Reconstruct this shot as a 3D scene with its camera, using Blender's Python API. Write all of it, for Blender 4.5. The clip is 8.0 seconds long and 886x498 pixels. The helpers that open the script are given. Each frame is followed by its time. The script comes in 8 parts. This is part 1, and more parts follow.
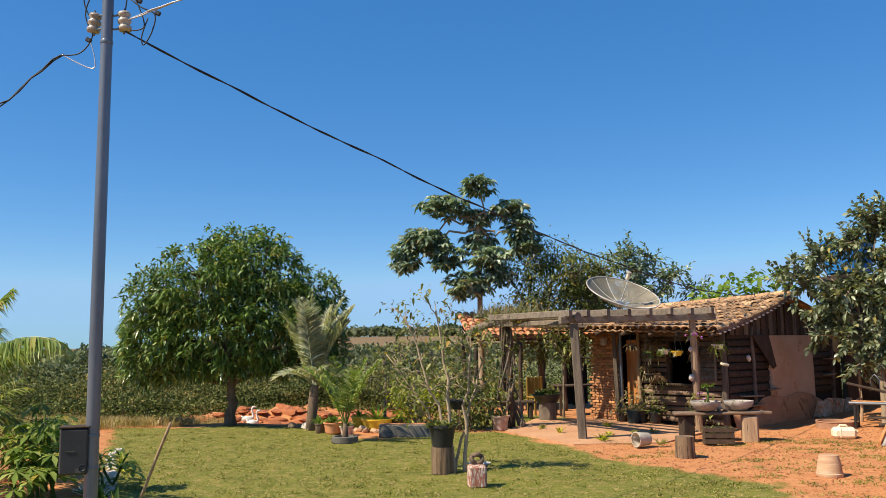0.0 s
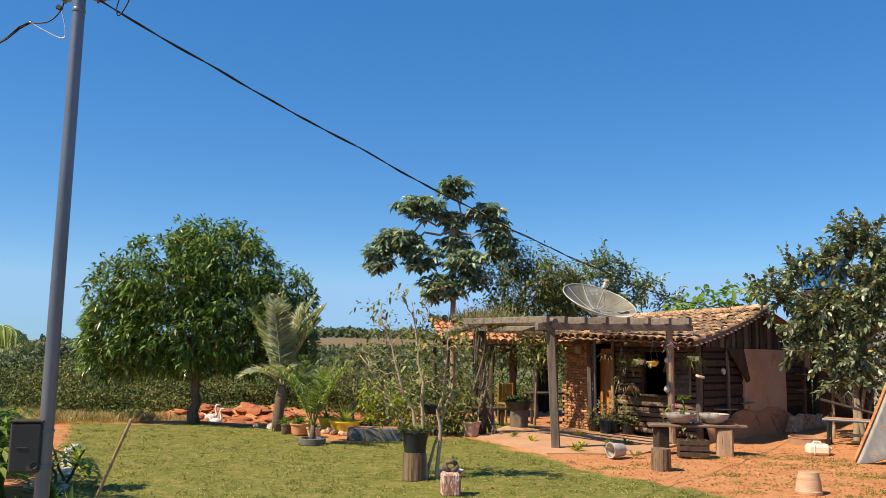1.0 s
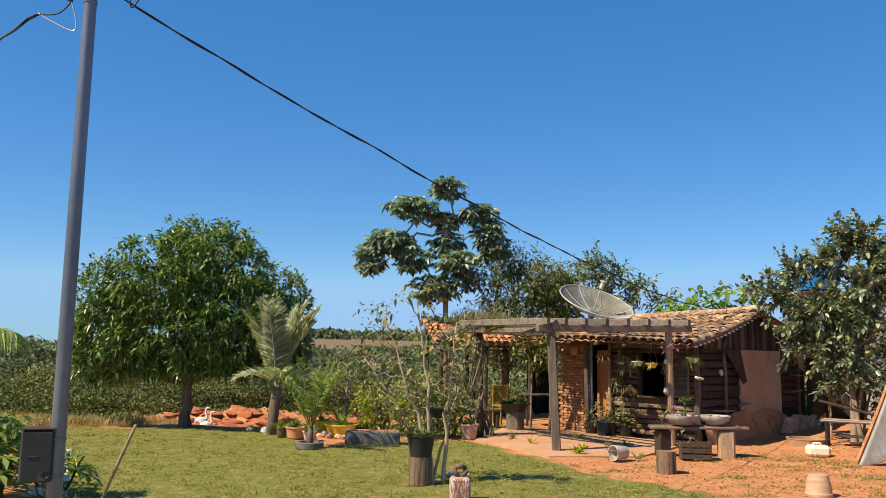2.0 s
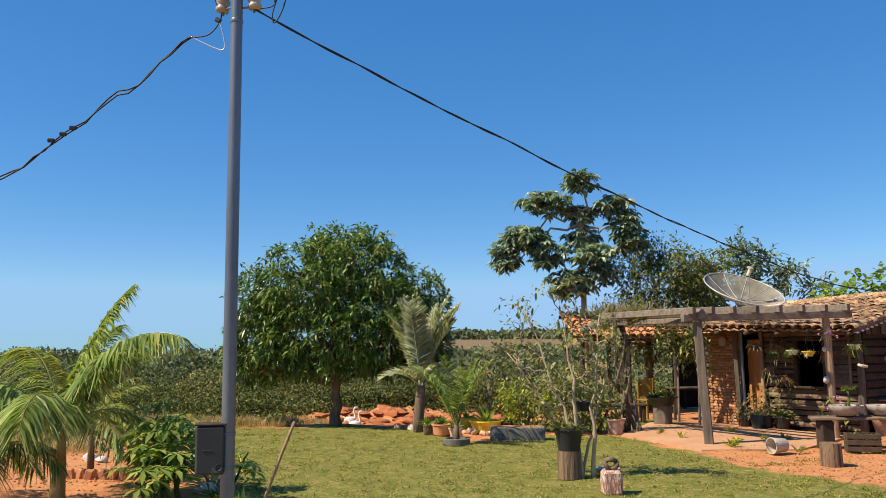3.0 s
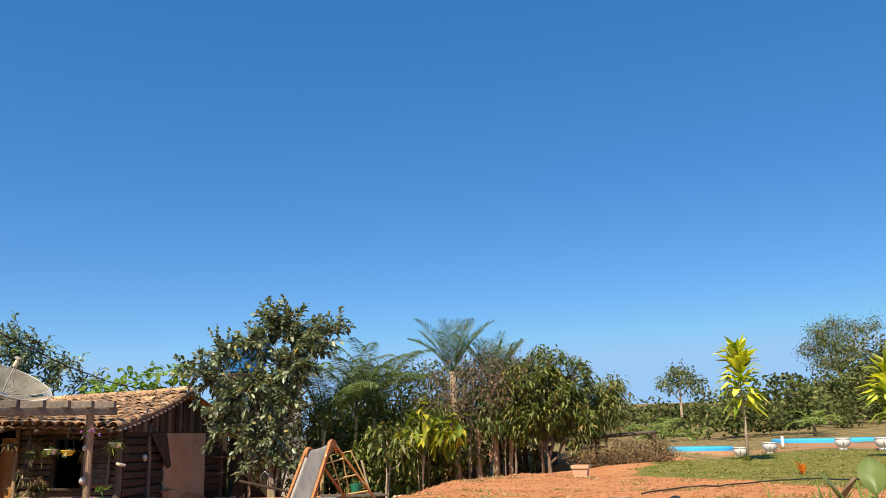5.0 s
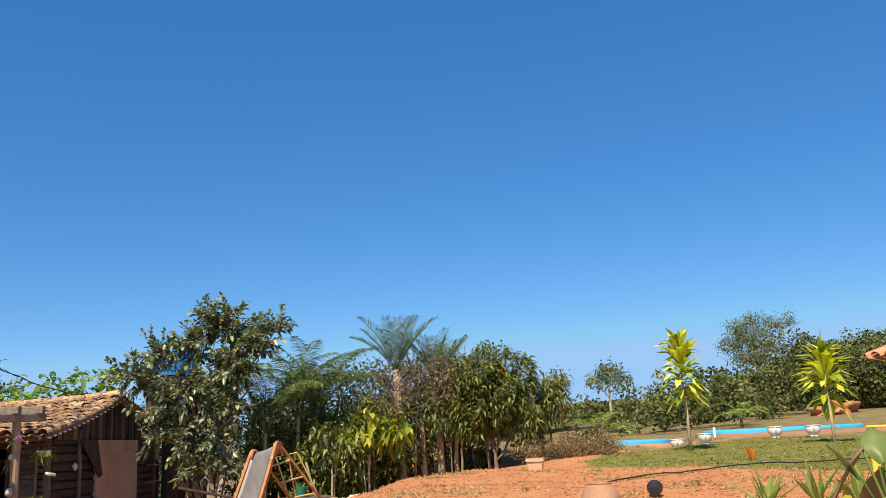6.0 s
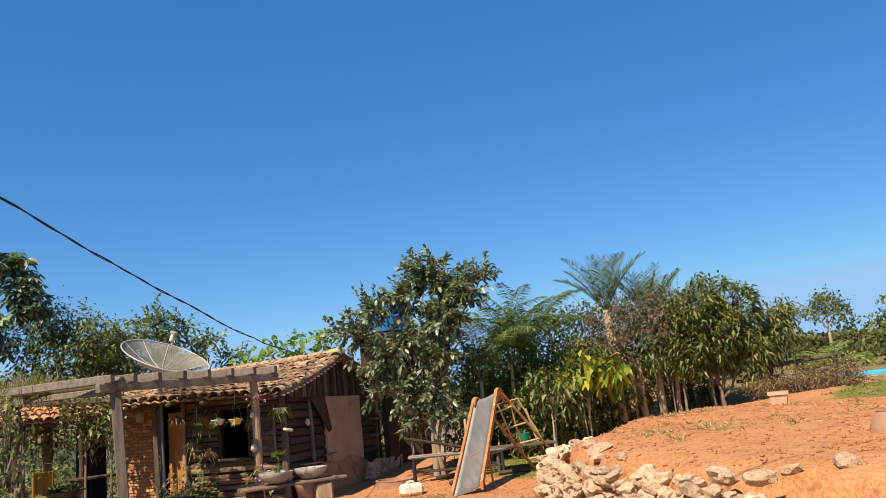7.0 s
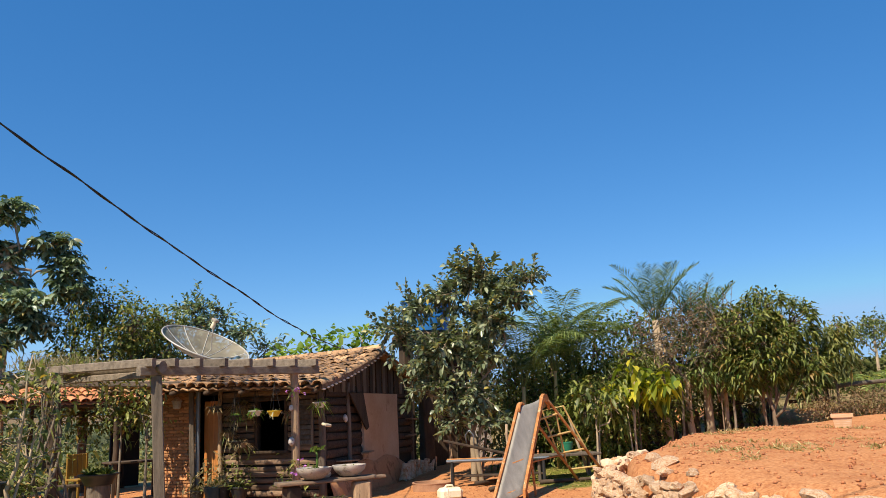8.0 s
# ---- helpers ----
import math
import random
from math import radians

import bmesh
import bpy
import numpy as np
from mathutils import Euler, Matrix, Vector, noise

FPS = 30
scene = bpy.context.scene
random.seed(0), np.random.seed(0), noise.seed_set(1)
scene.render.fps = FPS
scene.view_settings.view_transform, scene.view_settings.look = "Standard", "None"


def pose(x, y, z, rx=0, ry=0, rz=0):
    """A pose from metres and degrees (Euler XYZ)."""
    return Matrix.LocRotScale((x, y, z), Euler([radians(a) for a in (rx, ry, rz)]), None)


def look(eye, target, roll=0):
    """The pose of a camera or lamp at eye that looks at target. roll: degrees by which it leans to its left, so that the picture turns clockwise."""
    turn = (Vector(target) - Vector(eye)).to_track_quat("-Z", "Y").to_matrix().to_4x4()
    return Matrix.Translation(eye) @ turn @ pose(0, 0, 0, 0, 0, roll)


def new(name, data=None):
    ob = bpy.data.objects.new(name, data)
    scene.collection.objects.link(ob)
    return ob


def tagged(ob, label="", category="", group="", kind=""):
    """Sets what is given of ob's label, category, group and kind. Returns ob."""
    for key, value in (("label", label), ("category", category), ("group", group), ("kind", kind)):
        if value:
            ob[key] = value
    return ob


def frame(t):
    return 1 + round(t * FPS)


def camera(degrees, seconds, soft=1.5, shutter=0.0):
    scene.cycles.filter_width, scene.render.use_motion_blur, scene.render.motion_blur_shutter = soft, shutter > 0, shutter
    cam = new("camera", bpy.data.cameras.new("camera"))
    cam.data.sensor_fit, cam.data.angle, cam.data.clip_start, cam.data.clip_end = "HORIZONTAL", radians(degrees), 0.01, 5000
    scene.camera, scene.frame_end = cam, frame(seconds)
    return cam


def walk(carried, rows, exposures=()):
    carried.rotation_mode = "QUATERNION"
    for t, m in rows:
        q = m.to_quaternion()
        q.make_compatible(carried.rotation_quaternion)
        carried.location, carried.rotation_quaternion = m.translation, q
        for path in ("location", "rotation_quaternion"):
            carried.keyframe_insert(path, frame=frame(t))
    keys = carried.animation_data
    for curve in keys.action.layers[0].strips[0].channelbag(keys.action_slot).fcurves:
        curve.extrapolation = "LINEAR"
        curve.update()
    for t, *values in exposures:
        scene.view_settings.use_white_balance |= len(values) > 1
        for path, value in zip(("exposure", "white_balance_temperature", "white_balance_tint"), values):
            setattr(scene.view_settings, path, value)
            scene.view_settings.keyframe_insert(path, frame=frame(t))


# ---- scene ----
cam = camera(56.4, 8.0, 0.6)
PATH = [
    (0, (-0.063, -0.215, 1.772), (-0.18, 1.768, 2.003), -0.7),
    (0.5, (-0.102, 0.027, 1.758), (-0.174, 2.012, 1.991), -1.7),
    (1, (-0.221, 0.144, 1.75), (-0.265, 2.129, 1.991), 1.2),
    (1.2, (-0.251, 0.183, 1.749), (-0.245, 2.167, 2.0), 1.5),
    (2.3, (-0.661, 0.332, 1.766), (-0.67, 2.317, 2.005), 0.7),
    (2.5, (-0.67, 0.314, 1.755), (-0.839, 2.293, 1.991), -0.6),
    (3, (-0.658, 0.295, 1.704), (-0.971, 2.256, 1.945), -0.6),
    (3.5, (-0.474, 0.375, 1.724), (-0.695, 2.347, 1.977), 1.0),
    (4, (-0.398, 0.603, 1.745), (-0.488, 2.572, 2.084), -1.3),
    (4.5, (-0.392, 0.654, 1.733), (0.109, 2.558, 2.087), 1.6),
    (4.7, (-0.399, 0.67, 1.722), (0.551, 2.379, 2.142), 1.7),
    (5.8, (-0.551, 1.301, 1.59), (0.801, 2.703, 2.044), -2.8),
    (6, (-0.604, 1.418, 1.562), (0.747, 2.821, 2.013), -2.8),
    (6.5, (-0.668, 1.751, 1.477), (0.625, 3.222, 1.88), -0.7),
    (7, (-0.663, 2.24, 1.482), (0.358, 3.919, 1.852), -5.6),
    (7.5, (-0.698, 2.541, 1.464), (0.239, 4.268, 1.841), -2.9),
    (8, (-0.718, 2.775, 1.464), (0.234, 4.491, 1.85), -2.4),
]
walk(cam, [(t, look(eye, target, roll)) for t, eye, target, roll in PATH], [(0.0, 0.5, 7100, 10), (8.0, 0.5, 7100, 10)])

# ---------------------------------------------------------------- light
SUN_AZ, SUN_EL = radians(207), radians(50)
world = bpy.data.worlds.new("sky")
world.use_nodes = True
scene.world = world
wn = world.node_tree
sky = wn.nodes.new("ShaderNodeTexSky")
sky.sky_type, sky.sun_disc = "NISHITA", False
sky.sun_elevation, sky.sun_rotation = SUN_EL, radians(90) - SUN_AZ
sky.altitude, sky.air_density, sky.dust_density, sky.ozone_density = 300, 0.9, 0.0, 4.5
wn.nodes["Background"].inputs["Strength"].default_value = 0.128
deep = wn.nodes.new("ShaderNodeHueSaturation")
deep.inputs["Saturation"].default_value, deep.inputs["Hue"].default_value = 1.25, 0.500
wn.links.new(sky.outputs[0], deep.inputs["Color"])
veil = wn.nodes.new("ShaderNodeMixRGB")
veil.inputs[0].default_value, veil.inputs[2].default_value = 0.42, (0.12, 1.05, 3.30, 1)
wn.links.new(deep.outputs[0], veil.inputs[1])
haze = wn.nodes.new("ShaderNodeMixRGB")
haze.blend_type = "DARKEN"
haze.inputs[0].default_value, haze.inputs[2].default_value = 1.0, (1.75, 3.25, 5.5, 1)
wn.links.new(veil.outputs[0], haze.inputs[1])
wn.links.new(haze.outputs[0], wn.nodes["Background"].inputs[0])

sun_data = bpy.data.lights.new("sun", "SUN")
sun_data.energy, sun_data.angle, sun_data.color = 5.0, radians(0.55), (1.0, 0.91, 0.75)
sun = new("sun", sun_data)
sun_way = Vector((math.cos(SUN_AZ) * math.cos(SUN_EL), math.sin(SUN_AZ) * math.cos(SUN_EL), math.sin(SUN_EL)))
sun.matrix_world = look(sun_way * 60, (0, 0, 0))


# ---------------------------------------------------------------- materials
def base_nodes(name):
    m = bpy.data.materials.new(name)
    m.use_nodes = True
    t = m.node_tree
    return m, t, t.nodes["Principled BSDF"]


def node(t, kind, **inputs):
    n = t.nodes.new(kind)
    for k, v in inputs.items():
        n.inputs[k.replace("_", " ")].default_value = v
    return n


def ramp(t, stops):
    r = t.nodes.new("ShaderNodeValToRGB")
    els = r.color_ramp.elements
    while len(els) < len(stops):
        els.new(0.5)
    for e, (p, c) in zip(els, stops):
        e.position, e.color = p, (*c, 1)
    return r


def mixer(t, kind="MIX", fac=0.5):
    n = t.nodes.new("ShaderNodeMix")
    n.data_type, n.blend_type = "RGBA", kind
    n.inputs[0].default_value = fac
    return n


def surface(name, dark, light, rough=0.8, big=1.5, fine=30.0, stretch=(1, 1, 1), bump=0.3, metal=0.0, vary=0.25, spot=None, spot_at=0.62, spec=0.4):
    """Colour from two scales of noise, each object a little different; optional stains of their own shape; bump from the fine grain."""
    m, t, p = base_nodes(name)
    co = t.nodes.new("ShaderNodeTexCoord")
    mp = t.nodes.new("ShaderNodeMapping")
    mp.inputs["Scale"].default_value = stretch
    info = t.nodes.new("ShaderNodeObjectInfo")
    off = t.nodes.new("ShaderNodeVectorMath")
    off.operation = "MULTIPLY_ADD"
    t.links.new(info.outputs["Random"], off.inputs[0])
    off.inputs[1].default_value = (7, 13, 5)
    t.links.new(co.outputs["Object"], off.inputs[2])
    t.links.new(off.outputs[0], mp.inputs[0])
    n1 = node(t, "ShaderNodeTexNoise", Scale=big, Detail=4.0, Roughness=0.6)
    n2 = node(t, "ShaderNodeTexNoise", Scale=fine, Detail=5.0, Roughness=0.65)
    for n in (n1, n2):
        t.links.new(mp.outputs[0], n.inputs["Vector"])
    add = t.nodes.new("ShaderNodeMath")
    add.operation = "MULTIPLY_ADD"
    t.links.new(n2.outputs[0], add.inputs[0])
    add.inputs[1].default_value = 0.45
    t.links.new(n1.outputs[0], add.inputs[2])
    r = ramp(t, [(0.42, dark), (1.0, light)])
    t.links.new(add.outputs[0], r.inputs[0])
    out = r.outputs[0]
    if spot:
        n3 = node(t, "ShaderNodeTexNoise", Scale=big * 2.3, Detail=6.0, Roughness=0.7)
        t.links.new(mp.outputs[0], n3.inputs["Vector"])
        rr = ramp(t, [(spot_at - 0.06, (0, 0, 0)), (spot_at + 0.04, (1, 1, 1))])
        t.links.new(n3.outputs[0], rr.inputs[0])
        mx = mixer(t)
        t.links.new(rr.outputs[0], mx.inputs[0])
        t.links.new(out, mx.inputs[6])
        mx.inputs[7].default_value = (*spot, 1)
        out = mx.outputs[2]
    hsv = t.nodes.new("ShaderNodeHueSaturation")
    mr = t.nodes.new("ShaderNodeMapRange")
    mr.inputs[3].default_value, mr.inputs[4].default_value = 1 - vary, 1 + vary
    t.links.new(info.outputs["Random"], mr.inputs[0])
    t.links.new(mr.outputs[0], hsv.inputs["Value"])
    t.links.new(out, hsv.inputs["Color"])
    t.links.new(hsv.outputs[0], p.inputs["Base Color"])
    p.inputs["Roughness"].default_value, p.inputs["Metallic"].default_value = rough, metal
    p.inputs["Specular IOR Level"].default_value = spec
    b = node(t, "ShaderNodeBump", Strength=bump, Distance=0.02)
    t.links.new(n2.outputs[0], b.inputs["Height"])
    t.links.new(b.outputs[0], p.inputs["Normal"])
    return m


def leafy(name, dark, mid, light, rough=0.5, through_light=0.35, odd=None, odd_at=0.93, spec=0.35, patch=1.3, swing=0.25):
    """Leaves: each leaf its own shade, some light passing through; odd: the colour of a few dry or young leaves."""
    m, t, p = base_nodes(name)
    g = t.nodes.new("ShaderNodeNewGeometry")
    stops = [(0.0, dark), (0.5, mid), (odd_at - 0.03 if odd else 1.0, light)]
    if odd:
        stops += [(odd_at, odd), (1.0, odd)]
    r = ramp(t, stops)
    t.links.new(g.outputs["Random Per Island"], r.inputs[0])
    co = t.nodes.new("ShaderNodeTexCoord")
    n = node(t, "ShaderNodeTexNoise", Scale=patch, Detail=3.0)
    t.links.new(co.outputs["Object"], n.inputs["Vector"])
    hsv = t.nodes.new("ShaderNodeHueSaturation")
    mr = t.nodes.new("ShaderNodeMapRange")
    mr.inputs[1].default_value, mr.inputs[2].default_value = 0.3, 0.7
    mr.inputs[3].default_value, mr.inputs[4].default_value = 1 - swing, 1 + swing
    t.links.new(n.outputs[0], mr.inputs[0])
    t.links.new(mr.outputs[0], hsv.inputs["Value"])
    t.links.new(r.outputs[0], hsv.inputs["Color"])
    t.links.new(hsv.outputs[0], p.inputs["Base Color"])
    p.inputs["Roughness"].default_value, p.inputs["Specular IOR Level"].default_value = rough, spec
    tr = t.nodes.new("ShaderNodeBsdfTranslucent")
    br = mixer(t, "MULTIPLY", 1.0)
    t.links.new(hsv.outputs[0], br.inputs[6])
    br.inputs[7].default_value = (1.3, 1.45, 0.7, 1)
    t.links.new(br.outputs[2], tr.inputs[0])
    ms = t.nodes.new("ShaderNodeMixShader")
    ms.inputs[0].default_value = through_light
    t.links.new(p.outputs[0], ms.inputs[1])
    t.links.new(tr.outputs[0], ms.inputs[2])
    t.links.new(ms.outputs[0], t.nodes["Material Output"].inputs[0])
    return m


WOOD_GREY = surface("weathered grey wood", (0.055, 0.042, 0.033), (0.215, 0.170, 0.128), 0.85, 2.5, 22, (6, 6, 0.7), 0.5, spot=(0.06, 0.045, 0.035), spot_at=0.66)
WOOD_BEAM = surface("weathered beam wood", (0.08, 0.063, 0.048), (0.255, 0.205, 0.16), 0.85, 2.5, 22, (0.8, 6, 6), 0.5, spot=(0.07, 0.05, 0.04), spot_at=0.66)
WOOD_TAN = surface("sunlit bare wood", (0.20, 0.12, 0.07), (0.46, 0.32, 0.20), 0.8, 2.5, 22, (6, 6, 0.7), 0.4, spot=(0.12, 0.08, 0.05))
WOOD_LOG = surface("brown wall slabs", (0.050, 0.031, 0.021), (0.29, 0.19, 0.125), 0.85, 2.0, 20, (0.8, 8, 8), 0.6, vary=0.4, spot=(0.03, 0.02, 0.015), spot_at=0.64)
# Darker copy of the wall wood: the gable side's shade is in its colour.
WOOD_LOG_SHADED = surface("shade-dark gable logs", (0.016, 0.011, 0.008), (0.105, 0.064, 0.042), 0.85, 2.0, 20, (8, 0.8, 8), 0.6, vary=0.4)
WOOD_DARK = surface("dark old wood", (0.025, 0.017, 0.012), (0.10, 0.065, 0.042), 0.85, 2.0, 22, (4, 4, 0.8), 0.5)
WOOD_ORANGE = surface("varnished orange door wood", (0.36, 0.13, 0.035), (0.60, 0.26, 0.08), 0.5, 2.0, 18, (7, 7, 0.6), 0.2)
BARK = surface("brown bark", (0.075, 0.05, 0.034), (0.27, 0.19, 0.13), 0.95, 3.0, 26, (5, 5, 0.7), 0.5, spot=(0.05, 0.034, 0.024), spot_at=0.62)
BARK_LOG = surface("furrowed log bark", (0.06, 0.036, 0.022), (0.46, 0.31, 0.19), 0.95, 1.6, 14, (11, 11, 0.5), 0.9, spot=(0.05, 0.032, 0.022), spot_at=0.58)
BARK_PALE = surface("pale grey bark", (0.22, 0.16, 0.105), (0.55, 0.43, 0.30), 0.95, 3.0, 26, (3, 3, 1), 0.35)
TWIG = surface("dry twig", (0.11, 0.085, 0.062), (0.27, 0.22, 0.165), 0.95, 5.0, 40, (1, 1, 1), 0.3)
TILE = surface("old clay roof tile", (0.25, 0.12, 0.055), (0.70, 0.44, 0.24), 0.85, 3.5, 30, (1, 1, 1), 0.35, vary=0.4, spot=(0.075, 0.055, 0.045), spot_at=0.55)
TILE_RED = surface("orange clay roof tile", (0.40, 0.135, 0.06), (0.62, 0.28, 0.14), 0.8, 3.5, 30, (1, 1, 1), 0.3, vary=0.25)
BRICK = surface("handmade clay brick", (0.36, 0.15, 0.06), (0.56, 0.28, 0.125), 0.9, 6, 45, (1, 1, 1), 0.5, vary=0.3, spot=(0.24, 0.11, 0.06))
MORTAR = surface("mud mortar", (0.25, 0.12, 0.06), (0.42, 0.22, 0.11), 0.95, 5, 50, (1, 1, 1), 0.5)
PLASTER = surface("earth-stained plaster", (0.60, 0.37, 0.225), (0.82, 0.60, 0.42), 0.9, 1.1, 22, (1, 1, 1), 0.35, spot=(0.44, 0.24, 0.14), spot_at=0.64)
STEEL = surface("galvanised steel", (0.115, 0.132, 0.155), (0.20, 0.228, 0.262), 0.36, 2.5, 30, (1, 1, 0.3), 0.08, metal=0.45, vary=0.05, spot=(0.25, 0.27, 0.29), spot_at=0.68)
DARK_PLASTIC = surface("sun-greyed black plastic", (0.014, 0.015, 0.016), (0.035, 0.036, 0.038), 0.45, 4, 60, (1, 1, 1), 0.08, vary=0.1, spot=(0.055, 0.055, 0.055), spot_at=0.66)
BOX_GREY = surface("dark grey meter box plastic", (0.024, 0.025, 0.027), (0.055, 0.057, 0.060), 0.5, 3, 60, (1, 1, 1), 0.06, vary=0.05, spot=(0.12, 0.115, 0.11), spot_at=0.66)
CABLE = surface("black cable sheath", (0.012, 0.012, 0.013), (0.03, 0.03, 0.032), 0.6, 8, 60, (1, 1, 1), 0.1, vary=0.1)
CABLE_BARE = surface("bare aluminium strand", (0.38, 0.39, 0.41), (0.62, 0.63, 0.65), 0.4, 8, 60, (1, 1, 1), 0.1, metal=0.6, vary=0.1)
CERAMIC = surface("cream porcelain", (0.34, 0.29, 0.23), (0.55, 0.49, 0.40), 0.35, 5, 40, (1, 1, 1), 0.1, spot=(0.25, 0.17, 0.11), spot_at=0.62)
CONCRETE = surface("weathered concrete", (0.24, 0.22, 0.20), (0.46, 0.43, 0.39), 0.9, 2.2, 28, (1, 1, 1), 0.4, spot=(0.14, 0.12, 0.105), spot_at=0.6)
SLAB = surface("pinkish cement floor", (0.34, 0.17, 0.085), (0.48, 0.275, 0.155), 0.9, 1.3, 24, (1, 1, 1), 0.25, spot=(0.40, 0.20, 0.11), spot_at=0.58)
BOWL_STONE = surface("grey cement bowl", (0.30, 0.265, 0.23), (0.56, 0.51, 0.45), 0.85, 5, 40, (1, 1, 1), 0.3, spot=(0.22, 0.18, 0.15), spot_at=0.62)
CLAY_BROWN = surface("brown fired clay", (0.26, 0.13, 0.075), (0.46, 0.27, 0.165), 0.85, 4, 40, (1, 1, 1), 0.3, vary=0.1)
TERRACOTTA = surface("faded terracotta", (0.36, 0.21, 0.145), (0.60, 0.42, 0.32), 0.85, 4, 40, (1, 1, 1), 0.25, vary=0.15, spot=(0.62, 0.53, 0.45), spot_at=0.58)
YELLOW = surface("yellow painted plastic", (0.62, 0.40, 0.03), (0.82, 0.58, 0.06), 0.5, 4, 40, (1, 1, 1), 0.1, vary=0.1)
ORANGE_POT = surface("salmon orange pot", (0.62, 0.22, 0.10), (0.80, 0.38, 0.20), 0.6, 4, 40, (1, 1, 1), 0.15)
WHITE = surface("white painted cement", (0.62, 0.60, 0.56), (0.82, 0.81, 0.78), 0.7, 4, 40, (1, 1, 1), 0.2, vary=0.08, spot=(0.45, 0.40, 0.34), spot_at=0.66)
WHITE_PLASTIC = surface("yellowed white plastic", (0.62, 0.53, 0.36), (0.80, 0.74, 0.58), 0.5, 3, 40, (1, 1, 1), 0.1, spot=(0.50, 0.36, 0.22), spot_at=0.62)
DISH = surface("dish rim aluminium", (0.36, 0.34, 0.30), (0.62, 0.60, 0.55), 0.5, 3, 30, (1, 1, 1), 0.1, metal=0.3, vary=0.05)
RUST = surface("rusted orange iron", (0.26, 0.085, 0.025), (0.56, 0.24, 0.075), 0.75, 4, 40, (1, 1, 1), 0.4, vary=0.15, spot=(0.50, 0.36, 0.20), spot_at=0.6)
CHUTE = surface("worn sheet steel", (0.165, 0.155, 0.14), (0.28, 0.262, 0.235), 0.6, 2.5, 30, (4, 4, 0.5), 0.08, metal=0.2, spot=(0.30, 0.22, 0.15), spot_at=0.7)
BAMBOO = surface("yellow bamboo", (0.42, 0.26, 0.09), (0.66, 0.46, 0.19), 0.6, 4, 40, (5, 5, 0.6), 0.2, vary=0.15)
TANK_BLUE = surface("blue tank plastic", (0.015, 0.14, 0.42), (0.03, 0.24, 0.60), 0.45, 2, 40, (1, 1, 1), 0.05, vary=0.05)
GREEN_PLASTIC = surface("green plastic", (0.01, 0.16, 0.09), (0.03, 0.28, 0.16), 0.45, 3, 40, (1, 1, 1), 0.05)
BLUE_CLOTH = surface("blue plastic bottle", (0.02, 0.09, 0.42), (0.05, 0.2, 0.65), 0.4, 3, 40, (1, 1, 1), 0.1)
ROCK = surface("pale laterite rock", (0.46, 0.25, 0.13), (0.84, 0.66, 0.47), 0.9, 3.0, 26, (1, 1, 1), 0.7, vary=0.2, spot=(0.52, 0.235, 0.10), spot_at=0.56)
ROCK_WHITE = surface("whitewashed stone", (0.48, 0.42, 0.36), (0.75, 0.70, 0.63), 0.9, 5, 40, (1, 1, 1), 0.5, vary=0.15, spot=(0.42, 0.26, 0.17), spot_at=0.6)
DIRT = surface("red earth", (0.34, 0.115, 0.045), (0.54, 0.24, 0.115), 0.95, 1.2, 18, (1, 1, 1), 0.6, vary=0.1, spot=(0.32, 0.11, 0.05), spot_at=0.6)
# Near-black colour puts the darkness of unlit interiors into the surface.
DARK_VOID = surface("near-black unlit interior", (0.010, 0.008, 0.007), (0.03, 0.022, 0.018), 0.9, 2, 20, (1, 1, 1), 0.2)
POOL_BLUE = surface("blue pool shell", (0.03, 0.33, 0.66), (0.06, 0.46, 0.78), 0.35, 1.5, 30, (1, 1, 1), 0.05, vary=0.08)
PURPLE = surface("purple orchid petals", (0.36, 0.10, 0.45), (0.62, 0.28, 0.66), 0.6, 8, 60, (1, 1, 1), 0.1)

LEAF_CASTOR = leafy("castor leaf", (0.11, 0.18, 0.035), (0.23, 0.32, 0.065), (0.44, 0.50, 0.16), 0.55, 0.45, (0.46, 0.36, 0.07), 0.95, 0.25)
LEAF_MANGO = leafy("mango leaf", (0.036, 0.080, 0.018), (0.105, 0.185, 0.040), (0.27, 0.36, 0.105), 0.32, 0.22, (0.34, 0.30, 0.09), 0.965, 0.45)
LEAF_TALL = leafy("tall tree leaf", (0.060, 0.098, 0.062), (0.175, 0.24, 0.155), (0.42, 0.49, 0.36), 0.28, 0.25, (0.30, 0.22, 0.07), 0.985, 0.45)
LEAF_BUSH = leafy("bush leaf", (0.045, 0.066, 0.018), (0.13, 0.165, 0.038), (0.29, 0.305, 0.09), 0.45, 0.3, (0.30, 0.21, 0.07), 0.94)
LEAF_YOUNG = leafy("young tree leaf", (0.075, 0.095, 0.030), (0.17, 0.19, 0.060), (0.32, 0.31, 0.11), 0.5, 0.35, (0.44, 0.27, 0.06), 0.96)
LEAF_GUAVA = leafy("broad grey-green leaf", (0.048, 0.070, 0.038), (0.150, 0.188, 0.105), (0.35, 0.39, 0.25), 0.30, 0.22, (0.32, 0.26, 0.07), 0.975, 0.45)
LEAF_VINE = leafy("bright vine leaf", (0.10, 0.17, 0.03), (0.19, 0.29, 0.05), (0.32, 0.42, 0.10), 0.5, 0.45)
LEAF_YELLOW = leafy("yellow-green leaf", (0.05, 0.11, 0.018), (0.24, 0.28, 0.03), (0.64, 0.56, 0.07), 0.45, 0.4)
LEAF_PALM = leafy("palm leaflet", (0.055, 0.095, 0.028), (0.13, 0.185, 0.05), (0.27, 0.32, 0.11), 0.42, 0.3)
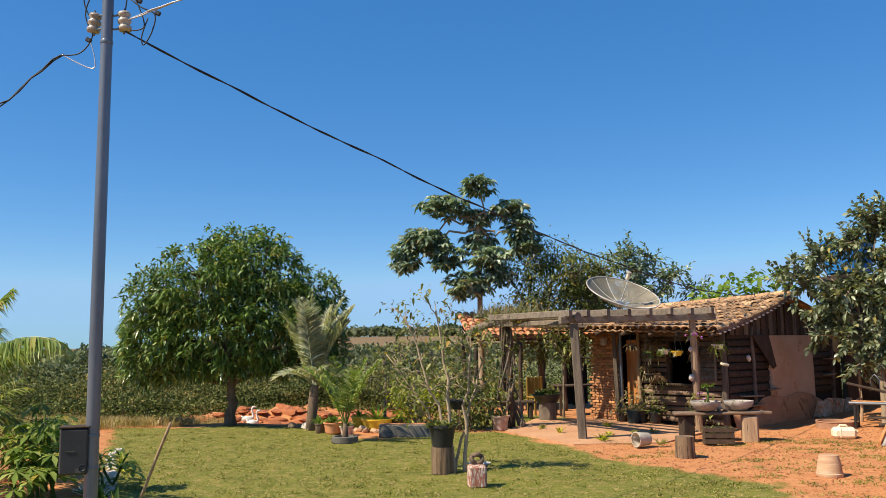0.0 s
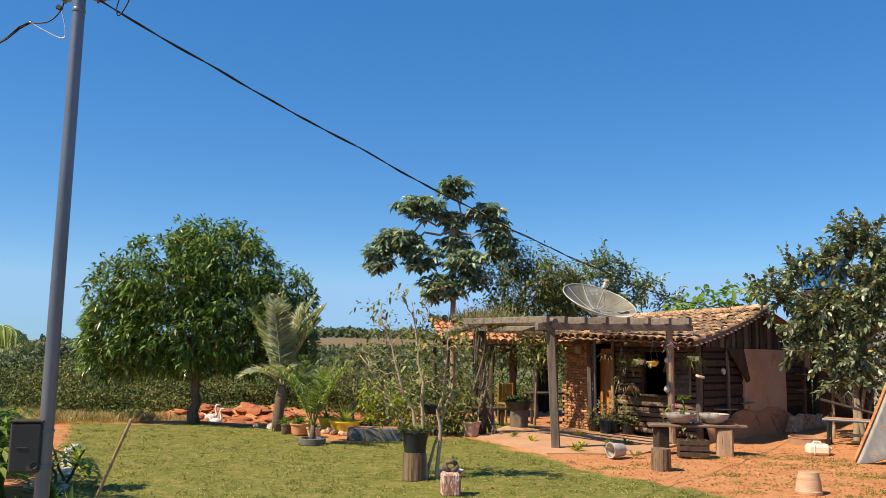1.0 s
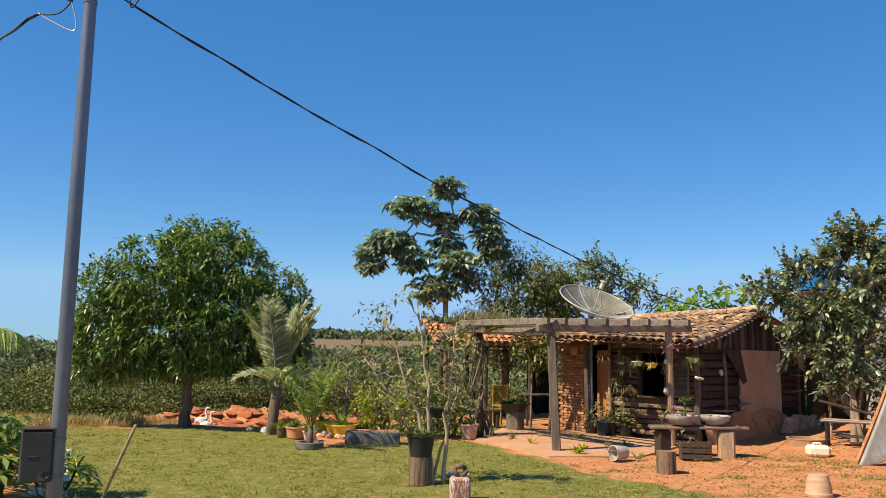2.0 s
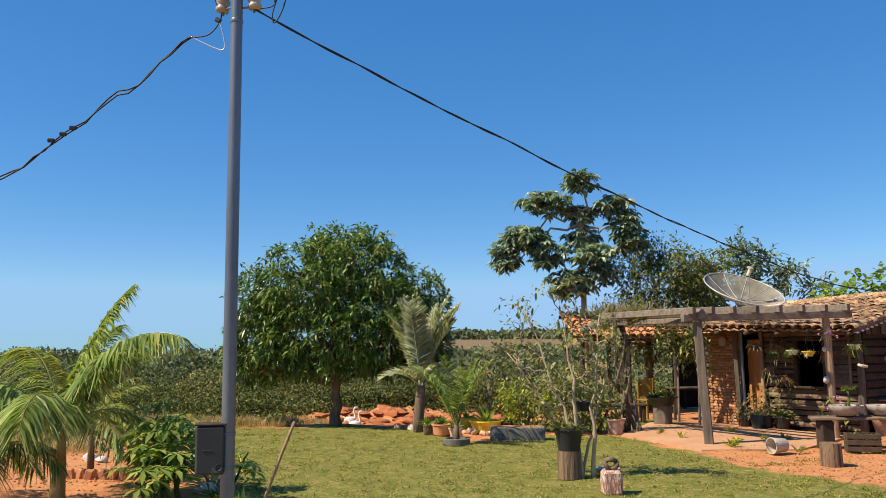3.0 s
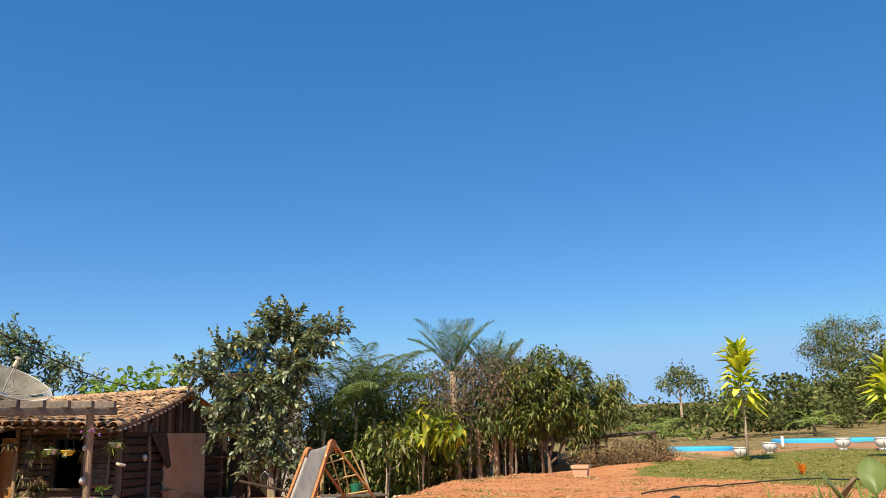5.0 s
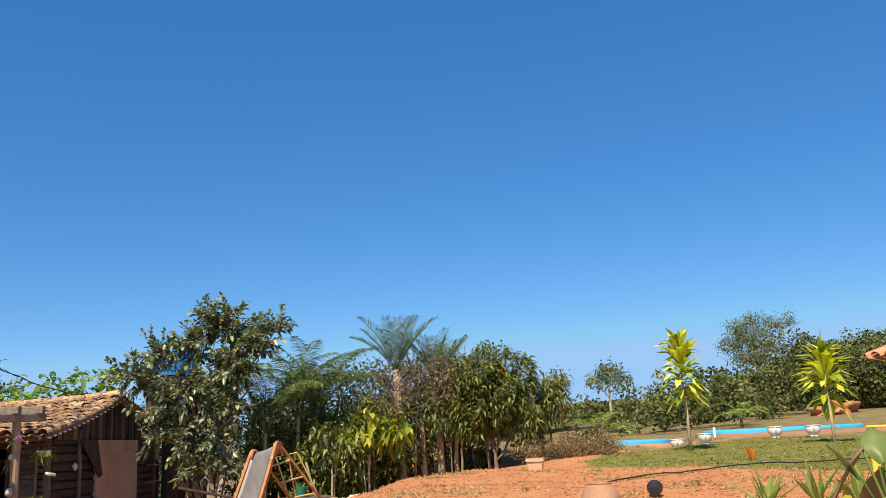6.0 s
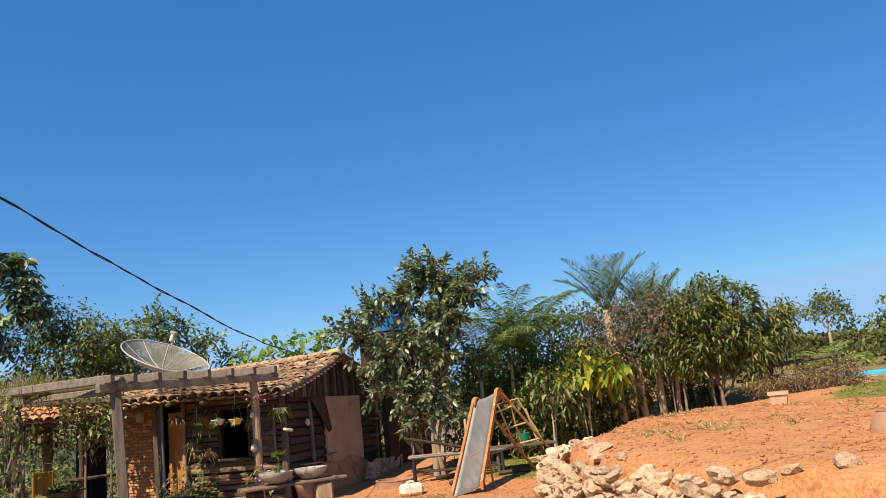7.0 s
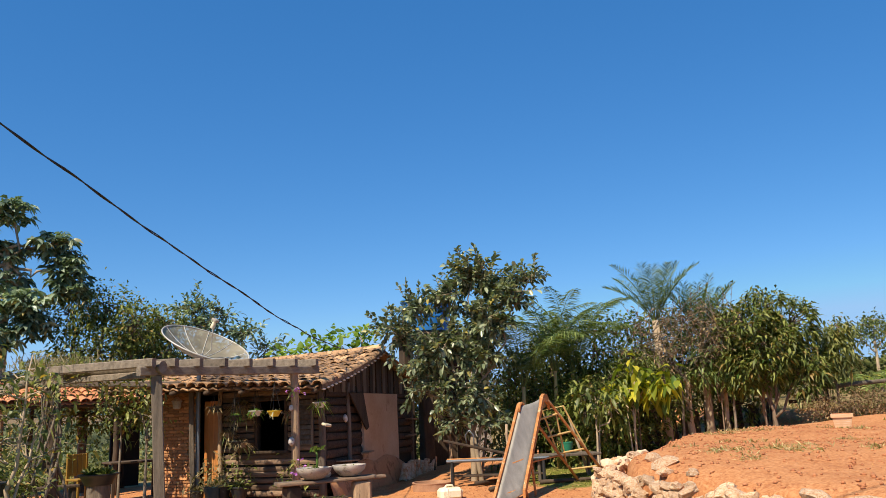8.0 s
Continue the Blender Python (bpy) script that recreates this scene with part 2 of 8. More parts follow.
LEAF_PALM_BRIGHT = leafy("young palm leaflet", (0.11, 0.17, 0.03), (0.22, 0.30, 0.065), (0.40, 0.45, 0.16), 0.4, 0.35, (0.40, 0.35, 0.10), 0.94)
LEAF_PALM_GREY = leafy("silver palm leaflet", (0.24, 0.26, 0.18), (0.44, 0.46, 0.34), (0.64, 0.64, 0.50), 0.5, 0.3, (0.52, 0.42, 0.24), 0.93)
LEAF_PALM_DRY = leafy("dry palm leaflet", (0.13, 0.105, 0.055), (0.25, 0.20, 0.11), (0.40, 0.33, 0.19), 0.6, 0.25, (0.12, 0.15, 0.05), 0.88)
TROUGH = surface("dark damp cement", (0.11, 0.10, 0.085), (0.25, 0.23, 0.195), 0.9, 2.2, 28, (1, 1, 1), 0.4, spot=(0.05, 0.048, 0.04), spot_at=0.6)
OCHRE = surface("worn ochre paint", (0.20, 0.10, 0.014), (0.34, 0.19, 0.03), 0.6, 4, 40, (1, 1, 1), 0.1, vary=0.1)
EARTH_PLASTER = surface("orange earth plaster", (0.36, 0.155, 0.07), (0.54, 0.28, 0.14), 0.95, 1.8, 24, (1, 1, 1), 0.5, spot=(0.26, 0.11, 0.05), spot_at=0.6)
LEAF_DRACAENA = leafy("striped yellow-green leaf", (0.16, 0.24, 0.02), (0.58, 0.56, 0.05), (0.86, 0.80, 0.16), 0.4, 0.3)
LEAF_FRESH = leafy("fresh garden leaf", (0.045, 0.095, 0.020), (0.095, 0.17, 0.036), (0.19, 0.28, 0.07), 0.55, 0.35, (0.40, 0.30, 0.08), 0.965, 0.2)
LEAF_BROWN = leafy("dry brown leaf", (0.13, 0.075, 0.04), (0.24, 0.145, 0.08), (0.38, 0.27, 0.15), 0.7, 0.2, (0.13, 0.16, 0.05), 0.86)
LEAF_WOODS = leafy("woodland leaf", (0.042, 0.056, 0.019), (0.098, 0.115, 0.040), (0.18, 0.19, 0.068), 0.9, 0.15, (0.23, 0.17, 0.08), 0.96, 0.08, patch=0.3, swing=0.45)
LEAF_OLIVE = leafy("dry olive scrub leaf", (0.075, 0.078, 0.026), (0.155, 0.155, 0.052), (0.27, 0.245, 0.09), 0.9, 0.15, (0.30, 0.20, 0.09), 0.9, 0.08, patch=0.3, swing=0.45)
# Paler, greyer green: distance haze is mixed into this leaf colour.
LEAF_FAR_HAZED = leafy("far woodland leaf, haze in colour", (0.075, 0.095, 0.055), (0.14, 0.165, 0.092), (0.22, 0.235, 0.135), 0.9, 0.2, spec=0.1, patch=0.08, swing=0.45)
GRASS = leafy("lawn grass", (0.080, 0.104, 0.013), (0.185, 0.198, 0.030), (0.35, 0.305, 0.070), 0.6, 0.3, (0.46, 0.36, 0.16), 0.82)
CLAY_TAN = surface("tan fired clay", (0.44, 0.25, 0.14), (0.66, 0.44, 0.28), 0.85, 4, 40, (0.5, 0.5, 5), 0.25, vary=0.1, spot=(0.60, 0.47, 0.34), spot_at=0.6)
GRASS_DRY = leafy("dry tall grass", (0.24, 0.17, 0.075), (0.42, 0.31, 0.15), (0.60, 0.48, 0.26), 0.7, 0.3, (0.18, 0.19, 0.05), 0.85)


def dish_mesh_material():
    """Expanded-metal dish skin: part metal, part open."""
    m, t, p = base_nodes("dish wire mesh")
    co = t.nodes.new("ShaderNodeTexCoord")
    n = node(t, "ShaderNodeTexNoise", Scale=3.0, Detail=4.0)
    t.links.new(co.outputs["Object"], n.inputs["Vector"])
    r = ramp(t, [(0.35, (0.20, 0.175, 0.13)), (0.7, (0.36, 0.32, 0.24))])
    t.links.new(n.outputs[0], r.inputs[0])
    t.links.new(r.outputs[0], p.inputs["Base Color"])
    p.inputs["Roughness"].default_value = 0.6
    clear = t.nodes.new("ShaderNodeBsdfTransparent")
    ms = t.nodes.new("ShaderNodeMixShader")
    ms.inputs[0].default_value = 0.66
    t.links.new(clear.outputs[0], ms.inputs[1])
    t.links.new(p.outputs[0], ms.inputs[2])
    t.links.new(ms.outputs[0], t.nodes["Material Output"].inputs[0])
    return m


DISH_MESH = dish_mesh_material()


def water_material():
    m, t, p = base_nodes("pool water")
    p.inputs["Base Color"].default_value = (0.03, 0.36, 0.70, 1)
    p.inputs["Roughness"].default_value = 0.08
    co = t.nodes.new("ShaderNodeTexCoord")
    n = node(t, "ShaderNodeTexNoise", Scale=5.0, Detail=3.0)
    t.links.new(co.outputs["Object"], n.inputs["Vector"])
    b = node(t, "ShaderNodeBump", Strength=0.15, Distance=0.03)
    t.links.new(n.outputs[0], b.inputs["Height"])
    t.links.new(b.outputs[0], p.inputs["Normal"])
    return m


WATER = water_material()


def ground_material():
    """Red earth, lawn, dry scrub and far fields on one sheet; the masks say where the lawn lies, noise frays its edges."""
    m, t, p = base_nodes("ground earth and lawn")
    co = t.nodes.new("ShaderNodeTexCoord")

    def noise_of(scale, detail=5.0):
        n = node(t, "ShaderNodeTexNoise", Scale=scale, Detail=detail, Roughness=0.62)
        t.links.new(co.outputs["Object"], n.inputs["Vector"])
        return n.outputs[0]

    def coloured(socket, stops):
        r = ramp(t, stops)
        t.links.new(socket, r.inputs[0])
        return r.outputs[0]

    def blend(fac, a, b):
        mx = mixer(t)
        t.links.new(fac, mx.inputs[0])
        t.links.new(a, mx.inputs[6])
        t.links.new(b, mx.inputs[7])
        return mx.outputs[2]

    def frayed(attr, amount, scale):
        a = t.nodes.new("ShaderNodeAttribute")
        a.attribute_name = attr
        sub = t.nodes.new("ShaderNodeMath")
        sub.operation = "MULTIPLY_ADD"
        t.links.new(noise_of(scale, 6), sub.inputs[0])
        sub.inputs[1].default_value = amount
        t.links.new(a.outputs["Fac"], sub.inputs[2])
        r = ramp(t, [(0.5 + amount * 0.5 - 0.06, (0, 0, 0)), (0.5 + amount * 0.5 + 0.06, (1, 1, 1))])
        t.links.new(sub.outputs[0], r.inputs[0])
        return r.outputs[0]

    mid, fine, large, blot = noise_of(2.2), noise_of(34.0), noise_of(0.35), noise_of(7.5)
    earth = coloured(mid, [(0.3, (0.37, 0.125, 0.045)), (0.72, (0.57, 0.265, 0.115))])
    crumbs = coloured(fine, [(0.38, (0.36, 0.13, 0.048)), (0.62, (0.76, 0.40, 0.19))])
    mx = mixer(t, "MIX", 0.4)
    t.links.new(earth, mx.inputs[6])
    t.links.new(crumbs, mx.inputs[7])
    earth = mx.outputs[2]
    lawn = coloured(mid, [(0.28, (0.085, 0.112, 0.017)), (0.55, (0.17, 0.172, 0.030)), (0.8, (0.34, 0.24, 0.080))])
    lawn2 = coloured(fine, [(0.4, (0.065, 0.085, 0.014)), (0.62, (0.29, 0.265, 0.07))])
    mx = mixer(t, "MIX", 0.45)
    t.links.new(lawn, mx.inputs[6])
    t.links.new(lawn2, mx.inputs[7])
    lawn = mx.outputs[2]
    worn = coloured(blot, [(0.50, (0, 0, 0)), (0.64, (0.85, 0.85, 0.85))])
    lawn = blend(worn, lawn, coloured(fine, [(0.35, (0.20, 0.145, 0.045)), (0.65, (0.40, 0.30, 0.13))]))
    stain = coloured(blot, [(0.30, (0.8, 0.8, 0.8)), (0.46, (0, 0, 0))])
    earth = blend(stain, earth, coloured(fine, [(0.35, (0.30, 0.10, 0.038)), (0.65, (0.44, 0.185, 0.08))]))
    scrub = coloured(mid, [(0.3, (0.12, 0.105, 0.04)), (0.7, (0.33, 0.235, 0.11))])
    field = coloured(large, [(0.3, (0.11, 0.10, 0.05)), (0.65, (0.25, 0.155, 0.085))])
    col = blend(frayed("scrub", 0.5, 0.8), earth, scrub)
    col = blend(frayed("lawn", 0.7, 1.6), col, lawn)
    col = blend(frayed("field", 0.3, 0.02), col, field)
    t.links.new(col, p.inputs["Base Color"])
    p.inputs["Roughness"].default_value = 0.95
    p.inputs["Specular IOR Level"].default_value = 0.15
    b = node(t, "ShaderNodeBump", Strength=0.7, Distance=0.03)
    t.links.new(fine, b.inputs["Height"])
    b2 = node(t, "ShaderNodeBump", Strength=0.35, Distance=0.06)
    t.links.new(blot, b2.inputs["Height"])
    t.links.new(b.outputs[0], b2.inputs["Normal"])
    t.links.new(b2.outputs[0], p.inputs["Normal"])
    return m


GROUND = ground_material()


# ---------------------------------------------------------------- mesh tools
class Form:
    """Gathers vertices and faces of one mesh."""

    def __init__(self):
        self.v, self.f = [], []

    def add(self, verts, faces, m=None):
        k = len(self.v)
        self.v += [tuple(m @ Vector(p)) if m else tuple(p) for p in verts]
        self.f += [tuple(k + i for i in f) for f in faces]
        return self

    def box(self, sx, sy, sz, m=None, bevel=0.01):
        """A box with chamfered edges, centred in x and y, standing on z = 0."""
        b = min(bevel, 0.45 * min(sx, sy, sz))
        verts, at = [], {}
        for a in (-1, 1):
            for c in (-1, 1):
                for d in (-1, 1):
                    for axis in range(3):
                        p = [a * sx / 2, c * sy / 2, d * sz / 2 + sz / 2]
                        for o, s in enumerate((a, c, d)):
                            if o != axis:
                                p[o] -= s * b
                        at[(a, c, d, axis)] = len(verts)
                        verts.append(p)
        faces = []
        for axis in range(3):
            o1, o2 = (axis + 1) % 3, (axis + 2) % 3
            for s in (-1, 1):
                quad = []
                for e1, e2 in ((-1, -1), (1, -1), (1, 1), (-1, 1)):
                    key = [0, 0, 0]
                    key[axis], key[o1], key[o2] = s, e1, e2
                    quad.append(at[(*key, axis)])
                faces.append(quad if s > 0 else quad[::-1])
            for e1 in (-1, 1):
                for e2 in (-1, 1):
                    k1, k2 = [0, 0, 0], [0, 0, 0]
                    k1[axis], k1[o1], k1[o2] = -1, e1, e2
                    k2[axis], k2[o1], k2[o2] = 1, e1, e2
                    quad = [at[(*k1, o1)], at[(*k2, o1)], at[(*k2, o2)], at[(*k1, o2)]]
                    faces.append(quad if e1 * e2 > 0 else quad[::-1])
        for a in (-1, 1):
            for c in (-1, 1):
                for d in (-1, 1):
                    tri = [at[(a, c, d, 0)], at[(a, c, d, 1)], at[(a, c, d, 2)]]
                    faces.append(tri if a * c * d > 0 else tri[::-1])
        return self.add(verts, faces, m)

    def tube(self, points, radii, seg=8, rough=0.0, seed=0, cap=True, m=None):
        """A round bar along points; rough makes it crooked like grown wood."""
        pts = [Vector(p) for p in points]
        n = len(pts)
        rad = list(radii) if hasattr(radii, "__len__") else [radii] * n
        verts, faces = [], []
        side = None
        for i, p in enumerate(pts):
            t = (pts[min(i + 1, n - 1)] - pts[max(i - 1, 0)]).normalized()
            if side is None:
                side = t.orthogonal().normalized()
            side = (side - t * side.dot(t)).normalized()
            up = t.cross(side)
            for k in range(seg):
                a = 2 * math.pi * k / seg
                r = rad[i]
                if rough:
                    r *= 1 + rough * noise.noise((p.x * 3 + seed + math.cos(a), p.y * 3 + math.sin(a), p.z * 3))
                verts.append(p + (side * math.cos(a) + up * math.sin(a)) * r)
        for i in range(n - 1):
            for k in range(seg):
                a, b = i * seg + k, i * seg + (k + 1) % seg
                faces.append((a, b, b + seg, a + seg))
        if cap:
            faces.append(tuple(reversed(range(seg))))
            faces.append(tuple((n - 1) * seg + k for k in range(seg)))
        return self.add(verts, faces, m)

    def bar(self, a, b, r, r2=None, seg=8, rough=0.0, seed=0):
        a, b = Vector(a), Vector(b)
        n = 7 if rough else 2
        r2 = r if r2 is None else r2
        pts = [a.lerp(b, i / (n - 1)) for i in range(n)]
        if rough:
            wob = (b - a).length * 0.02
            pts = [p + Vector((noise.noise((seed, i * 0.7, 1)), noise.noise((seed, i * 0.7, 5)), 0)) * wob for i, p in enumerate(pts)]
        return self.tube(pts, [r + (r2 - r) * i / (n - 1) for i in range(n)], seg, rough, seed)

    def lathe(self, profile, seg=24, m=None, wobble=0.0, seed=0):
        """Turned round z from (radius, height) pairs."""
        verts, faces = [], []
        for r, z in profile:
            for k in range(seg):
                a = 2 * math.pi * k / seg
                w = 1 + wobble * noise.noise((math.cos(a) * 1.5 + seed, math.sin(a) * 1.5, z * 4)) if wobble else 1
                verts.append((r * w * math.cos(a), r * w * math.sin(a), z))
        for i in range(len(profile) - 1):
            for k in range(seg):
                a, b = i * seg + k, i * seg + (k + 1) % seg
                faces.append((a, b, b + seg, a + seg))
        faces.append(tuple(reversed(range(seg))))
        faces.append(tuple((len(profile) - 1) * seg + k for k in range(seg)))
        return self.add(verts, faces, m)

    def lump(self, rx, ry, rz, m=None, rough=0.25, seed=0, level=2, flat=0.0, freq=1.3):
        """A stone or clod: a faceted ball pushed about by noise."""
        bm = bmesh.new()
        bmesh.ops.create_icosphere(bm, subdivisions=level, radius=1)
        verts = []
        for v in bm.verts:
            p = v.co.normalized()
            s = 1 + rough * noise.noise(p * freq + Vector((seed * 3.1, seed * 1.7, 0))) * 2 + rough * 0.5 * noise.noise(p * freq * 2.6 + Vector((seed, 0, 9)))
            q = Vector((p.x * rx * s, p.y * ry * s, p.z * rz * s))
            if flat and q.z < -rz * flat:
                q.z = -rz * flat
            verts.append(q)
        faces = [tuple(v.index for v in f.verts) for f in bm.faces]
        bm.free()
        return self.add(verts, faces, m)

    def sheet(self, rows, thick=0.0):
        """A grid of points as a surface; thick gives it a second side below."""
        nr, nc = len(rows), len(rows[0])
        top = [Vector(p) for r in rows for p in r]
        faces = [(i * nc + j, i * nc + j + 1, (i + 1) * nc + j + 1, (i + 1) * nc + j) for i in range(nr - 1) for j in range(nc - 1)]
        if not thick:
            return self.add(top, faces)
        k = len(top)
        low = [p - Vector((0, 0, thick)) for p in top]
        faces += [tuple(k + i for i in reversed(f)) for f in faces[: (nr - 1) * (nc - 1)]]
        rim = [j for j in range(nc)] + [i * nc + nc - 1 for i in range(1, nr)] + [(nr - 1) * nc + j for j in reversed(range(nc - 1))] + [i * nc for i in reversed(range(1, nr - 1))]
        faces += [(rim[(i + 1) % len(rim)], rim[i], k + rim[i], k + rim[(i + 1) % len(rim)]) for i in range(len(rim))]
        return self.add(top + low, faces)

    def mesh(self, name, material, smooth=False):
        me = bpy.data.meshes.new(name)
        me.from_pydata([tuple(p) for p in self.v], [], self.f)
        me.materials.append(material)
        if smooth:
            me.shade_smooth()
            if smooth != True:
                me.set_sharp_from_angle(angle=radians(smooth))
        return me


def big_mesh(name, verts, tris, material):
    """A mesh from numpy arrays of points and triangles."""
    me = bpy.data.meshes.new(name)
    me.vertices.add(len(verts))
    me.vertices.foreach_set("co", np.ascontiguousarray(verts, np.float32).ravel())
    me.loops.add(len(tris) * 3)
    me.loops.foreach_set("vertex_index", np.ascontiguousarray(tris, np.int32).ravel())
    me.polygons.add(len(tris))
    me.polygons.foreach_set("loop_start", np.arange(0, len(tris) * 3, 3, dtype=np.int32))
    me.update(calc_edges=True)
    me.materials.append(material)
    return me


def thing(name, place, label, category, group="", rz=0.0, kind=""):
    ob = new(name)
    ob.matrix_world = pose(*place, 0, 0, rz)
    ob.empty_display_size = 0.2
    return tagged(ob, label, category, group, kind)


def part(name, form, material, parent, label="", smooth=30, kind=""):
    """One mesh under a thing, a part or a piece of the setting; a Form, or a mesh made before."""
    me = form if isinstance(form, bpy.types.Mesh) else form.mesh(name, material, smooth)
    ob = new(name, me)
    ob.parent = parent
    return tagged(ob, label, "", "", kind)


def solo(name, form, material, place, label, category, group="", rz=0.0, smooth=30, kind=""):
    """A thing that is one mesh."""
    me = form if isinstance(form, bpy.types.Mesh) else form.mesh(name, material, smooth)
    ob = new(name, me)
    ob.matrix_world = pose(*place, 0, 0, rz)
    return tagged(ob, label, category, group, kind)


def rand(seed):
    return np.random.default_rng(seed)


def unit(a):
    return a / np.maximum(np.linalg.norm(a, axis=-1, keepdims=True), 1e-9)


def blades(P, D, L, W, droop=0.25, fold=0.12, rng=None, S=None, middle=0.45):
    """Leaves: points P, directions D, lengths and widths. Each is folded along its rib and bends down to the tip."""
    n = len(P)
    D = unit(D)
    up = np.tile([0.0, 0.0, 1.0], (n, 1))
    if S is None:
        S = np.cross(D, up)
        S = np.where(np.linalg.norm(S, axis=1, keepdims=True) < 0.05, [[1.0, 0, 0]], S)
        S = unit(S)
        if rng is not None:
            a = rng.normal(0, 0.5, n)[:, None]
            S = unit(S * np.cos(a) + np.cross(D, S) * np.sin(a))
    N = np.cross(S, D)
    L, W = np.broadcast_to(L, n)[:, None], np.broadcast_to(W, n)[:, None]
    mid = P + D * L * middle - up * L * droop * 0.2
    tip = P + D * L - up * L * droop
    v = np.stack([P, mid - S * W / 2 + N * W * fold, mid, mid + S * W / 2 + N * W * fold, tip], 1).reshape(-1, 3)
    f = np.array([[0, 2, 1], [0, 3, 2], [1, 2, 4], [2, 3, 4]])
    return v, (np.arange(n)[:, None, None] * 5 + f).reshape(-1, 3)


def round_blades(P, D, L, W, droop=0.25, fold=0.12, rng=None):
    """Broad leaves with a rounded outline, folded along the rib and bending down."""
    n = len(P)
    D = unit(D)
    up = np.tile([0.0, 0.0, 1.0], (n, 1))
    S = unit(np.cross(D, up) + 1e-4)
    if rng is not None:
        a = rng.normal(0, 0.5, n)[:, None]
        S = unit(S * np.cos(a) + np.cross(D, S) * np.sin(a))
    N = np.cross(S, D)
    L, W = np.broadcast_to(L, n)[:, None], np.broadcast_to(W, n)[:, None]
    a = P + D * L * 0.28 - up * L * droop * 0.06
    b = P + D * L * 0.68 - up * L * droop * 0.42
    tip = P + D * L - up * L * droop
    w, h = S * W / 2, N * W * fold
    v = np.stack([P, a - w * 0.86 + h, a, a + w * 0.86 + h, b - w * 0.9 + h, b, b + w * 0.9 + h, tip], 1).reshape(-1, 3)
    f = np.array([[0, 2, 1], [0, 3, 2], [1, 2, 5], [1, 5, 4], [2, 3, 6], [2, 6, 5], [4, 5, 7], [5, 6, 7]])
    return v, (np.arange(n)[:, None, None] * 8 + f).reshape(-1, 3)


def flakes(P, N, L, W, rng, wild=0.5):
    """Small leaves lying over the skin of a crown: points P, the way out N."""
    n = len(P)
    N = unit(N + rng.normal(0, wild, (n, 3)))
    D = unit(np.cross(N, rng.normal(0, 1, (n, 3))))
    S = np.cross(N, D)
    L, W = np.broadcast_to(L, n)[:, None], np.broadcast_to(W, n)[:, None]
    v = np.stack([P - D * L / 2, P - S * W / 2, P + D * L / 2, P + S * W / 2], 1).reshape(-1, 3)
    return v, (np.arange(n)[:, None, None] * 4 + np.array([[0, 1, 2], [0, 2, 3]])).reshape(-1, 3)


def joined(pieces):
    vs, fs, k = [], [], 0
    for v, f in pieces:
        vs.append(v)
        fs.append(f + k)
        k += len(v)
    return np.concatenate(vs), np.concatenate(fs)


def scatter(lobes, n, rng, shell=0.55):
    """Points in ellipsoids (x, y, z, rx, ry, rz), mostly near the skin; also the way out of each ellipsoid."""
    vol = np.array([l[3] * l[4] * l[5] for l in lobes]) ** 0.8
    which = rng.choice(len(lobes), n, p=vol / vol.sum())
    lob = np.array(lobes)[which]
    d = unit(rng.normal(size=(n, 3)))
    r = (shell + (1 - shell) * rng.random(n) ** 0.6)[:, None]
    return lob[:, :3] + d * r * lob[:, 3:6], d


def leaf_clumps(C, out, per, rng, L, W, spread=0.1, droop=0.4, lift=0.2, wide=0.9, broad=False):
    """Bunches of leaves round the points C, pointing outwards."""
    n = len(C) * per
    P = np.repeat(C, per, 0) + rng.normal(0, spread, (n, 3))
    D = unit(np.repeat(out, per, 0) * 0.7 + rng.normal(0, wide, (n, 3)) + [0, 0, lift])
    return (round_blades if broad else blades)(P, D, L * rng.uniform(0.7, 1.25, n), W * rng.uniform(0.75, 1.2, n), droop, rng=rng)


def whorls(C, per, rng, L, W, droop=0.5):
    """Umbrellas of long leaflets hanging round the points C."""
    n = len(C) * per
    az = np.tile(np.arange(per) * 2 * np.pi / per, len(C)) + np.repeat(rng.uniform(0, 6.28, len(C)), per) + rng.normal(0, 0.15, n)
    el = np.repeat(rng.normal(0.1, 0.25, len(C)), per) + rng.normal(0, 0.25, n)
    D = np.stack([np.cos(az) * np.cos(el), np.sin(az) * np.cos(el), np.sin(el)], 1)
    size = np.repeat(rng.uniform(0.7, 1.25, len(C)), per) * rng.uniform(0.85, 1.15, n)
    return round_blades(np.repeat(C, per, 0) + D * 0.02, D, L * size, W * size, droop * rng.uniform(0.6, 1.4, n)[:, None], 0.15, rng)


def crooked(a, b, n, wob, rng):
    a, b = np.array(a, float), np.array(b, float)
    s = np.linspace(0, 1, n)[:, None]
    p = a + (b - a) * s + rng.normal(0, wob, (n, 3)) * np.sin(np.pi * s)
    return p


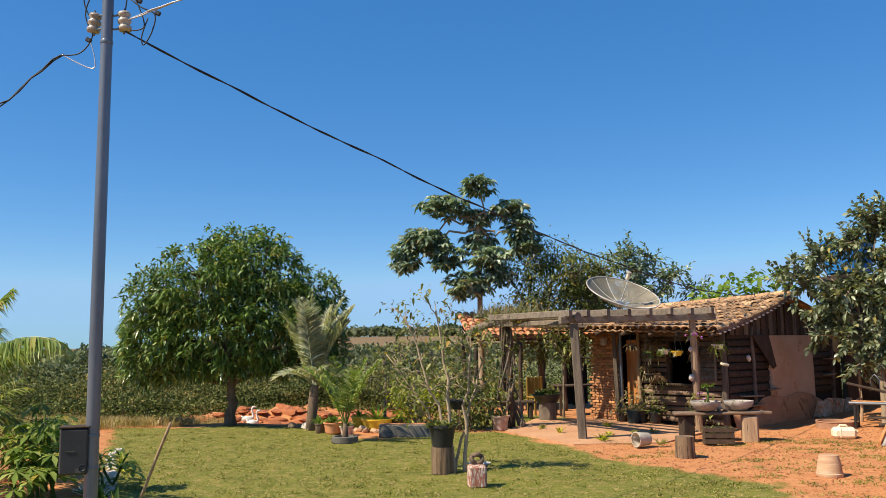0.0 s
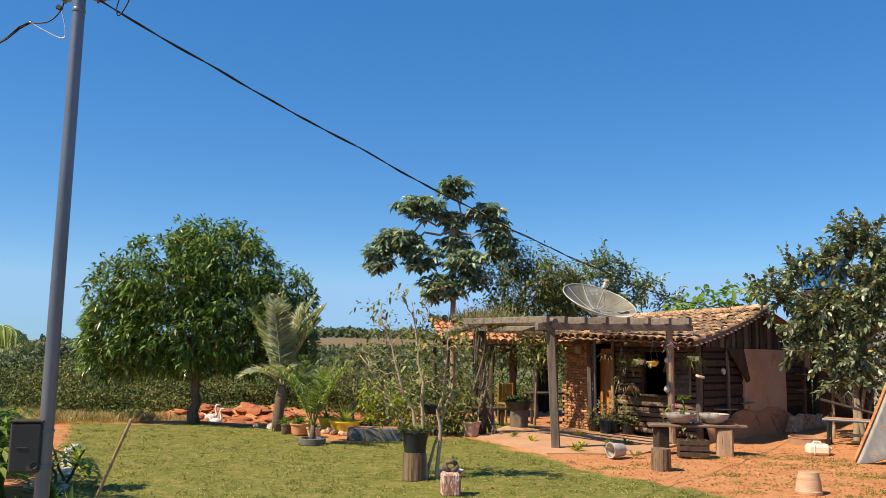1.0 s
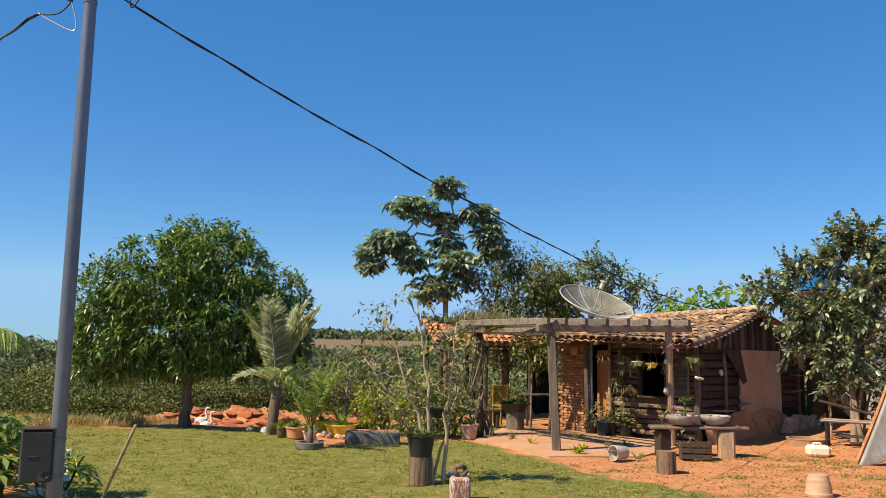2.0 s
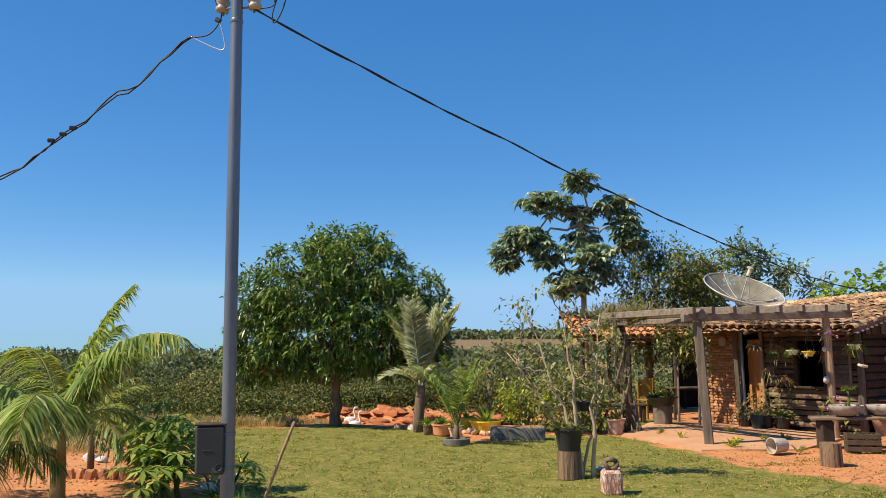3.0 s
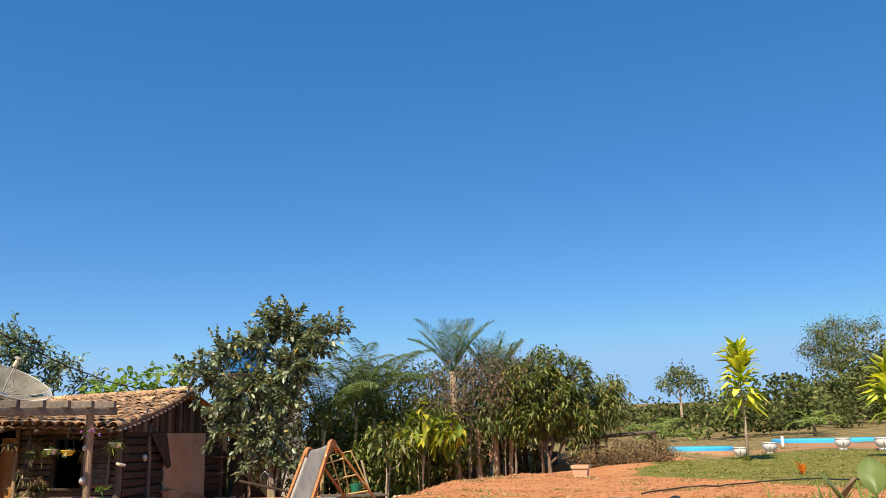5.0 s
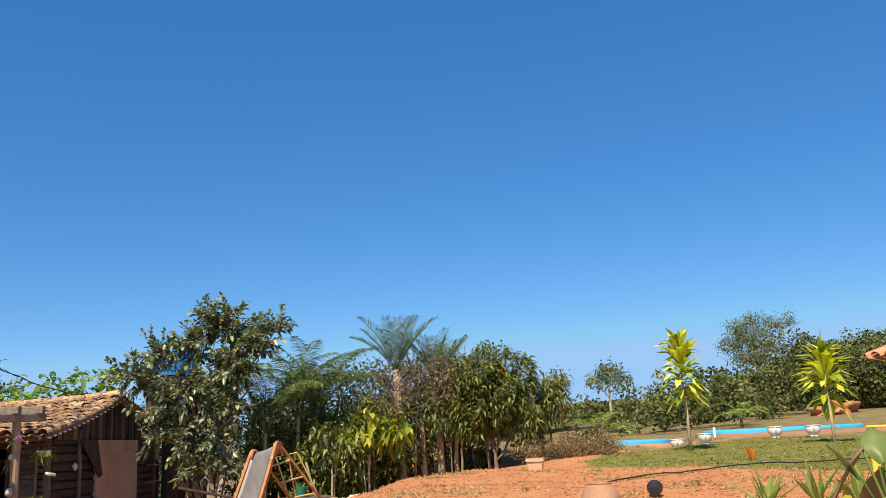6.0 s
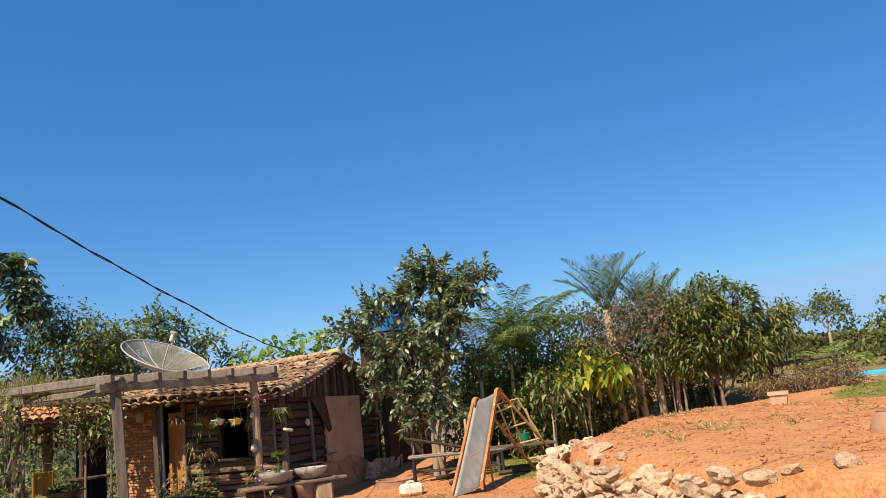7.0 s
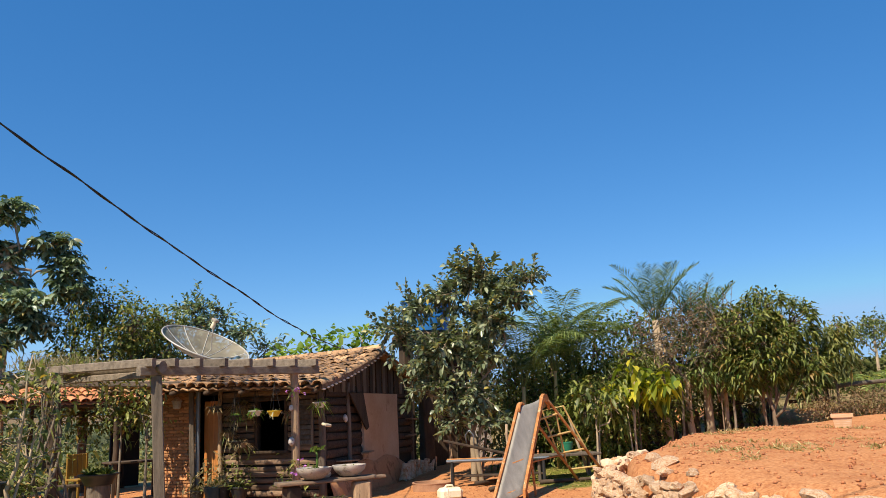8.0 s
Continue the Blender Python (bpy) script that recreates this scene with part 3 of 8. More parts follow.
def tree(name, place, trunk_top, lobes, clumps, per, L, W, leaf, bark, label, category, seed, r=0.12, forks=None, spread=0.1, droop=0.4, lift=0.2, shell=0.55, twigs=0.25, wide=0.9, stems=1, group="", thin=0.02, whorl=False):
    """A tree: tapered trunk with limbs into each lobe of the crown, and bunches of leaves."""
    rng = rand(seed)
    ob = thing(name, place, label, category, group)
    f = Form()
    trunk_top = np.array(trunk_top, float)
    for s in range(stems):
        foot = np.array([0, 0, -0.12]) + (rng.normal(0, r * 1.2, 3) * [1, 1, 0] if s else 0)
        pts = crooked(foot, trunk_top + (rng.normal(0, 0.15, 3) if s else 0), 8, r * 0.12, rng)
        f.tube(pts, np.linspace(r * 1.25, r * 0.6, 8) * (1 if not s else 0.7), 9, 0.25, seed + s)
    C, out = scatter(lobes, clumps, rng, shell)
    centres = np.array(lobes)[:, :3]
    for c in centres:
        start = trunk_top * rng.uniform(0.7, 1.0)
        pts = crooked(start, c, 7, 0.06 + 0.03 * np.linalg.norm(c - start), rng)
        f.tube(pts, np.linspace(r * 0.5, thin, 7), 6, 0.2, seed)
    for i in range(int(clumps * twigs)):
        near = centres[np.argmin(np.linalg.norm(centres - C[i], axis=1))]
        a = near + (C[i] - near) * rng.uniform(0, 0.3)
        f.tube(crooked(a, C[i], 4, 0.03, rng), np.linspace(thin * 0.8, thin * 0.3, 4), 4)
    part("trunk", f, bark, ob, smooth=True)
    v, t = whorls(C, per, rng, L, W, droop) if whorl else leaf_clumps(C, out, per, rng, L, W, spread, droop, lift, wide, W > 0.43 * L)
    part("crown", big_mesh("crown", v, t, leaf), leaf, ob)
    return ob


def sprays(lobes, count, per, L, W, reach, rng, lift=0.5):
    """Twigs growing outwards from each lobe with leaves set alternately along them. Returns twig paths, leaf mesh."""
    vol = np.array([l[3] * l[4] * l[5] for l in lobes]) ** 0.75
    which = rng.choice(len(lobes), count, p=vol / vol.sum())
    twigs, P, D = [], [], []
    for k in which:
        c, rad = np.array(lobes[k][:3]), np.array(lobes[k][3:6])
        way = unit(rng.normal(0, 1, 3) + [0, 0, lift])
        a = c + unit(rng.normal(0, 1, 3)) * rad * rng.uniform(0.1, 0.75)
        ln = reach * rng.uniform(0.6, 1.25)
        bend = rng.normal(0, 0.25, 3)
        pts = np.array([a + way * ln * q + bend * ln * q * q * 0.4 for q in np.linspace(0, 1, 5)])
        twigs.append(pts)
        side = unit(np.cross(way, [0.3, 0.2, 1.0]))
        over = np.cross(side, way)
        for j in range(per):
            q = (j + 1.5) / (per + 0.5)
            p = a + way * ln * q + bend * ln * q * q * 0.4
            ang = j * 2.4 + rng.normal(0, 0.3)
            P.append(p)
            D.append(way * (0.45 + 0.7 * q) + (side * math.cos(ang) + over * math.sin(ang)) * 0.85 + rng.normal(0, 0.12, 3))
    n = len(P)
    return twigs, round_blades(np.array(P), np.array(D), L * rng.uniform(0.7, 1.2, n), W * rng.uniform(0.75, 1.15, n), 0.22, 0.16, rng)


def spray_tree(name, place, trunk_top, lobes, count, per, L, W, reach, leaf, bark, label, seed, r=0.07, stems=1, lift=0.5, group=""):
    """An open tree whose leaves stand along visible twigs."""
    rng = rand(seed)
    ob = thing(name, place, label, "tree", group)
    f = Form()
    trunk_top = np.array(trunk_top, float)
    for k in range(stems):
        foot = np.array([0, 0, -0.12]) + (rng.normal(0, r * 1.5, 3) * [1, 1, 0] if k else 0)
        f.tube(crooked(foot, trunk_top + (rng.normal(0, 0.15, 3) if k else 0), 8, r * 0.15, rng), np.linspace(r * 1.2, r * 0.6, 8) * (0.75 if k else 1), 9, 0.25, seed + k)
    for l in lobes:
        start = trunk_top * rng.uniform(0.6, 1.0)
        c = np.array(l[:3])
        f.tube(crooked(start, c, 7, 0.05 + 0.03 * np.linalg.norm(c - start), rng), np.linspace(r * 0.45, 0.013, 7), 6, 0.2, seed)
    twigs, (v, t) = sprays(lobes, count, per, L, W, reach, rng, lift)
    for pts in twigs:
        f.tube(pts, np.linspace(0.009, 0.003, 5), 4)
    part("trunk", f, bark, ob, smooth=True)
    part("crown", big_mesh("crown", v, t, leaf), leaf, ob)
    return ob


def frond(start, az, el, length, bend, count, leaf_len, leaf_w, rng, hang=0.35, vee=0.45, keel=0.012):
    """A feather palm leaf: the curved rib as a tube, and its leaflets."""
    n = 14
    pts, p, e = [], np.array(start, float), el
    for i in range(n):
        pts.append(p.copy())
        step = length / (n - 1)
        p = p + step * np.array([math.cos(az) * math.cos(e), math.sin(az) * math.cos(e), math.sin(e)])
        e -= bend / (n - 1) * (0.5 + i / (n - 1))
    pts = np.array(pts)
    rib = Form().tube(pts, np.linspace(keel, keel * 0.25, n), 5)
    s = np.linspace(0.16, 1.0, count)
    at = np.stack([np.interp(s * (n - 1), np.arange(n), pts[:, k]) for k in range(3)], 1)
    tang = unit(np.stack([np.interp(s * (n - 1), np.arange(n), np.gradient(pts[:, k])) for k in range(3)], 1))
    side = unit(np.cross(tang, [0, 0, 1.0]) + 1e-6)
    top = np.cross(side, tang)
    pieces = []
    for sg in (-1, 1):
        ln = leaf_len * np.sin(np.pi * np.clip(0.12 + 0.83 * s, 0, 1)) ** 0.6 * rng.uniform(0.85, 1.12, count)
        D = unit(side * sg + tang * (0.35 + 0.7 * s[:, None]) + top * vee + rng.normal(0, 0.1, (count, 3)))
        pieces.append(blades(at, D, ln, leaf_w, hang * rng.uniform(0.6, 1.3, count)[:, None], 0.1, rng, middle=0.4))
    return rib, joined(pieces)


def palm(name, place, trunk_pts, trunk_r, fronds, leaf, bark, label, seed, category="palm", hang=0.35, vee=0.45, skirt=None, group=""):
    """A palm: trunk, and each leaf a part. fronds: rows of az, el, length, bend, count, leaflet length, leaflet width."""
    rng = rand(seed)
    ob = thing(name, place, label, category, group)
    tr = Form().tube(trunk_pts, trunk_r, 12, 0.2, seed)
    part("trunk", tr, bark, ob, smooth=True)
    top = trunk_pts[-1]
    for row in fronds:
        az, el, ln, bend, cnt, ll, lw = row
        rib, (v, t) = frond(Vector(top) + Vector((math.cos(az), math.sin(az), 0)) * 0.03, az, el, ln, bend, cnt, ll, lw, rng, hang, vee)
        leafm = big_mesh("frond", v, t, leaf)
        fr = part("frond", leafm, leaf, ob)
        part("rib", rib, leaf, fr)
    return ob


# ---------------------------------------------------------------- ground
WALL_LINE = np.array([(6.0, -8), (4.7, 1.0), (4.3, 4.0), (4.12, 5.9), (4.15, 7.2), (4.5, 8.5), (4.95, 9.6), (5.6, 10.4), (6.8, 11.3), (8.5, 12.7), (10.6, 14.4), (13.0, 15.2), (17, 15.6), (22, 17.5), (30, 22), (70, 45)], float)
LAWN = np.array([(3.1, 9.0), (3.5, 10.6), (2.7, 11.4), (1.75, 12.8), (1.3, 14.2), (0.1, 16.9), (-1.2, 17.0), (-2.2, 15.7), (-2.9, 15.9), (-3.5, 17.2), (-4.6, 18.4), (-5.6, 18.9), (-7.2, 18.1), (-8.6, 18.2), (-6.9, 14.3), (-4.9, 9.8), (-4.4, 7.5), (-5, 0), (-4, -8), (3, -8), (3.3, 2)], float)
LAWN_TERRACE = np.array([(11.2, 8.6), (11.6, 10.6), (13.2, 12.0), (15.5, 13.0), (19.8, 13.6), (22, 9), (20, 1), (12, -2), (10.8, 3), (10.9, 6.5)], float)
LAWN_BACK = np.array([(-0.9, 17.6), (1.2, 18.3), (1.6, 20.2), (0.2, 21.5), (-2.0, 21.5), (-2.6, 18.2)], float)
LAWN_YARD = np.array([(7.9, 14.6), (9.8, 14.5), (11.5, 16.0), (12.5, 18.5), (9.0, 18.5), (8.2, 16.2)], float)


def to_line(P, line, closed=False):
    """Signed distance of points to a polyline: to the right of its course is positive; inside a ring is positive."""
    a = line
    b = np.roll(line, -1, 0) if closed else None
    if not closed:
        a, b = line[:-1], line[1:]
    best = np.full(len(P), 1e9)
    side = np.zeros(len(P))
    inside = np.zeros(len(P), bool)
    for (ax, ay), (bx, by) in zip(a, b):
        ex, ey = bx - ax, by - ay
        t = np.clip(((P[:, 0] - ax) * ex + (P[:, 1] - ay) * ey) / (ex * ex + ey * ey), 0, 1)
        d = np.hypot(P[:, 0] - ax - t * ex, P[:, 1] - ay - t * ey)
        s = (P[:, 0] - ax) * ey - (P[:, 1] - ay) * ex
        hit = d < best - 1e-9
        best, side = np.where(hit, d, best), np.where(hit, s, side)
        if closed:
            crosses = (ay > P[:, 1]) != (by > P[:, 1])
            xs = ax + (P[:, 1] - ay) / (by - ay if abs(by - ay) > 1e-9 else 1e-9) * ex
            inside ^= crosses & (P[:, 0] < xs)
    return np.where(inside, best, -best) if closed else np.where(side > 0, best, -best)


def smooth(a, b, x):
    t = np.clip((x - a) / (b - a), 0, 1)
    return t * t * (3 - 2 * t)


def heights(P):
    """Height of the ground at points (x, y)."""
    x, y = P[:, 0], P[:, 1]
    R = np.hypot(x, y - 6)
    az = np.degrees(np.arctan2(y - 6, x))
    far = np.interp(R, [0, 17, 22, 32, 60, 120, 250, 400, 600, 900, 3000], [0, 0, -0.1, -1.0, -3.2, -4.5, -2.0, 2.5, 7.0, 12, 20])
    low = np.interp(R, [0, 17, 22, 32, 60, 120, 250, 500, 900, 3000], [0, 0, -0.1, -1.0, -3.2, -4.5, -3.5, -1.0, 1, 4])
    w = smooth(108, 99, az) * smooth(70, 80, az)
    left = far * w + low * (1 - w)
    right = np.interp(R, [0, 11, 20, 30, 45, 70, 120, 300, 3000], [0, 0.02, 0.5, 1.2, 1.7, 3.2, 6.0, 9.0, 20])
    k = smooth(66, 48, az) * smooth(-60, -20, az)
    k = np.where((az < -60) | (az > 160), 0, k)
    ahead = smooth(-10, 20, az) * (1 - smooth(168, 182, az))
    base = (left * (1 - k) + right * k) * np.where(az < -90, 0, ahead)
    base = base + 0.72 * smooth(13.4, 16.2, x) * smooth(12.5, 14.5, y) * smooth(21.5, 17.5, x) * smooth(40, 26, R)
    base = base - 0.30 * smooth(19.1, 20.6, y) * smooth(25.0, 23.4, y) * smooth(-11.5, -9.0, x) * smooth(-0.5, -2.6, x)
    # earth heaped up beyond the lawn
    for bx, by, bh, bw in ((-9.6, 22.2, 0.22, 1.0), (-8.7, 22.4, 0.30, 0.7), (-8.0, 22.6, 0.42, 0.6), (-7.3, 22.4, 0.44, 0.55), (-6.6, 22.9, 0.56, 0.6), (-6.0, 22.5, 0.50, 0.5), (-5.4, 22.9, 0.66, 0.6), (-4.7, 22.7, 0.62, 0.55), (-4.1, 23.2, 0.45, 0.7), (-3.2, 23.2, 0.3, 0.8), (-2.2, 23.3, 0.2, 0.9)):
        base = base + 0.2 * bh * (1 + 0.35 * np.sin(x * 7.1 + by) * np.sin(y * 6.3)) * np.exp(-(np.abs((x - bx) / bw / 2.0) ** 3 + np.abs((y - by) / bw / 1.4) ** 3))
    sd = to_line(P, WALL_LINE)
    rr = np.hypot(x, y - 3)
    top = np.interp(rr, [0, 5, 8, 14, 18, 21, 26, 40, 60, 100], [0.78, 0.82, 0.92, 0.97, 1.06, 1.16, 1.26, 1.7, 2.8, 5])
    top = top - 0.11 * smooth(0.6, 0.0, sd) + 0.03 * np.sin(x * 1.1 + 1) * np.sin(y * 0.9)
    wide = np.interp(rr, [0, 12, 16, 24], [0.22, 0.22, 2.0, 5.0])
    k = smooth(-0.1, 1, sd / wide)
    k = np.where(R > 70, 0, k)
    z = base * (1 - k) + np.maximum(top, base) * k
    return z


def bumps(P, z):
    near = np.hypot(P[:, 0], P[:, 1] - 6) < 45
    out = z.copy()
    for i in np.nonzero(near)[0]:
        q = (P[i, 0], P[i, 1], 0)
        out[i] += 0.035 * noise.noise((q[0] * 0.9, q[1] * 0.9, 3)) + 0.018 * noise.noise((q[0] * 3.1, q[1] * 3.1, 7))
    return out


def ground_z(x, y):
    P = np.array([(x, y)], float)
    return float(bumps(P, heights(P))[0])


def make_ground():
    nt = 540
    rings = np.concatenate([np.arange(0.3, 27, 0.17), 27 * 1.085 ** np.arange(0, 59)])
    th = np.linspace(0, 2 * np.pi, nt, endpoint=False)
    P = np.stack([rings[:, None] * np.cos(th), 6 + rings[:, None] * np.sin(th)], -1).reshape(-1, 2)
    z = bumps(P, heights(P))
    i, j = np.meshgrid(np.arange(len(rings) - 1), np.arange(nt), indexing="ij")
    a, b = (i * nt + j).ravel(), (i * nt + (j + 1) % nt).ravel()
    tris = np.concatenate([np.stack([a, a + nt, b + nt], 1), np.stack([a, b + nt, b], 1)])
    P = np.concatenate([P, [(0, 6)]])
    z = np.append(z, z[:nt].mean())
    hub = len(P) - 1
    tris = np.concatenate([tris, np.stack([np.full(nt, hub), np.arange(nt), (np.arange(nt) + 1) % nt], 1)])
    me = big_mesh("ground", np.column_stack([P, z]), tris, GROUND)
    lawn = np.zeros(len(P))
    for ring in (LAWN, LAWN_TERRACE, LAWN_BACK, LAWN_YARD):
        lawn = np.maximum(lawn, np.clip(0.5 + to_line(P, ring, True) / 1.5, 0, 1))
    R = np.hypot(P[:, 0], P[:, 1] - 6)
    az = np.degrees(np.arctan2(P[:, 1] - 6, P[:, 0]))
    scrub = np.clip((R - 17.5) / 6 + 0.2, 0, 1) * (R < 400)
    scrub = np.where((P[:, 0] > -10.5) & (P[:, 0] < -2) & (P[:, 1] < 24), np.clip((P[:, 1] - 24.0) / 1.5 + 0.2, 0, 1), scrub)
    scrub = np.where((P[:, 0] > 3) & (P[:, 0] < 16) & (P[:, 1] < 20), 0, scrub)
    field = np.clip((R - 300) / 60, 0, 1)
    for key, val in (("lawn", lawn), ("scrub", scrub), ("field", field)):
        at = me.attributes.new(key, "FLOAT", "POINT")
        at.data.foreach_set("value", val.astype(np.float32))
    me.shade_smooth()
    return tagged(new("ground", me), "red earth yard with patchy short lawn", "ground", kind="structure")


ground = make_ground()

# ---------------------------------------------------------------- house
CORNER = Vector((4.72, 17.30, 0))
U, V, Z = Vector((-0.7071, 0.7071, 0)), Vector((0.7071, 0.7071, 0)), Vector((0, 0, 1))
HOUSE_TURN = 135.0
ROOF_LEN, HALF = 4.5, 3.2


def house_at(u, v, z=0.0):
    return CORNER + U * u + V * v + Z * z


house = thing("house", tuple(CORNER), "small rustic farmhouse of split logs, brick and plaster, tiled roof", "house")
INV = Matrix.Translation(CORNER).inverted()


def local(p):
    return INV @ Vector(p)


def wall_frame(u, v, z, along_front=True):
    """A frame in the house's space: x along the wall, y out of it, z up."""
    x, y = (U, -V) if along_front else (V, U)
    m = Matrix((x, x.cross(Z) * -1 if False else Z.cross(x), Z)).transposed().to_4x4()
    return Matrix.Translation(local(house_at(u, v, z))) @ m


def roof_point(s, t, lift=0.0):
    """On the front slope: s metres from the right verge, t from eave (0) to ridge (1)."""
    eave = 2.0 + 0.03 * s
    ridge = 2.84 - 0.07 * s - 0.015 * math.sin(s * 1.3)
    z = eave + (ridge - eave) * t - 0.07 * math.sin(math.pi * t) - 0.03 * math.sin(s * 0.9 + t * 2) * t
    return house_at(s - 0.30, -0.91 + HALF * t, z + lift)


def back_point(s, t, lift=0.0):
    ridge = 2.84 - 0.07 * s
    return house_at(s - 0.30, -0.91 + HALF + HALF * t, ridge + (2.05 - ridge) * t + lift)


def split_log(length, height, thick, seed, rough=0.12):
    """A slab sawn from a log: bulging front, ragged edges."""
    f = Form()
    n = max(4, int(length / 0.2) + 1)
    rows = []
    for i in range(n):
        x = length * i / (n - 1)
        w = 1 + rough * noise.noise((x * 2.1 + seed * 7, seed, 0))
        o = rough * height * 0.5 * noise.noise((x * 1.7, seed * 3, 4))
        prof = [(0.0, 0.0), (thick * 0.75, height * 0.06), (thick, height * 0.3), (thick, height * 0.7), (thick * 0.75, height * 0.94), (0.0, height)]
        rows.append([(x, py * w, pz * w + o) for py, pz in prof])
    return f.sheet(rows, 0).add([rows[0][k] for k in range(6)] + [rows[-1][k] for k in range(6)], [(0, 1, 2, 3, 4, 5), (11, 10, 9, 8, 7, 6)])


def make_walls():
    # inner shell with the window and door openings, coloured near-black so that one sees into a dim room
    shell = Form()

    def slab(u0, u1, z0, z1):
        m = wall_frame((u0 + u1) / 2, 0.10, z0)
        shell.box(u1 - u0, 0.07, z1 - z0, m, 0.004)

    slab(0.0, 0.80, 0, 2.05)
    slab(0.80, 1.36, 0, 0.88)
    slab(0.80, 1.36, 1.80, 2.05)
    slab(1.36, 2.12, 0, 2.05)
    slab(2.12, 2.68, 1.95, 2.10)
    slab(2.68, 3.40, 0, 2.10)
    for v0, v1, z1 in ((0.14, 5.0, 2.05),):
        m = wall_frame(0.06, (v0 + v1) / 2, 0, False)
        shell.box(v1 - v0, 0.07, z1, m, 0.004)
    shell.box(5.0, 0.08, 2.05, wall_frame(3.40, 2.6, 0, False), 0.004)
    shell.box(3.3, 0.08, 2.05, wall_frame(1.7, 5.0, 0), 0.004)
    part("inner_wall", shell, DARK_VOID, house, "boards inside the log skin, near-black for the unlit room")
    floor_in = Form().box(3.3, 4.8, 0.05, wall_frame(1.7, 2.5, -0.01), 0.01)
    part("earth_floor", floor_in, DIRT, house)

    rng = rand(5)

    def course(u0, u1, z, h, front, seed):
        log = split_log(u1 - u0, h, 0.055, seed)
        x = U if front else V
        y = -V if front else -U
        start = house_at(u0, 0.065, z) if front else house_at(0.025, u0, z)
        m = Matrix((x, y, Z)).transposed().to_4x4()
        # Gable courses get the copy with shade in its colour.
        ob = part("wall_log", log, WOOD_LOG if front else WOOD_LOG_SHADED, house, smooth=40)
        ob.matrix_local = Matrix.Translation(local(start)) @ m @ Matrix.Rotation(radians(rng.normal(0, 0.35)), 4, "Y")

    z, k = 0.06, 0
    while z < 1.98:
        h = 0.085 + 0.03 * rng.random()
        if z + h < 0.90 or z > 1.78:
            course(0.06, 2.10, z, h, True, k)
        else:
            course(0.06, 0.78, z, h, True, k)
            course(1.38, 2.10, z, h, True, k + 50)
        z += h + 0.018
        k += 1
    z, k = 0.10, 100
    while z < 1.95:
        h = 0.12 + 0.035 * rng.random()
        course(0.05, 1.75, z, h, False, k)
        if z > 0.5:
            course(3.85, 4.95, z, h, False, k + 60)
        z += h + 0.02
        k += 1

    # plastered stretch of the gable wall, uneven
    rows = []
    for i in range(23):
        v = 1.76 + 2.08 * i / 22
        rows.append([local(house_at(-0.055 + 0.02 * noise.noise((v * 2, z0 * 0.11, 2)) - 0.05 * smooth(0.5, 0.0, z0 * 0.1), v, z0 * 0.1)) for z0 in range(20)])
    pl = Form().sheet(rows)
    back = [[p + U * 0.07 for p in r] for r in rows]
    pl.sheet([r[::-1] for r in back])
    for edge_a, edge_b in ((rows[0], back[0]), (back[-1], rows[-1]), ([r[-1] for r in rows], [r[-1] for r in back])):
        pl.sheet([edge_a, edge_b])
    part("plaster_panel", pl, PLASTER, house, "bulging earth-stained plaster panel", smooth=True)
    # low sloping plinth of earth plaster along the gable
    rows = []
    for i in range(40):
        v = -0.05 + 5.1 * i / 39
        h = 0.34 + 0.07 * noise.noise((v * 1.5, 8, 0)) + 0.24 * float(smooth(0.7, 1.5, v) * smooth(4.4, 3.4, v))
        rows.append([local(house_at(-0.06 - d, v, z0)) for d, z0 in ((0.0, h), (0.05, h * 0.93), (0.10, h * 0.5), (0.16 + 0.03 * noise.noise((v * 3, 0, 1)), -0.05))])
    part("plinth", Form().sheet([r[::-1] for r in rows]), EARTH_PLASTER, house, "rough earth plinth", smooth=True)
    # upright boards in the gable
    for i in range(26):
        v = 0.25 + i * 0.185
        t = 1 - abs(v + 0.91 - HALF) / HALF
        top = 2.02 + 0.74 * t
        if top < 2.12:
            continue
        b = Form().box(0.165, 0.025, top - 1.90 - 0.05 * rng.random(), None, 0.004)
        ob = part("gable_board", b, WOOD_DARK if i % 3 else WOOD_GREY, house)
        ob.matrix_local = wall_frame(-0.02 - 0.02 * (i % 2), v, 1.91, False) @ Matrix.Rotation(radians(rng.normal(0, 1.0)), 4, "Y")
    # corner posts and rails
    for u, v, r, top in ((0.02, -0.02, 0.075, 2.05), (-0.06, 1.05, 0.045, 2.1), (0.01, 4.98, 0.075, 2.05)):
        p = Form().bar(local(house_at(u, v, -0.1)), local(house_at(u + 0.03, v, top)), r, r * 0.85, 10, 0.2, int(v * 10))
        part("wall_post", p, WOOD_GREY, house, smooth=True)
    # shelves and small boards on the gable logs
    for v, z, ln, tilt in ((0.75, 0.62, 0.75, 2), (1.75, 0.72, 0.35, -3), (0.85, 0.42, 0.7, -1), (4.6, 1.32, 0.5, 2), (4.5, 0.95, 0.4, -4)):
        b = Form().box(ln, 0.16, 0.025, None, 0.005)
        ob = part("shelf_board", b, WOOD_TAN, house)
        ob.matrix_local = wall_frame(-0.14, v, z, False) @ Matrix.Rotation(radians(tilt), 4, "Y")
    # window frame
    win = Form()
    for u, z, w, h in ((0.77, 0.86, 0.06, 0.96), (1.39, 0.86, 0.06, 0.96)):
        win.box(w, 0.07, h, wall_frame(u, 0.03, z), 0.006)
    win.box(0.74, 0.16, 0.05, wall_frame(1.08, 0.0, 0.84), 0.008)
    win.box(0.74, 0.07, 0.06, wall_frame(1.08, 0.03, 1.80), 0.006)
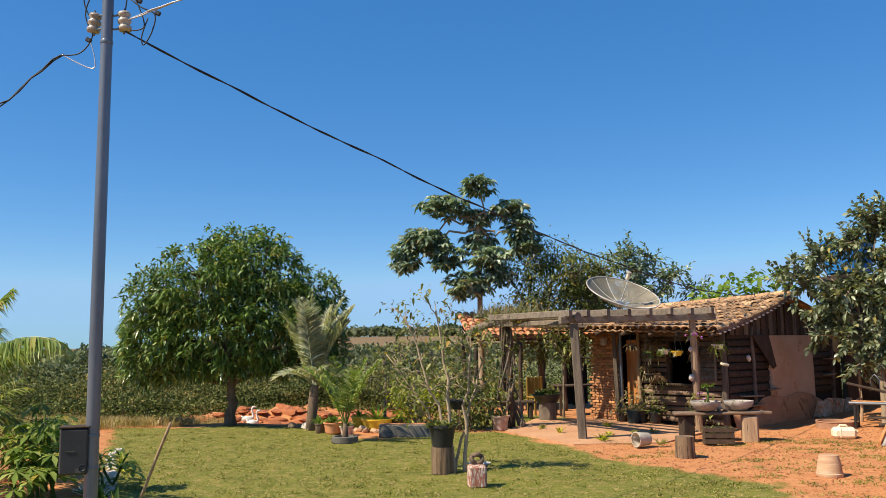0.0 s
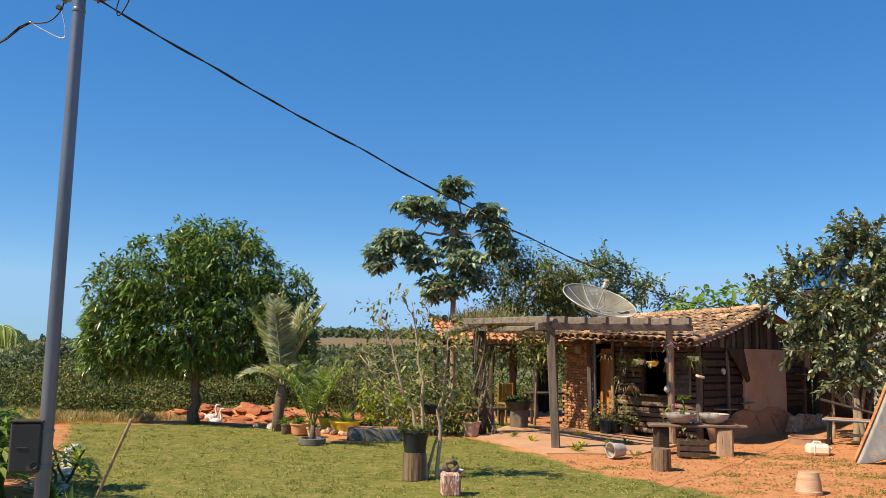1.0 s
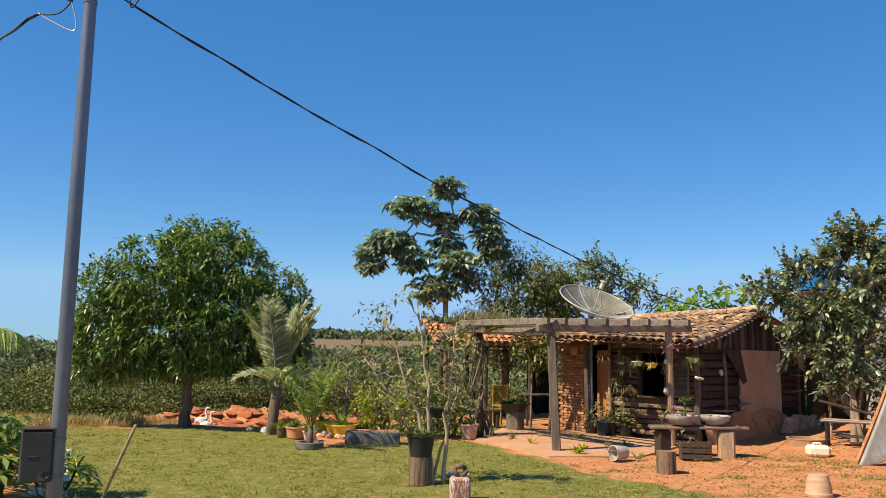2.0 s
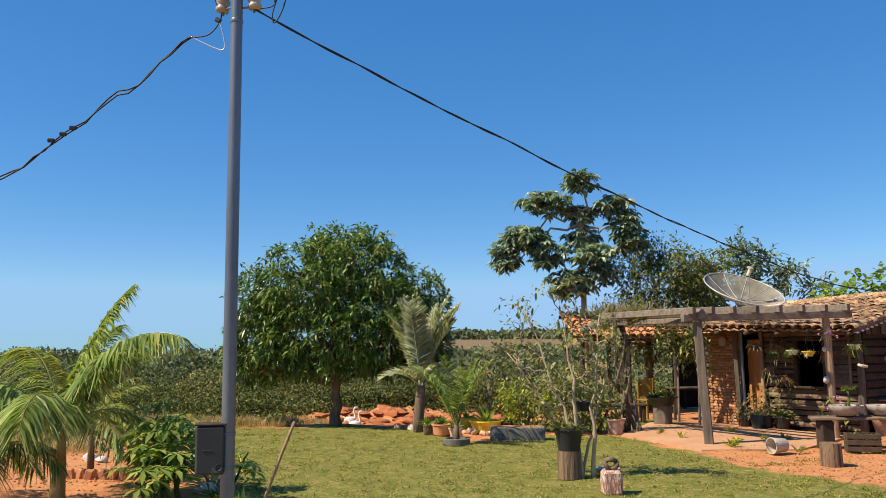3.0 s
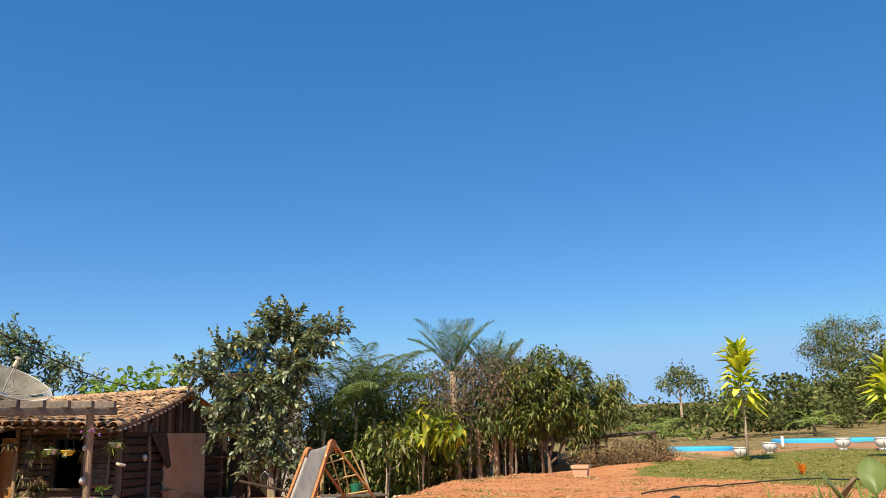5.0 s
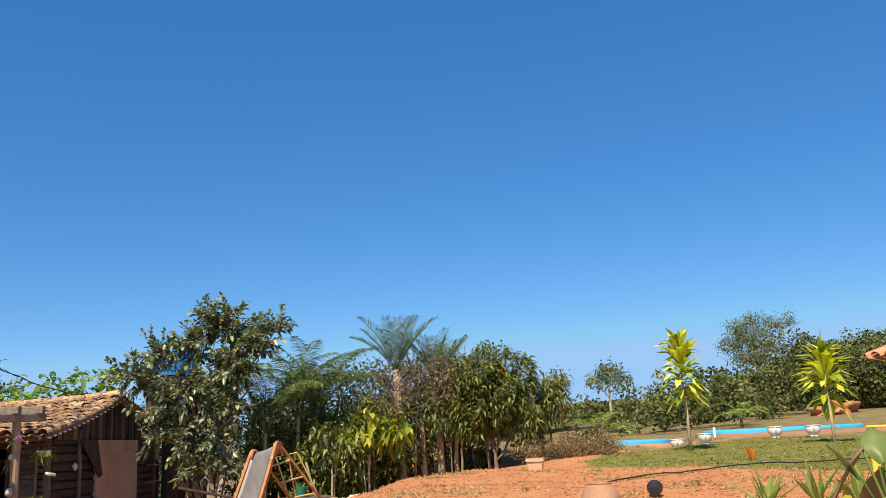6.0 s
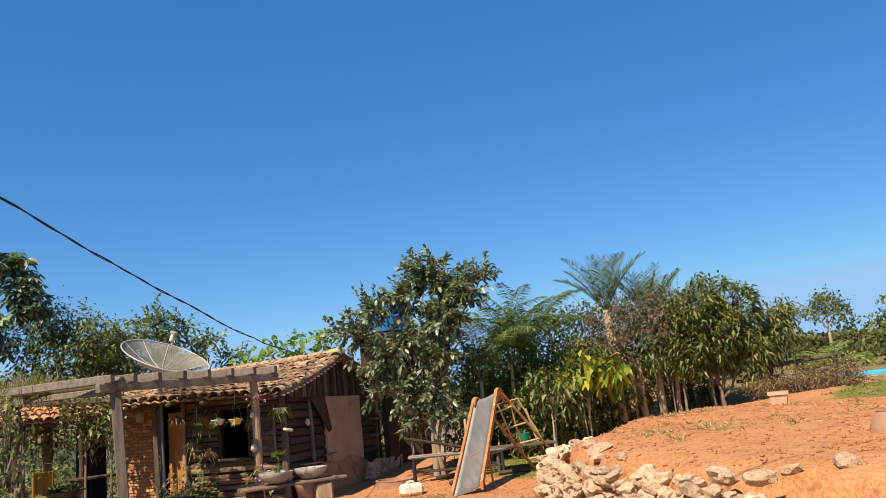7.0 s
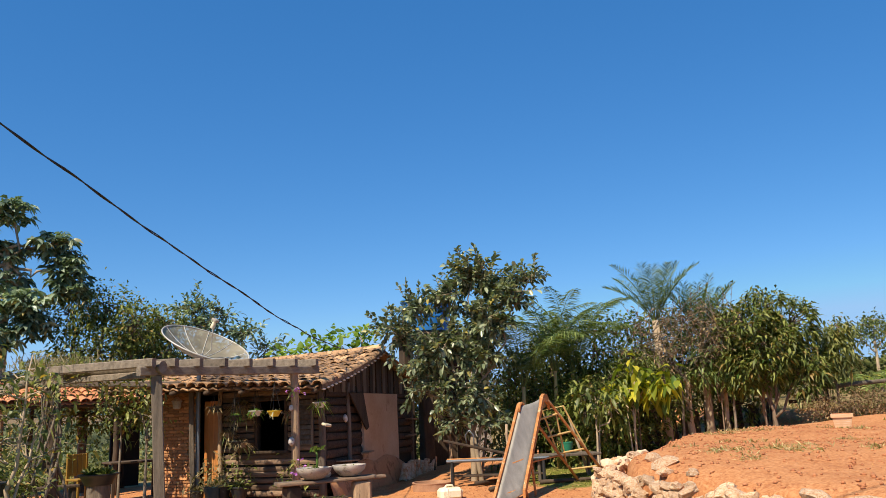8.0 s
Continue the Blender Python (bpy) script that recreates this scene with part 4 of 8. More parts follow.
    part("window_frame", win, WOOD_DARK, house, "dark wooden window frame without glass")
    # door leaf standing open, of upright planks
    door = Form()
    for i in range(3):
        door.box(0.118, 0.03, 1.78, Matrix.Translation((0.06 + i * 0.122, 0, 0)), 0.004)
    for z in (0.3, 1.45):
        door.box(0.36, 0.03, 0.09, Matrix.Translation((0.18, -0.03, z)), 0.004)
    d = part("door", door, WOOD_ORANGE, house, "orange-brown plank door standing open")
    d.matrix_local = wall_frame(2.14, -0.03, 0.06) @ Matrix.Rotation(radians(-12), 4, "Z")
    for u in (2.10, 2.60):
        p = Form().bar(local(house_at(u, -0.06, -0.05)), local(house_at(u, -0.06, 2.05)), 0.045, 0.04, 8, 0.15, int(u * 30))
        part("door_post", p, WOOD_TAN, house, smooth=True)
    # brick pier: a core of mortar and every brick
    core = Form().box(0.64, 0.24, 2.02, wall_frame(3.02, 0.02, 0), 0.01)
    part("mortar_core", core, MORTAR, house)
    variants = []
    for s in range(4):
        f = Form()
        f.box(0.205, 0.075, 0.05, None, 0.008)
        f.v = [(x + 0.006 * noise.noise((x * 20, s, z * 30)), y + 0.006 * noise.noise((x * 20, s + 9, z * 30)), z) for x, y, z in f.v]
        variants.append(f.mesh("brick", BRICK, 30))
    row = 0
    z = 0.03
    while z < 1.96:
        for c in range(4):
            u = 2.64 + c * 0.218 + (0.10 if row % 2 else 0.0)
            if u > 3.42:
                continue
            ob = new("brick", variants[(row * 3 + c) % 4])
            ob.parent = house
            ob.matrix_local = wall_frame(u, -0.085 - 0.012 * rng.random(), z) @ Matrix.Rotation(radians(rng.normal(0, 1.5)), 4, "Y") @ Matrix.Diagonal((0.7 if u > 3.36 else 1, 1, 1, 1))
        z += 0.062
        row += 1


make_walls()


def tile_mesh(name, length, r0, r1, seed, material):
    """A half-round clay tile, wider at its lower end, with thickness."""
    f = Form()
    rows_o, rows_i = [], []
    for i in range(3):
        y = length * i / 2
        r = r0 + (r1 - r0) * i / 2
        ro, ri = [], []
        for k in range(7):
            a = math.pi * k / 6
            w = 1 + 0.04 * noise.noise((k * 0.7, y * 4, seed * 5))
            ro.append((math.cos(a) * r * w, y, math.sin(a) * r * 0.78 * w))
            ri.append((math.cos(a) * (r - 0.014), y, math.sin(a) * (r - 0.014) * 0.78))
        rows_o.append(ro)
        rows_i.append(ri)
    f.sheet(rows_o)
    f.sheet([r[::-1] for r in rows_i])
    for a, b in ((rows_o[0], rows_i[0]), (rows_i[-1], rows_o[-1])):
        f.sheet([b, a])
    return f.mesh(name, material, 50)


def tile_roof(owner, inverse, point, cols, rows, cover_w, material, tiles, deck_label, seed, jitter=1.0, count_max=300, name="roof_tile"):
    """Lays cover tiles in columns; point(i, t) gives the place on the slope. The channels between are a deck of their own."""
    rng = rand(seed)
    deck = []
    for c in range(cols * 4 + 1):
        s = c / 4
        wave = -0.035 * abs(math.sin(math.pi * s)) + 0.0
        deck.append([inverse @ (point(s, t / rows) + Z * wave) for t in range(rows + 1)])
    part("tile_underlay", Form().sheet(deck, 0.03), material, owner, deck_label, smooth=True)
    made = 0
    for c in range(cols + 1):
        for k in range(rows):
            if made >= count_max:
                return
            a, b = point(c, k / rows), point(c, (k + 1) / rows)
            y = (b - a).normalized()
            nx = (point(c + 0.5, (k + 0.5) / rows) - point(c - 0.5, (k + 0.5) / rows)).normalized()
            n = nx.cross(y).normalized()
            if n.z < 0:
                n = -n
            x = y.cross(n)
            m = Matrix((x, y, n)).transposed().to_4x4()
            ob = new(name, tiles[int(rng.integers(len(tiles)))])
            ob.parent = owner
            off = a - y * 0.05 + x * rng.normal(0, 0.008) * jitter + n * (0.012 + rng.normal(0, 0.006) * jitter)
            ob.matrix_local = Matrix.Translation(inverse @ off) @ m @ Matrix.Rotation(radians(rng.normal(0, 1.8) * jitter), 4, "Z") @ Matrix.Rotation(radians(-2.5), 4, "X")
            made += 1


def make_roof():
    roof = new("roof")
    roof.parent = house
    tagged(roof, "sagging roof of old sun-bleached clay tiles")
    tiles = [tile_mesh("roof_tile", 0.47, 0.105, 0.085, s, TILE) for s in range(5)]
    step = ROOF_LEN / 22
    tile_roof(roof, INV, lambda s, t: roof_point(s * step, t), 22, 9, step, TILE, tiles, "dark channel tiles", 11)
    back = [[INV @ (back_point(c * step / 4, t / 9) + Z * (0.03 * abs(math.sin(math.pi * c / 4)))) for t in range(10)] for c in range(89)]
    part("back_slope", Form().sheet(back, 0.03), TILE, roof, smooth=True)
    for i in range(11):
        a, b = roof_point(i * 0.41, 1.0, 0.02), roof_point(i * 0.41 + 0.45, 1.0, 0.02)
        y = (b - a).normalized()
        n = Z
        m = Matrix((y.cross(n).normalized(), y, n)).transposed().to_4x4()
        ob = new("ridge_tile", tiles[i % 5])
        ob.parent = roof
        ob.matrix_local = Matrix.Translation(INV @ a) @ m
    # pole rafters, purlins and the verge board with mortar daubs
    for i in range(7):
        r = Form().bar(INV @ roof_point(0.06 + i * 0.7, -0.02, -0.10), INV @ roof_point(0.06 + i * 0.7, 1.0, -0.11), 0.042, 0.036, 7, 0.15, i)
        part("rafter", r, WOOD_DARK, roof, smooth=True)
    for t in (0.04, 0.35, 0.66):
        r = Form().bar(INV @ roof_point(-0.02, t, -0.06), INV @ roof_point(ROOF_LEN, t, -0.06), 0.035, 0.035, 7, 0.15, int(t * 10))
        part("purlin", r, WOOD_DARK, roof, smooth=True)
    board = Form()
    pts = [(INV @ roof_point(-0.06, t / 10, -0.07)) for t in range(11)]
    rows = [[p + U * -0.02, p + U * -0.02 + Z * 0.11, p + U * 0.02 + Z * 0.11, p + U * 0.02, p + U * -0.02] for p in pts]
    board.sheet(rows)
    part("verge_board", board, WOOD_LOG, roof)
    for k in range(18):
        p = INV @ roof_point(-0.075, (k + 0.5) / 18, -0.085)
        d = Form().lump(0.03, 0.062, 0.020, Matrix.Translation(p) @ Matrix.Rotation(radians(45), 4, "Z") @ Matrix.Rotation(radians(90), 4, "Z"), 0.2, k, 1)
        part("mortar_daub", d, WHITE, roof, "pale mortar daub", smooth=True)


make_roof()

# cement floor under the pergola
pad = Form()
edge = [(0.15, 16.9), (1.3, 14.55), (2.9, 14.75), (4.3, 16.9), (2.4, 19.4), (0.9, 19.6)]
pad.add([(x, y, 0.035) for x, y in edge] + [(x, y, -0.2) for x, y in edge], [(0, 1, 2, 3, 4, 5)] + [(i, i + 6, (i + 1) % 6 + 6, (i + 1) % 6) for i in range(6)])
solo("pavement", pad, SLAB, (0, 0, 0), "worn pinkish cement floor under the pergola", "floor", kind="structure")

# ---------------------------------------------------------------- pergola
pergola = thing("pergola", (1.55, 15.41, 0), "weathered grey timber pergola in front of the house", "pergola")
PG = Matrix.Translation((1.55, 15.41, 0)).inverted()


def plank_beam(a, b, w, h, seed, bow=0.0):
    """A sawn beam from a to b, a little bowed and uneven."""
    a, b = Vector(a), Vector(b)
    n = 9
    d = (b - a).normalized()
    side = Z.cross(d).normalized()
    up = d.cross(side)
    rows = []
    for i in range(n):
        s = i / (n - 1)
        p = a.lerp(b, s) + Z * (bow * math.sin(math.pi * s)) + side * 0.012 * noise.noise((seed, i * 0.6, 0))
        hw, hh = w / 2 * (1 + 0.08 * noise.noise((seed, i, 3))), h / 2 * (1 + 0.08 * noise.noise((seed, i, 7)))
        c = 0.012
        ring = [(-hw + c, -hh), (hw - c, -hh), (hw, -hh + c), (hw, hh - c), (hw - c, hh), (-hw + c, hh), (-hw, hh - c), (-hw, -hh + c)]
        rows.append([p + side * x + up * y for x, y in ring])
    f = Form().sheet([r + [r[0]] for r in rows])
    return f.add(rows[0] + rows[-1], [tuple(range(8)), tuple(reversed(range(8, 16)))])


def pergola_part(name, form, material, label="", smooth=25):
    form.v = [tuple(PG @ Vector(p)) for p in form.v]
    return part(name, form, material, pergola, label, smooth)


pergola_part("post", plank_beam((1.56, 15.41, -0.15), (1.45, 15.43, 2.14), 0.155, 0.155, 1), WOOD_GREY, "square weathered post")
pergola_part("post", Form().bar((3.93, 16.50, -0.15), (3.86, 16.42, 2.24), 0.074, 0.064, 10, 0.2, 4), WOOD_TAN, "round bare wood post")
pergola_part("post", Form().bar((0.30, 17.86, -0.15), (0.26, 17.84, 2.2), 0.085, 0.07, 10, 0.25, 6), WOOD_DARK, "round post under climbing stems", True)
pergola_part("post", plank_beam((2.72, 18.78, -0.1), (2.66, 18.80, 2.0), 0.09, 0.09, 2), WOOD_GREY)
pergola_part("front_beam", plank_beam((1.18, 15.30, 2.205), (4.34, 16.60, 2.27), 0.11, 0.13, 3), WOOD_BEAM)
# the bowed log beam to the far corner
pts = [Vector((1.52, 15.30, 2.26)), Vector((1.13, 16.0, 2.30)), Vector((0.71, 16.8, 2.32)), Vector((0.27, 17.6, 2.30)), Vector((-0.18, 18.4, 2.22)), Vector((-0.52, 19.05, 2.10))]
rows = []
for i, p in enumerate(pts):
    d = (pts[min(i + 1, 5)] - pts[max(i - 1, 0)]).normalized()
    s = Z.cross(d).normalized()
    rows.append([p + s * (math.cos(a) * 0.075) + Z * (math.sin(a) * 0.095) for a in [2 * math.pi * k / 12 for k in range(13)]])
f = Form().sheet(rows)
f.add(rows[0][:12] + rows[-1][:12], [tuple(range(12)), tuple(reversed(range(12, 24)))])
pergola_part("bowed_beam", f, WOOD_BEAM, "bowed grey log beam", 40)
pergola_part("bowed_beam", plank_beam((1.35, 15.55, 2.17), (0.05, 18.0, 2.20), 0.09, 0.10, 8), WOOD_BEAM)
J = Vector((-0.60, 0.80, 0))
for i, s in enumerate((0.0, 0.115, 0.245, 0.385, 0.53, 0.675, 0.82, 0.965)):
    a = Vector((1.30, 15.32, 2.325)).lerp(Vector((4.30, 16.56, 2.39)), s) - J * 0.13
    pergola_part("joist", plank_beam(a, a + J * (2.5 - 0.7 * s), 0.085, 0.125, 20 + i), WOOD_BEAM)
pergola_part("back_beam", plank_beam((-0.1, 18.6, 2.21), (2.6, 18.75, 2.16), 0.10, 0.10, 40), WOOD_BEAM)

# climbing stems on the far post
vine = thing("climbing_vine", (0.12, 17.80, 0), "twisted pale climbing stems with a few leaves on the pergola post", "vine")
rng = rand(31)
f = Form()
for i in range(9):
    a = rng.uniform(0, 6.28)
    pts = []
    for k in range(12):
        s = k / 11
        rr = 0.34 * (1 - s) ** 2 + 0.09 + 0.06 * math.sin(s * 7 + i)
        pts.append((rr * math.cos(a + s * 3.1) + 0.12 * s, rr * math.sin(a + s * 3.1), -0.05 + 2.35 * s))
    f.tube(pts, np.linspace(0.032, 0.012, 12), 6, 0.2, i)
part("stem", f, TWIG, vine, smooth=True)
C = np.column_stack([rng.uniform(-0.3, 1.5, 90), rng.uniform(-0.5, 0.5, 90), rng.uniform(1.75, 2.4, 90)])
C[:, 1] -= C[:, 0] * 0.9
C[60:80] = np.column_stack([rng.normal(0, 0.2, 20), rng.normal(0, 0.2, 20), rng.uniform(0.7, 1.9, 20)])
v, t = leaf_clumps(C, rng.normal(0, 1, (90, 3)), 6, rng, 0.11, 0.05, 0.12, 0.4, 0.1)
part("foliage", big_mesh("foliage", v, t, LEAF_YOUNG), LEAF_YOUNG, vine)

# dry bromeliad tuft lying on the pergola beam
tuft = thing("air_plant_tuft", (0.30, 17.75, 2.38), "dry grey tuft of bromeliad leaves on the pergola beam", "plant")
P = rng.normal(0, 1, (700, 3)) * [0.35, 0.5, 0.02]
D = rng.normal(0, 0.6, (700, 3)) + [0, 0, 1.1]
v, t = blades(P, D, rng.uniform(0.15, 0.45, 700), 0.016, 0.25, rng=rng)
part("foliage", big_mesh("foliage", v, t, LEAF_PALM_DRY), LEAF_PALM_DRY, tuft)
P = rng.normal(0, 1, (260, 3)) * [0.4, 0.5, 0.03]
v, t = blades(P, rng.normal(0, 0.8, (260, 3)) + [0, 0, 0.6], rng.uniform(0.1, 0.3, 260), 0.03, 0.3, rng=rng)
part("green_foliage", big_mesh("green_foliage", v, t, LEAF_YOUNG), LEAF_YOUNG, tuft)

# ---------------------------------------------------------------- satellite dish
dish = thing("satellite_dish", (2.80, 18.82, 0), "large grey wire-mesh satellite dish on a steel mast beside the roof", "satellite dish")
part("mast", Form().bar((0, 0, -0.1), (0, 0, 2.66), 0.045, 0.04, 12), STEEL, dish)
axis = Vector((0.24, -0.42, 0.88)).normalized()
DM = Matrix.Translation((0.02, -0.06, 2.66)) @ axis.to_track_quat("Z", "Y").to_matrix().to_4x4()
F0, RAD = 0.62, 0.84
rows = [[(r * math.cos(a), r * math.sin(a), r * r / 4 / F0) for a in [2 * math.pi * k / 48 for k in range(49)]] for r in np.linspace(0.06, RAD, 9)]
f = Form()
f.sheet([[DM @ Vector(p) for p in r] for r in rows])
skin = part("reflector", f, DISH_MESH, dish, "see-through expanded metal skin", True)
rim = Form().tube([DM @ Vector(p) for p in rows[-1]], 0.014, 6)
part("rim", rim, DISH, dish, smooth=True)
for k in range(10):
    a = 2 * math.pi * k / 10 + 0.2
    part("rib", Form().tube([DM @ Vector((r * math.cos(a), r * math.sin(a), r * r / 4 / F0 + 0.004)) for r in np.linspace(0.04, RAD, 8)], 0.008, 5), DISH, dish)
part("hub", Form().lathe([(0.07, -0.10), (0.10, -0.05), (0.10, 0.02), (0.03, 0.05)], 16, DM), STEEL, dish)
arm = [DM @ Vector(p) for p in ((0.05, 0, 0.02), (0.20, 0.02, 0.16), (0.10, 0.03, 0.42), (0.02, 0.0, 0.66))]
part("feed_arm", Form().tube(arm, 0.012, 6), DISH, dish, smooth=True)
feed = part("feed_horn", Form().lathe([(0.04, 0.60), (0.045, 0.64), (0.04, 0.66), (0.04, 0.71), (0.03, 0.74)], 12, DM), WHITE_PLASTIC, dish, "yellowed feed horn housing")
part("cap", Form().box(0.09, 0.13, 0.05, DM @ Matrix.Translation((0, 0, 0.74)), 0.01), CERAMIC, feed)

# ---------------------------------------------------------------- utility pole and lines
pole = thing("utility_pole", (-3.36, 6.51, 0), "galvanised steel service pole with dark meter box and insulators", "utility pole")
part("shaft", Form().bar((0, 0, -0.3), (0, 0, 5.35), 0.056, 0.047, 24), STEEL, pole, "galvanised steel tube")
part("shaft_joint", Form().lathe([(0.0515, 4.40), (0.0535, 4.405), (0.0535, 4.425), (0.0515, 4.43)], 24), STEEL, pole)
BM = pose(-0.125, -0.03, 0.765, 0, 0, 18)
box = part("meter_box", Form().box(0.225, 0.15, 0.375, BM, 0.02), BOX_GREY, pole, "dark grey plastic electricity meter box")
part("box_lid", Form().box(0.205, 0.02, 0.352, BM @ Matrix.Translation((0, -0.08, 0.012)), 0.008), BOX_GREY, box)
part("box_hood", Form().box(0.24, 0.17, 0.016, BM @ Matrix.Translation((0, -0.006, 0.373)), 0.006), WOOD_DARK, box, "brownish top edge of the box")
part("seal_ring", Form().tube([BM @ Vector((0.07 + 0.025 * math.cos(a), -0.092, 0.06 + 0.025 * math.sin(a))) for a in np.linspace(0, 6.283, 17)], 0.005, 5), DARK_PLASTIC, box)
part("lid_plate", Form().box(0.075, 0.006, 0.012, BM @ Matrix.Translation((-0.02, -0.091, 0.18)), 0.002), DARK_PLASTIC, box)
for z in (0.80, 1.06):
    part("strap", Form().lathe([(0.0575, z), (0.0595, z + 0.004), (0.0595, z + 0.02), (0.0575, z + 0.024)], 24), STEEL, pole)
for sx, sy, z in ((-0.165, 0.10, 4.60), (0.135, 0.04, 4.58)):
    part("bracket", Form().bar((0, 0, z + 0.07), (sx * 1.15, sy * 1.15, z + 0.10), 0.009), STEEL, pole)
    part("bracket", Form().bar((0, 0, z - 0.05), (sx * 1.15, sy * 1.15, z - 0.03), 0.009), STEEL, pole)
    ins = part("insulator", Form().lathe([(0.02, -0.085), (0.052, -0.08), (0.058, -0.05), (0.044, -0.035), (0.043, -0.02), (0.058, -0.005), (0.058, 0.015), (0.043, 0.03), (0.044, 0.045), (0.058, 0.06), (0.05, 0.085), (0.02, 0.09)], 18, Matrix.Translation((sx, sy, z + 0.03)) @ pose(0, 0, 0, 0, 8 if sx < 0 else -6, 0)), CERAMIC, pole, "cream porcelain spool insulator", True)
    part("bolt", Form().bar((sx, sy, z - 0.08), (sx, sy, z + 0.15), 0.010), STEEL, ins)
rng = rand(8)


def loop_wire(pts, r, mat, name="tail_wire"):
    """A smooth wire through a few places, in the pole's space."""
    p = [Vector(q) for q in pts]
    out = []
    for i in range(len(p) - 1):
        a, b, c, d = p[max(i - 1, 0)], p[i], p[i + 1], p[min(i + 2, len(p) - 1)]
        for k in range(6):
            t = k / 6
            out.append(0.5 * ((2 * b) + (c - a) * t + (2 * a - 5 * b + 4 * c - d) * t * t + (3 * b - a - 3 * c + d) * t**3))
    out.append(p[-1])
    return part(name, Form().tube(out, r, 6), mat, pole, smooth=True)


loop_wire([(-0.17, 0.1, 4.62), (-0.27, 0.1, 4.85), (-0.20, 0.1, 5.1), (-0.05, 0.05, 5.25)], 0.006, CABLE)
loop_wire([(-0.19, 0.1, 4.55), (-0.25, 0.1, 4.75), (-0.12, 0.08, 5.05), (-0.05, 0.05, 5.2)], 0.006, CABLE)
loop_wire([(-0.20, 0.1, 4.48), (-0.15, 0.1, 4.30), (-0.17, 0.1, 4.22), (-0.35, 0.1, 4.30), (-0.45, 0.1, 4.36)], 0.005, CABLE_BARE)
loop_wire([(-0.17, 0.1, 4.58), (-0.2, 0.1, 4.46), (-0.3, 0.1, 4.36), (-0.47, 0.1, 4.35)], 0.006, CABLE)
loop_wire([(0.13, 0.04, 4.60), (0.16, 0.02, 4.82), (0.2, 0.02, 5.0), (0.08, 0.02, 5.3)], 0.006, CABLE)
loop_wire([(0.2, 0.02, 4.80), (0.3, 0.0, 4.72), (0.42, 0.0, 4.65), (0.40, 0.0, 4.50), (0.33, 0.0, 4.38), (0.31, 0.0, 4.46), (0.36, 0.0, 4.62)], 0.006, CABLE)
loop_wire([(0.12, 0.04, 4.95), (0.25, 0.0, 4.78), (0.33, 0.0, 4.55), (0.2, 0.02, 4.52)], 0.006, CABLE)
for x, z in ((-0.19, 4.44), (0.14, 4.86), (0.25, 4.78), (0.42, 4.66), (0.24, 4.92)):
    part("wire_clamp", Form().box(0.055, 0.03, 0.04, Matrix.Translation((x, 0.04, z)) @ pose(0, 0, 0, 0, 25, 0), 0.008), DARK_PLASTIC, pole)


def line(name, a, b, sag, r, mat, label, twist=0.0055, wild=0.02, swing=0.0):
    """A hanging service cable of two strands twisted together; swing: how far the wind pushes its middle aside."""
    a, b = Vector(a), Vector(b)
    ob = thing(name, tuple(a), label, "cable")
    n = max(40, int((b - a).length * 9))
    side = Z.cross((b - a).normalized()).normalized()
    for k, sh in enumerate((0.0, math.pi)):
        pts = []
        for i in range(n + 1):
            s = i / n
            ph = s * (b - a).length * 7 + sh
            pts.append((b - a) * s + Z * (-4 * sag * s * (1 - s) + math.sin(ph) * twist + wild * noise.noise((s * 11, k * 0.25, sag)) + wild * 0.6 * noise.noise((s * 31, k * 0.4, sag))) + side * (math.cos(ph) * twist - 4 * swing * s * (1 - s)))
        part("strand", Form().tube(pts, r, 6), mat, ob, smooth=True)
    return ob


line("service_cable", (-3.22, 6.55, 4.53), (5.99, 19.27, 2.86), 0.74, 0.0062, CABLE, "black twisted cable from the pole to the house roof", swing=0.65)
line("service_cable", (-3.80, 6.62, 4.36), (-7.6, 6.6, 2.15), 0.16, 0.0068, CABLE, "black twisted cable hanging from the pole with clamps", wild=0.07)
line("service_cable", (-3.24, 6.55, 4.60), (1.6, 4.6, 5.55), 0.05, 0.006, CABLE_BARE, "pale bare supply cable rising from the pole")
for x, z in ((-4.95, 3.55), (-5.06, 3.50), (-4.86, 3.60)):
    solo("cable_clamp", Form().box(0.06, 0.03, 0.035, None, 0.008), DARK_PLASTIC, (x, 6.6, z), "black connector clamped on the cable", "connector", "connectors on the cable", 20)

# ---------------------------------------------------------------- big trees
mango_lobes = [(0, 0, 2.3, 1.9, 1.8, 1.25), (-1.35, 0.1, 2.1, 1.3, 1.4, 1.05), (1.35, 0, 2.15, 1.25, 1.4, 1.05), (-0.5, -0.6, 3.25, 1.2, 1.2, 1.0), (0.7, -0.2, 3.2, 1.15, 1.2, 1.1), (0.1, 0.3, 3.75, 0.95, 1.0, 0.8), (-1.7, -0.3, 2.9, 0.8, 0.9, 0.8), (1.9, -0.1, 2.75, 0.75, 0.8, 0.75), (-1.9, 0, 1.6, 0.7, 0.9, 0.7), (2.05, 0.1, 1.75, 0.6, 0.8, 0.7), (0.8, 0, 4.15, 0.5, 0.5, 0.4), (-0.35, 0, 4.2, 0.5, 0.5, 0.4)]
mango_lobes = [(a, b * 0.8, c, d, e * 0.78, g) for a, b, c, d, e, g in mango_lobes]
tree("mango_tree", (-6.10, 18.72, 0), (0.02, 0, 1.25), mango_lobes, 2200, 15, 0.185, 0.054, LEAF_MANGO, BARK, "dense round mango tree with dark green leaves on the lawn edge", "tree", 3, r=0.115, spread=0.06, droop=0.4, lift=0.25, shell=0.72, twigs=0.1, wide=1.0)

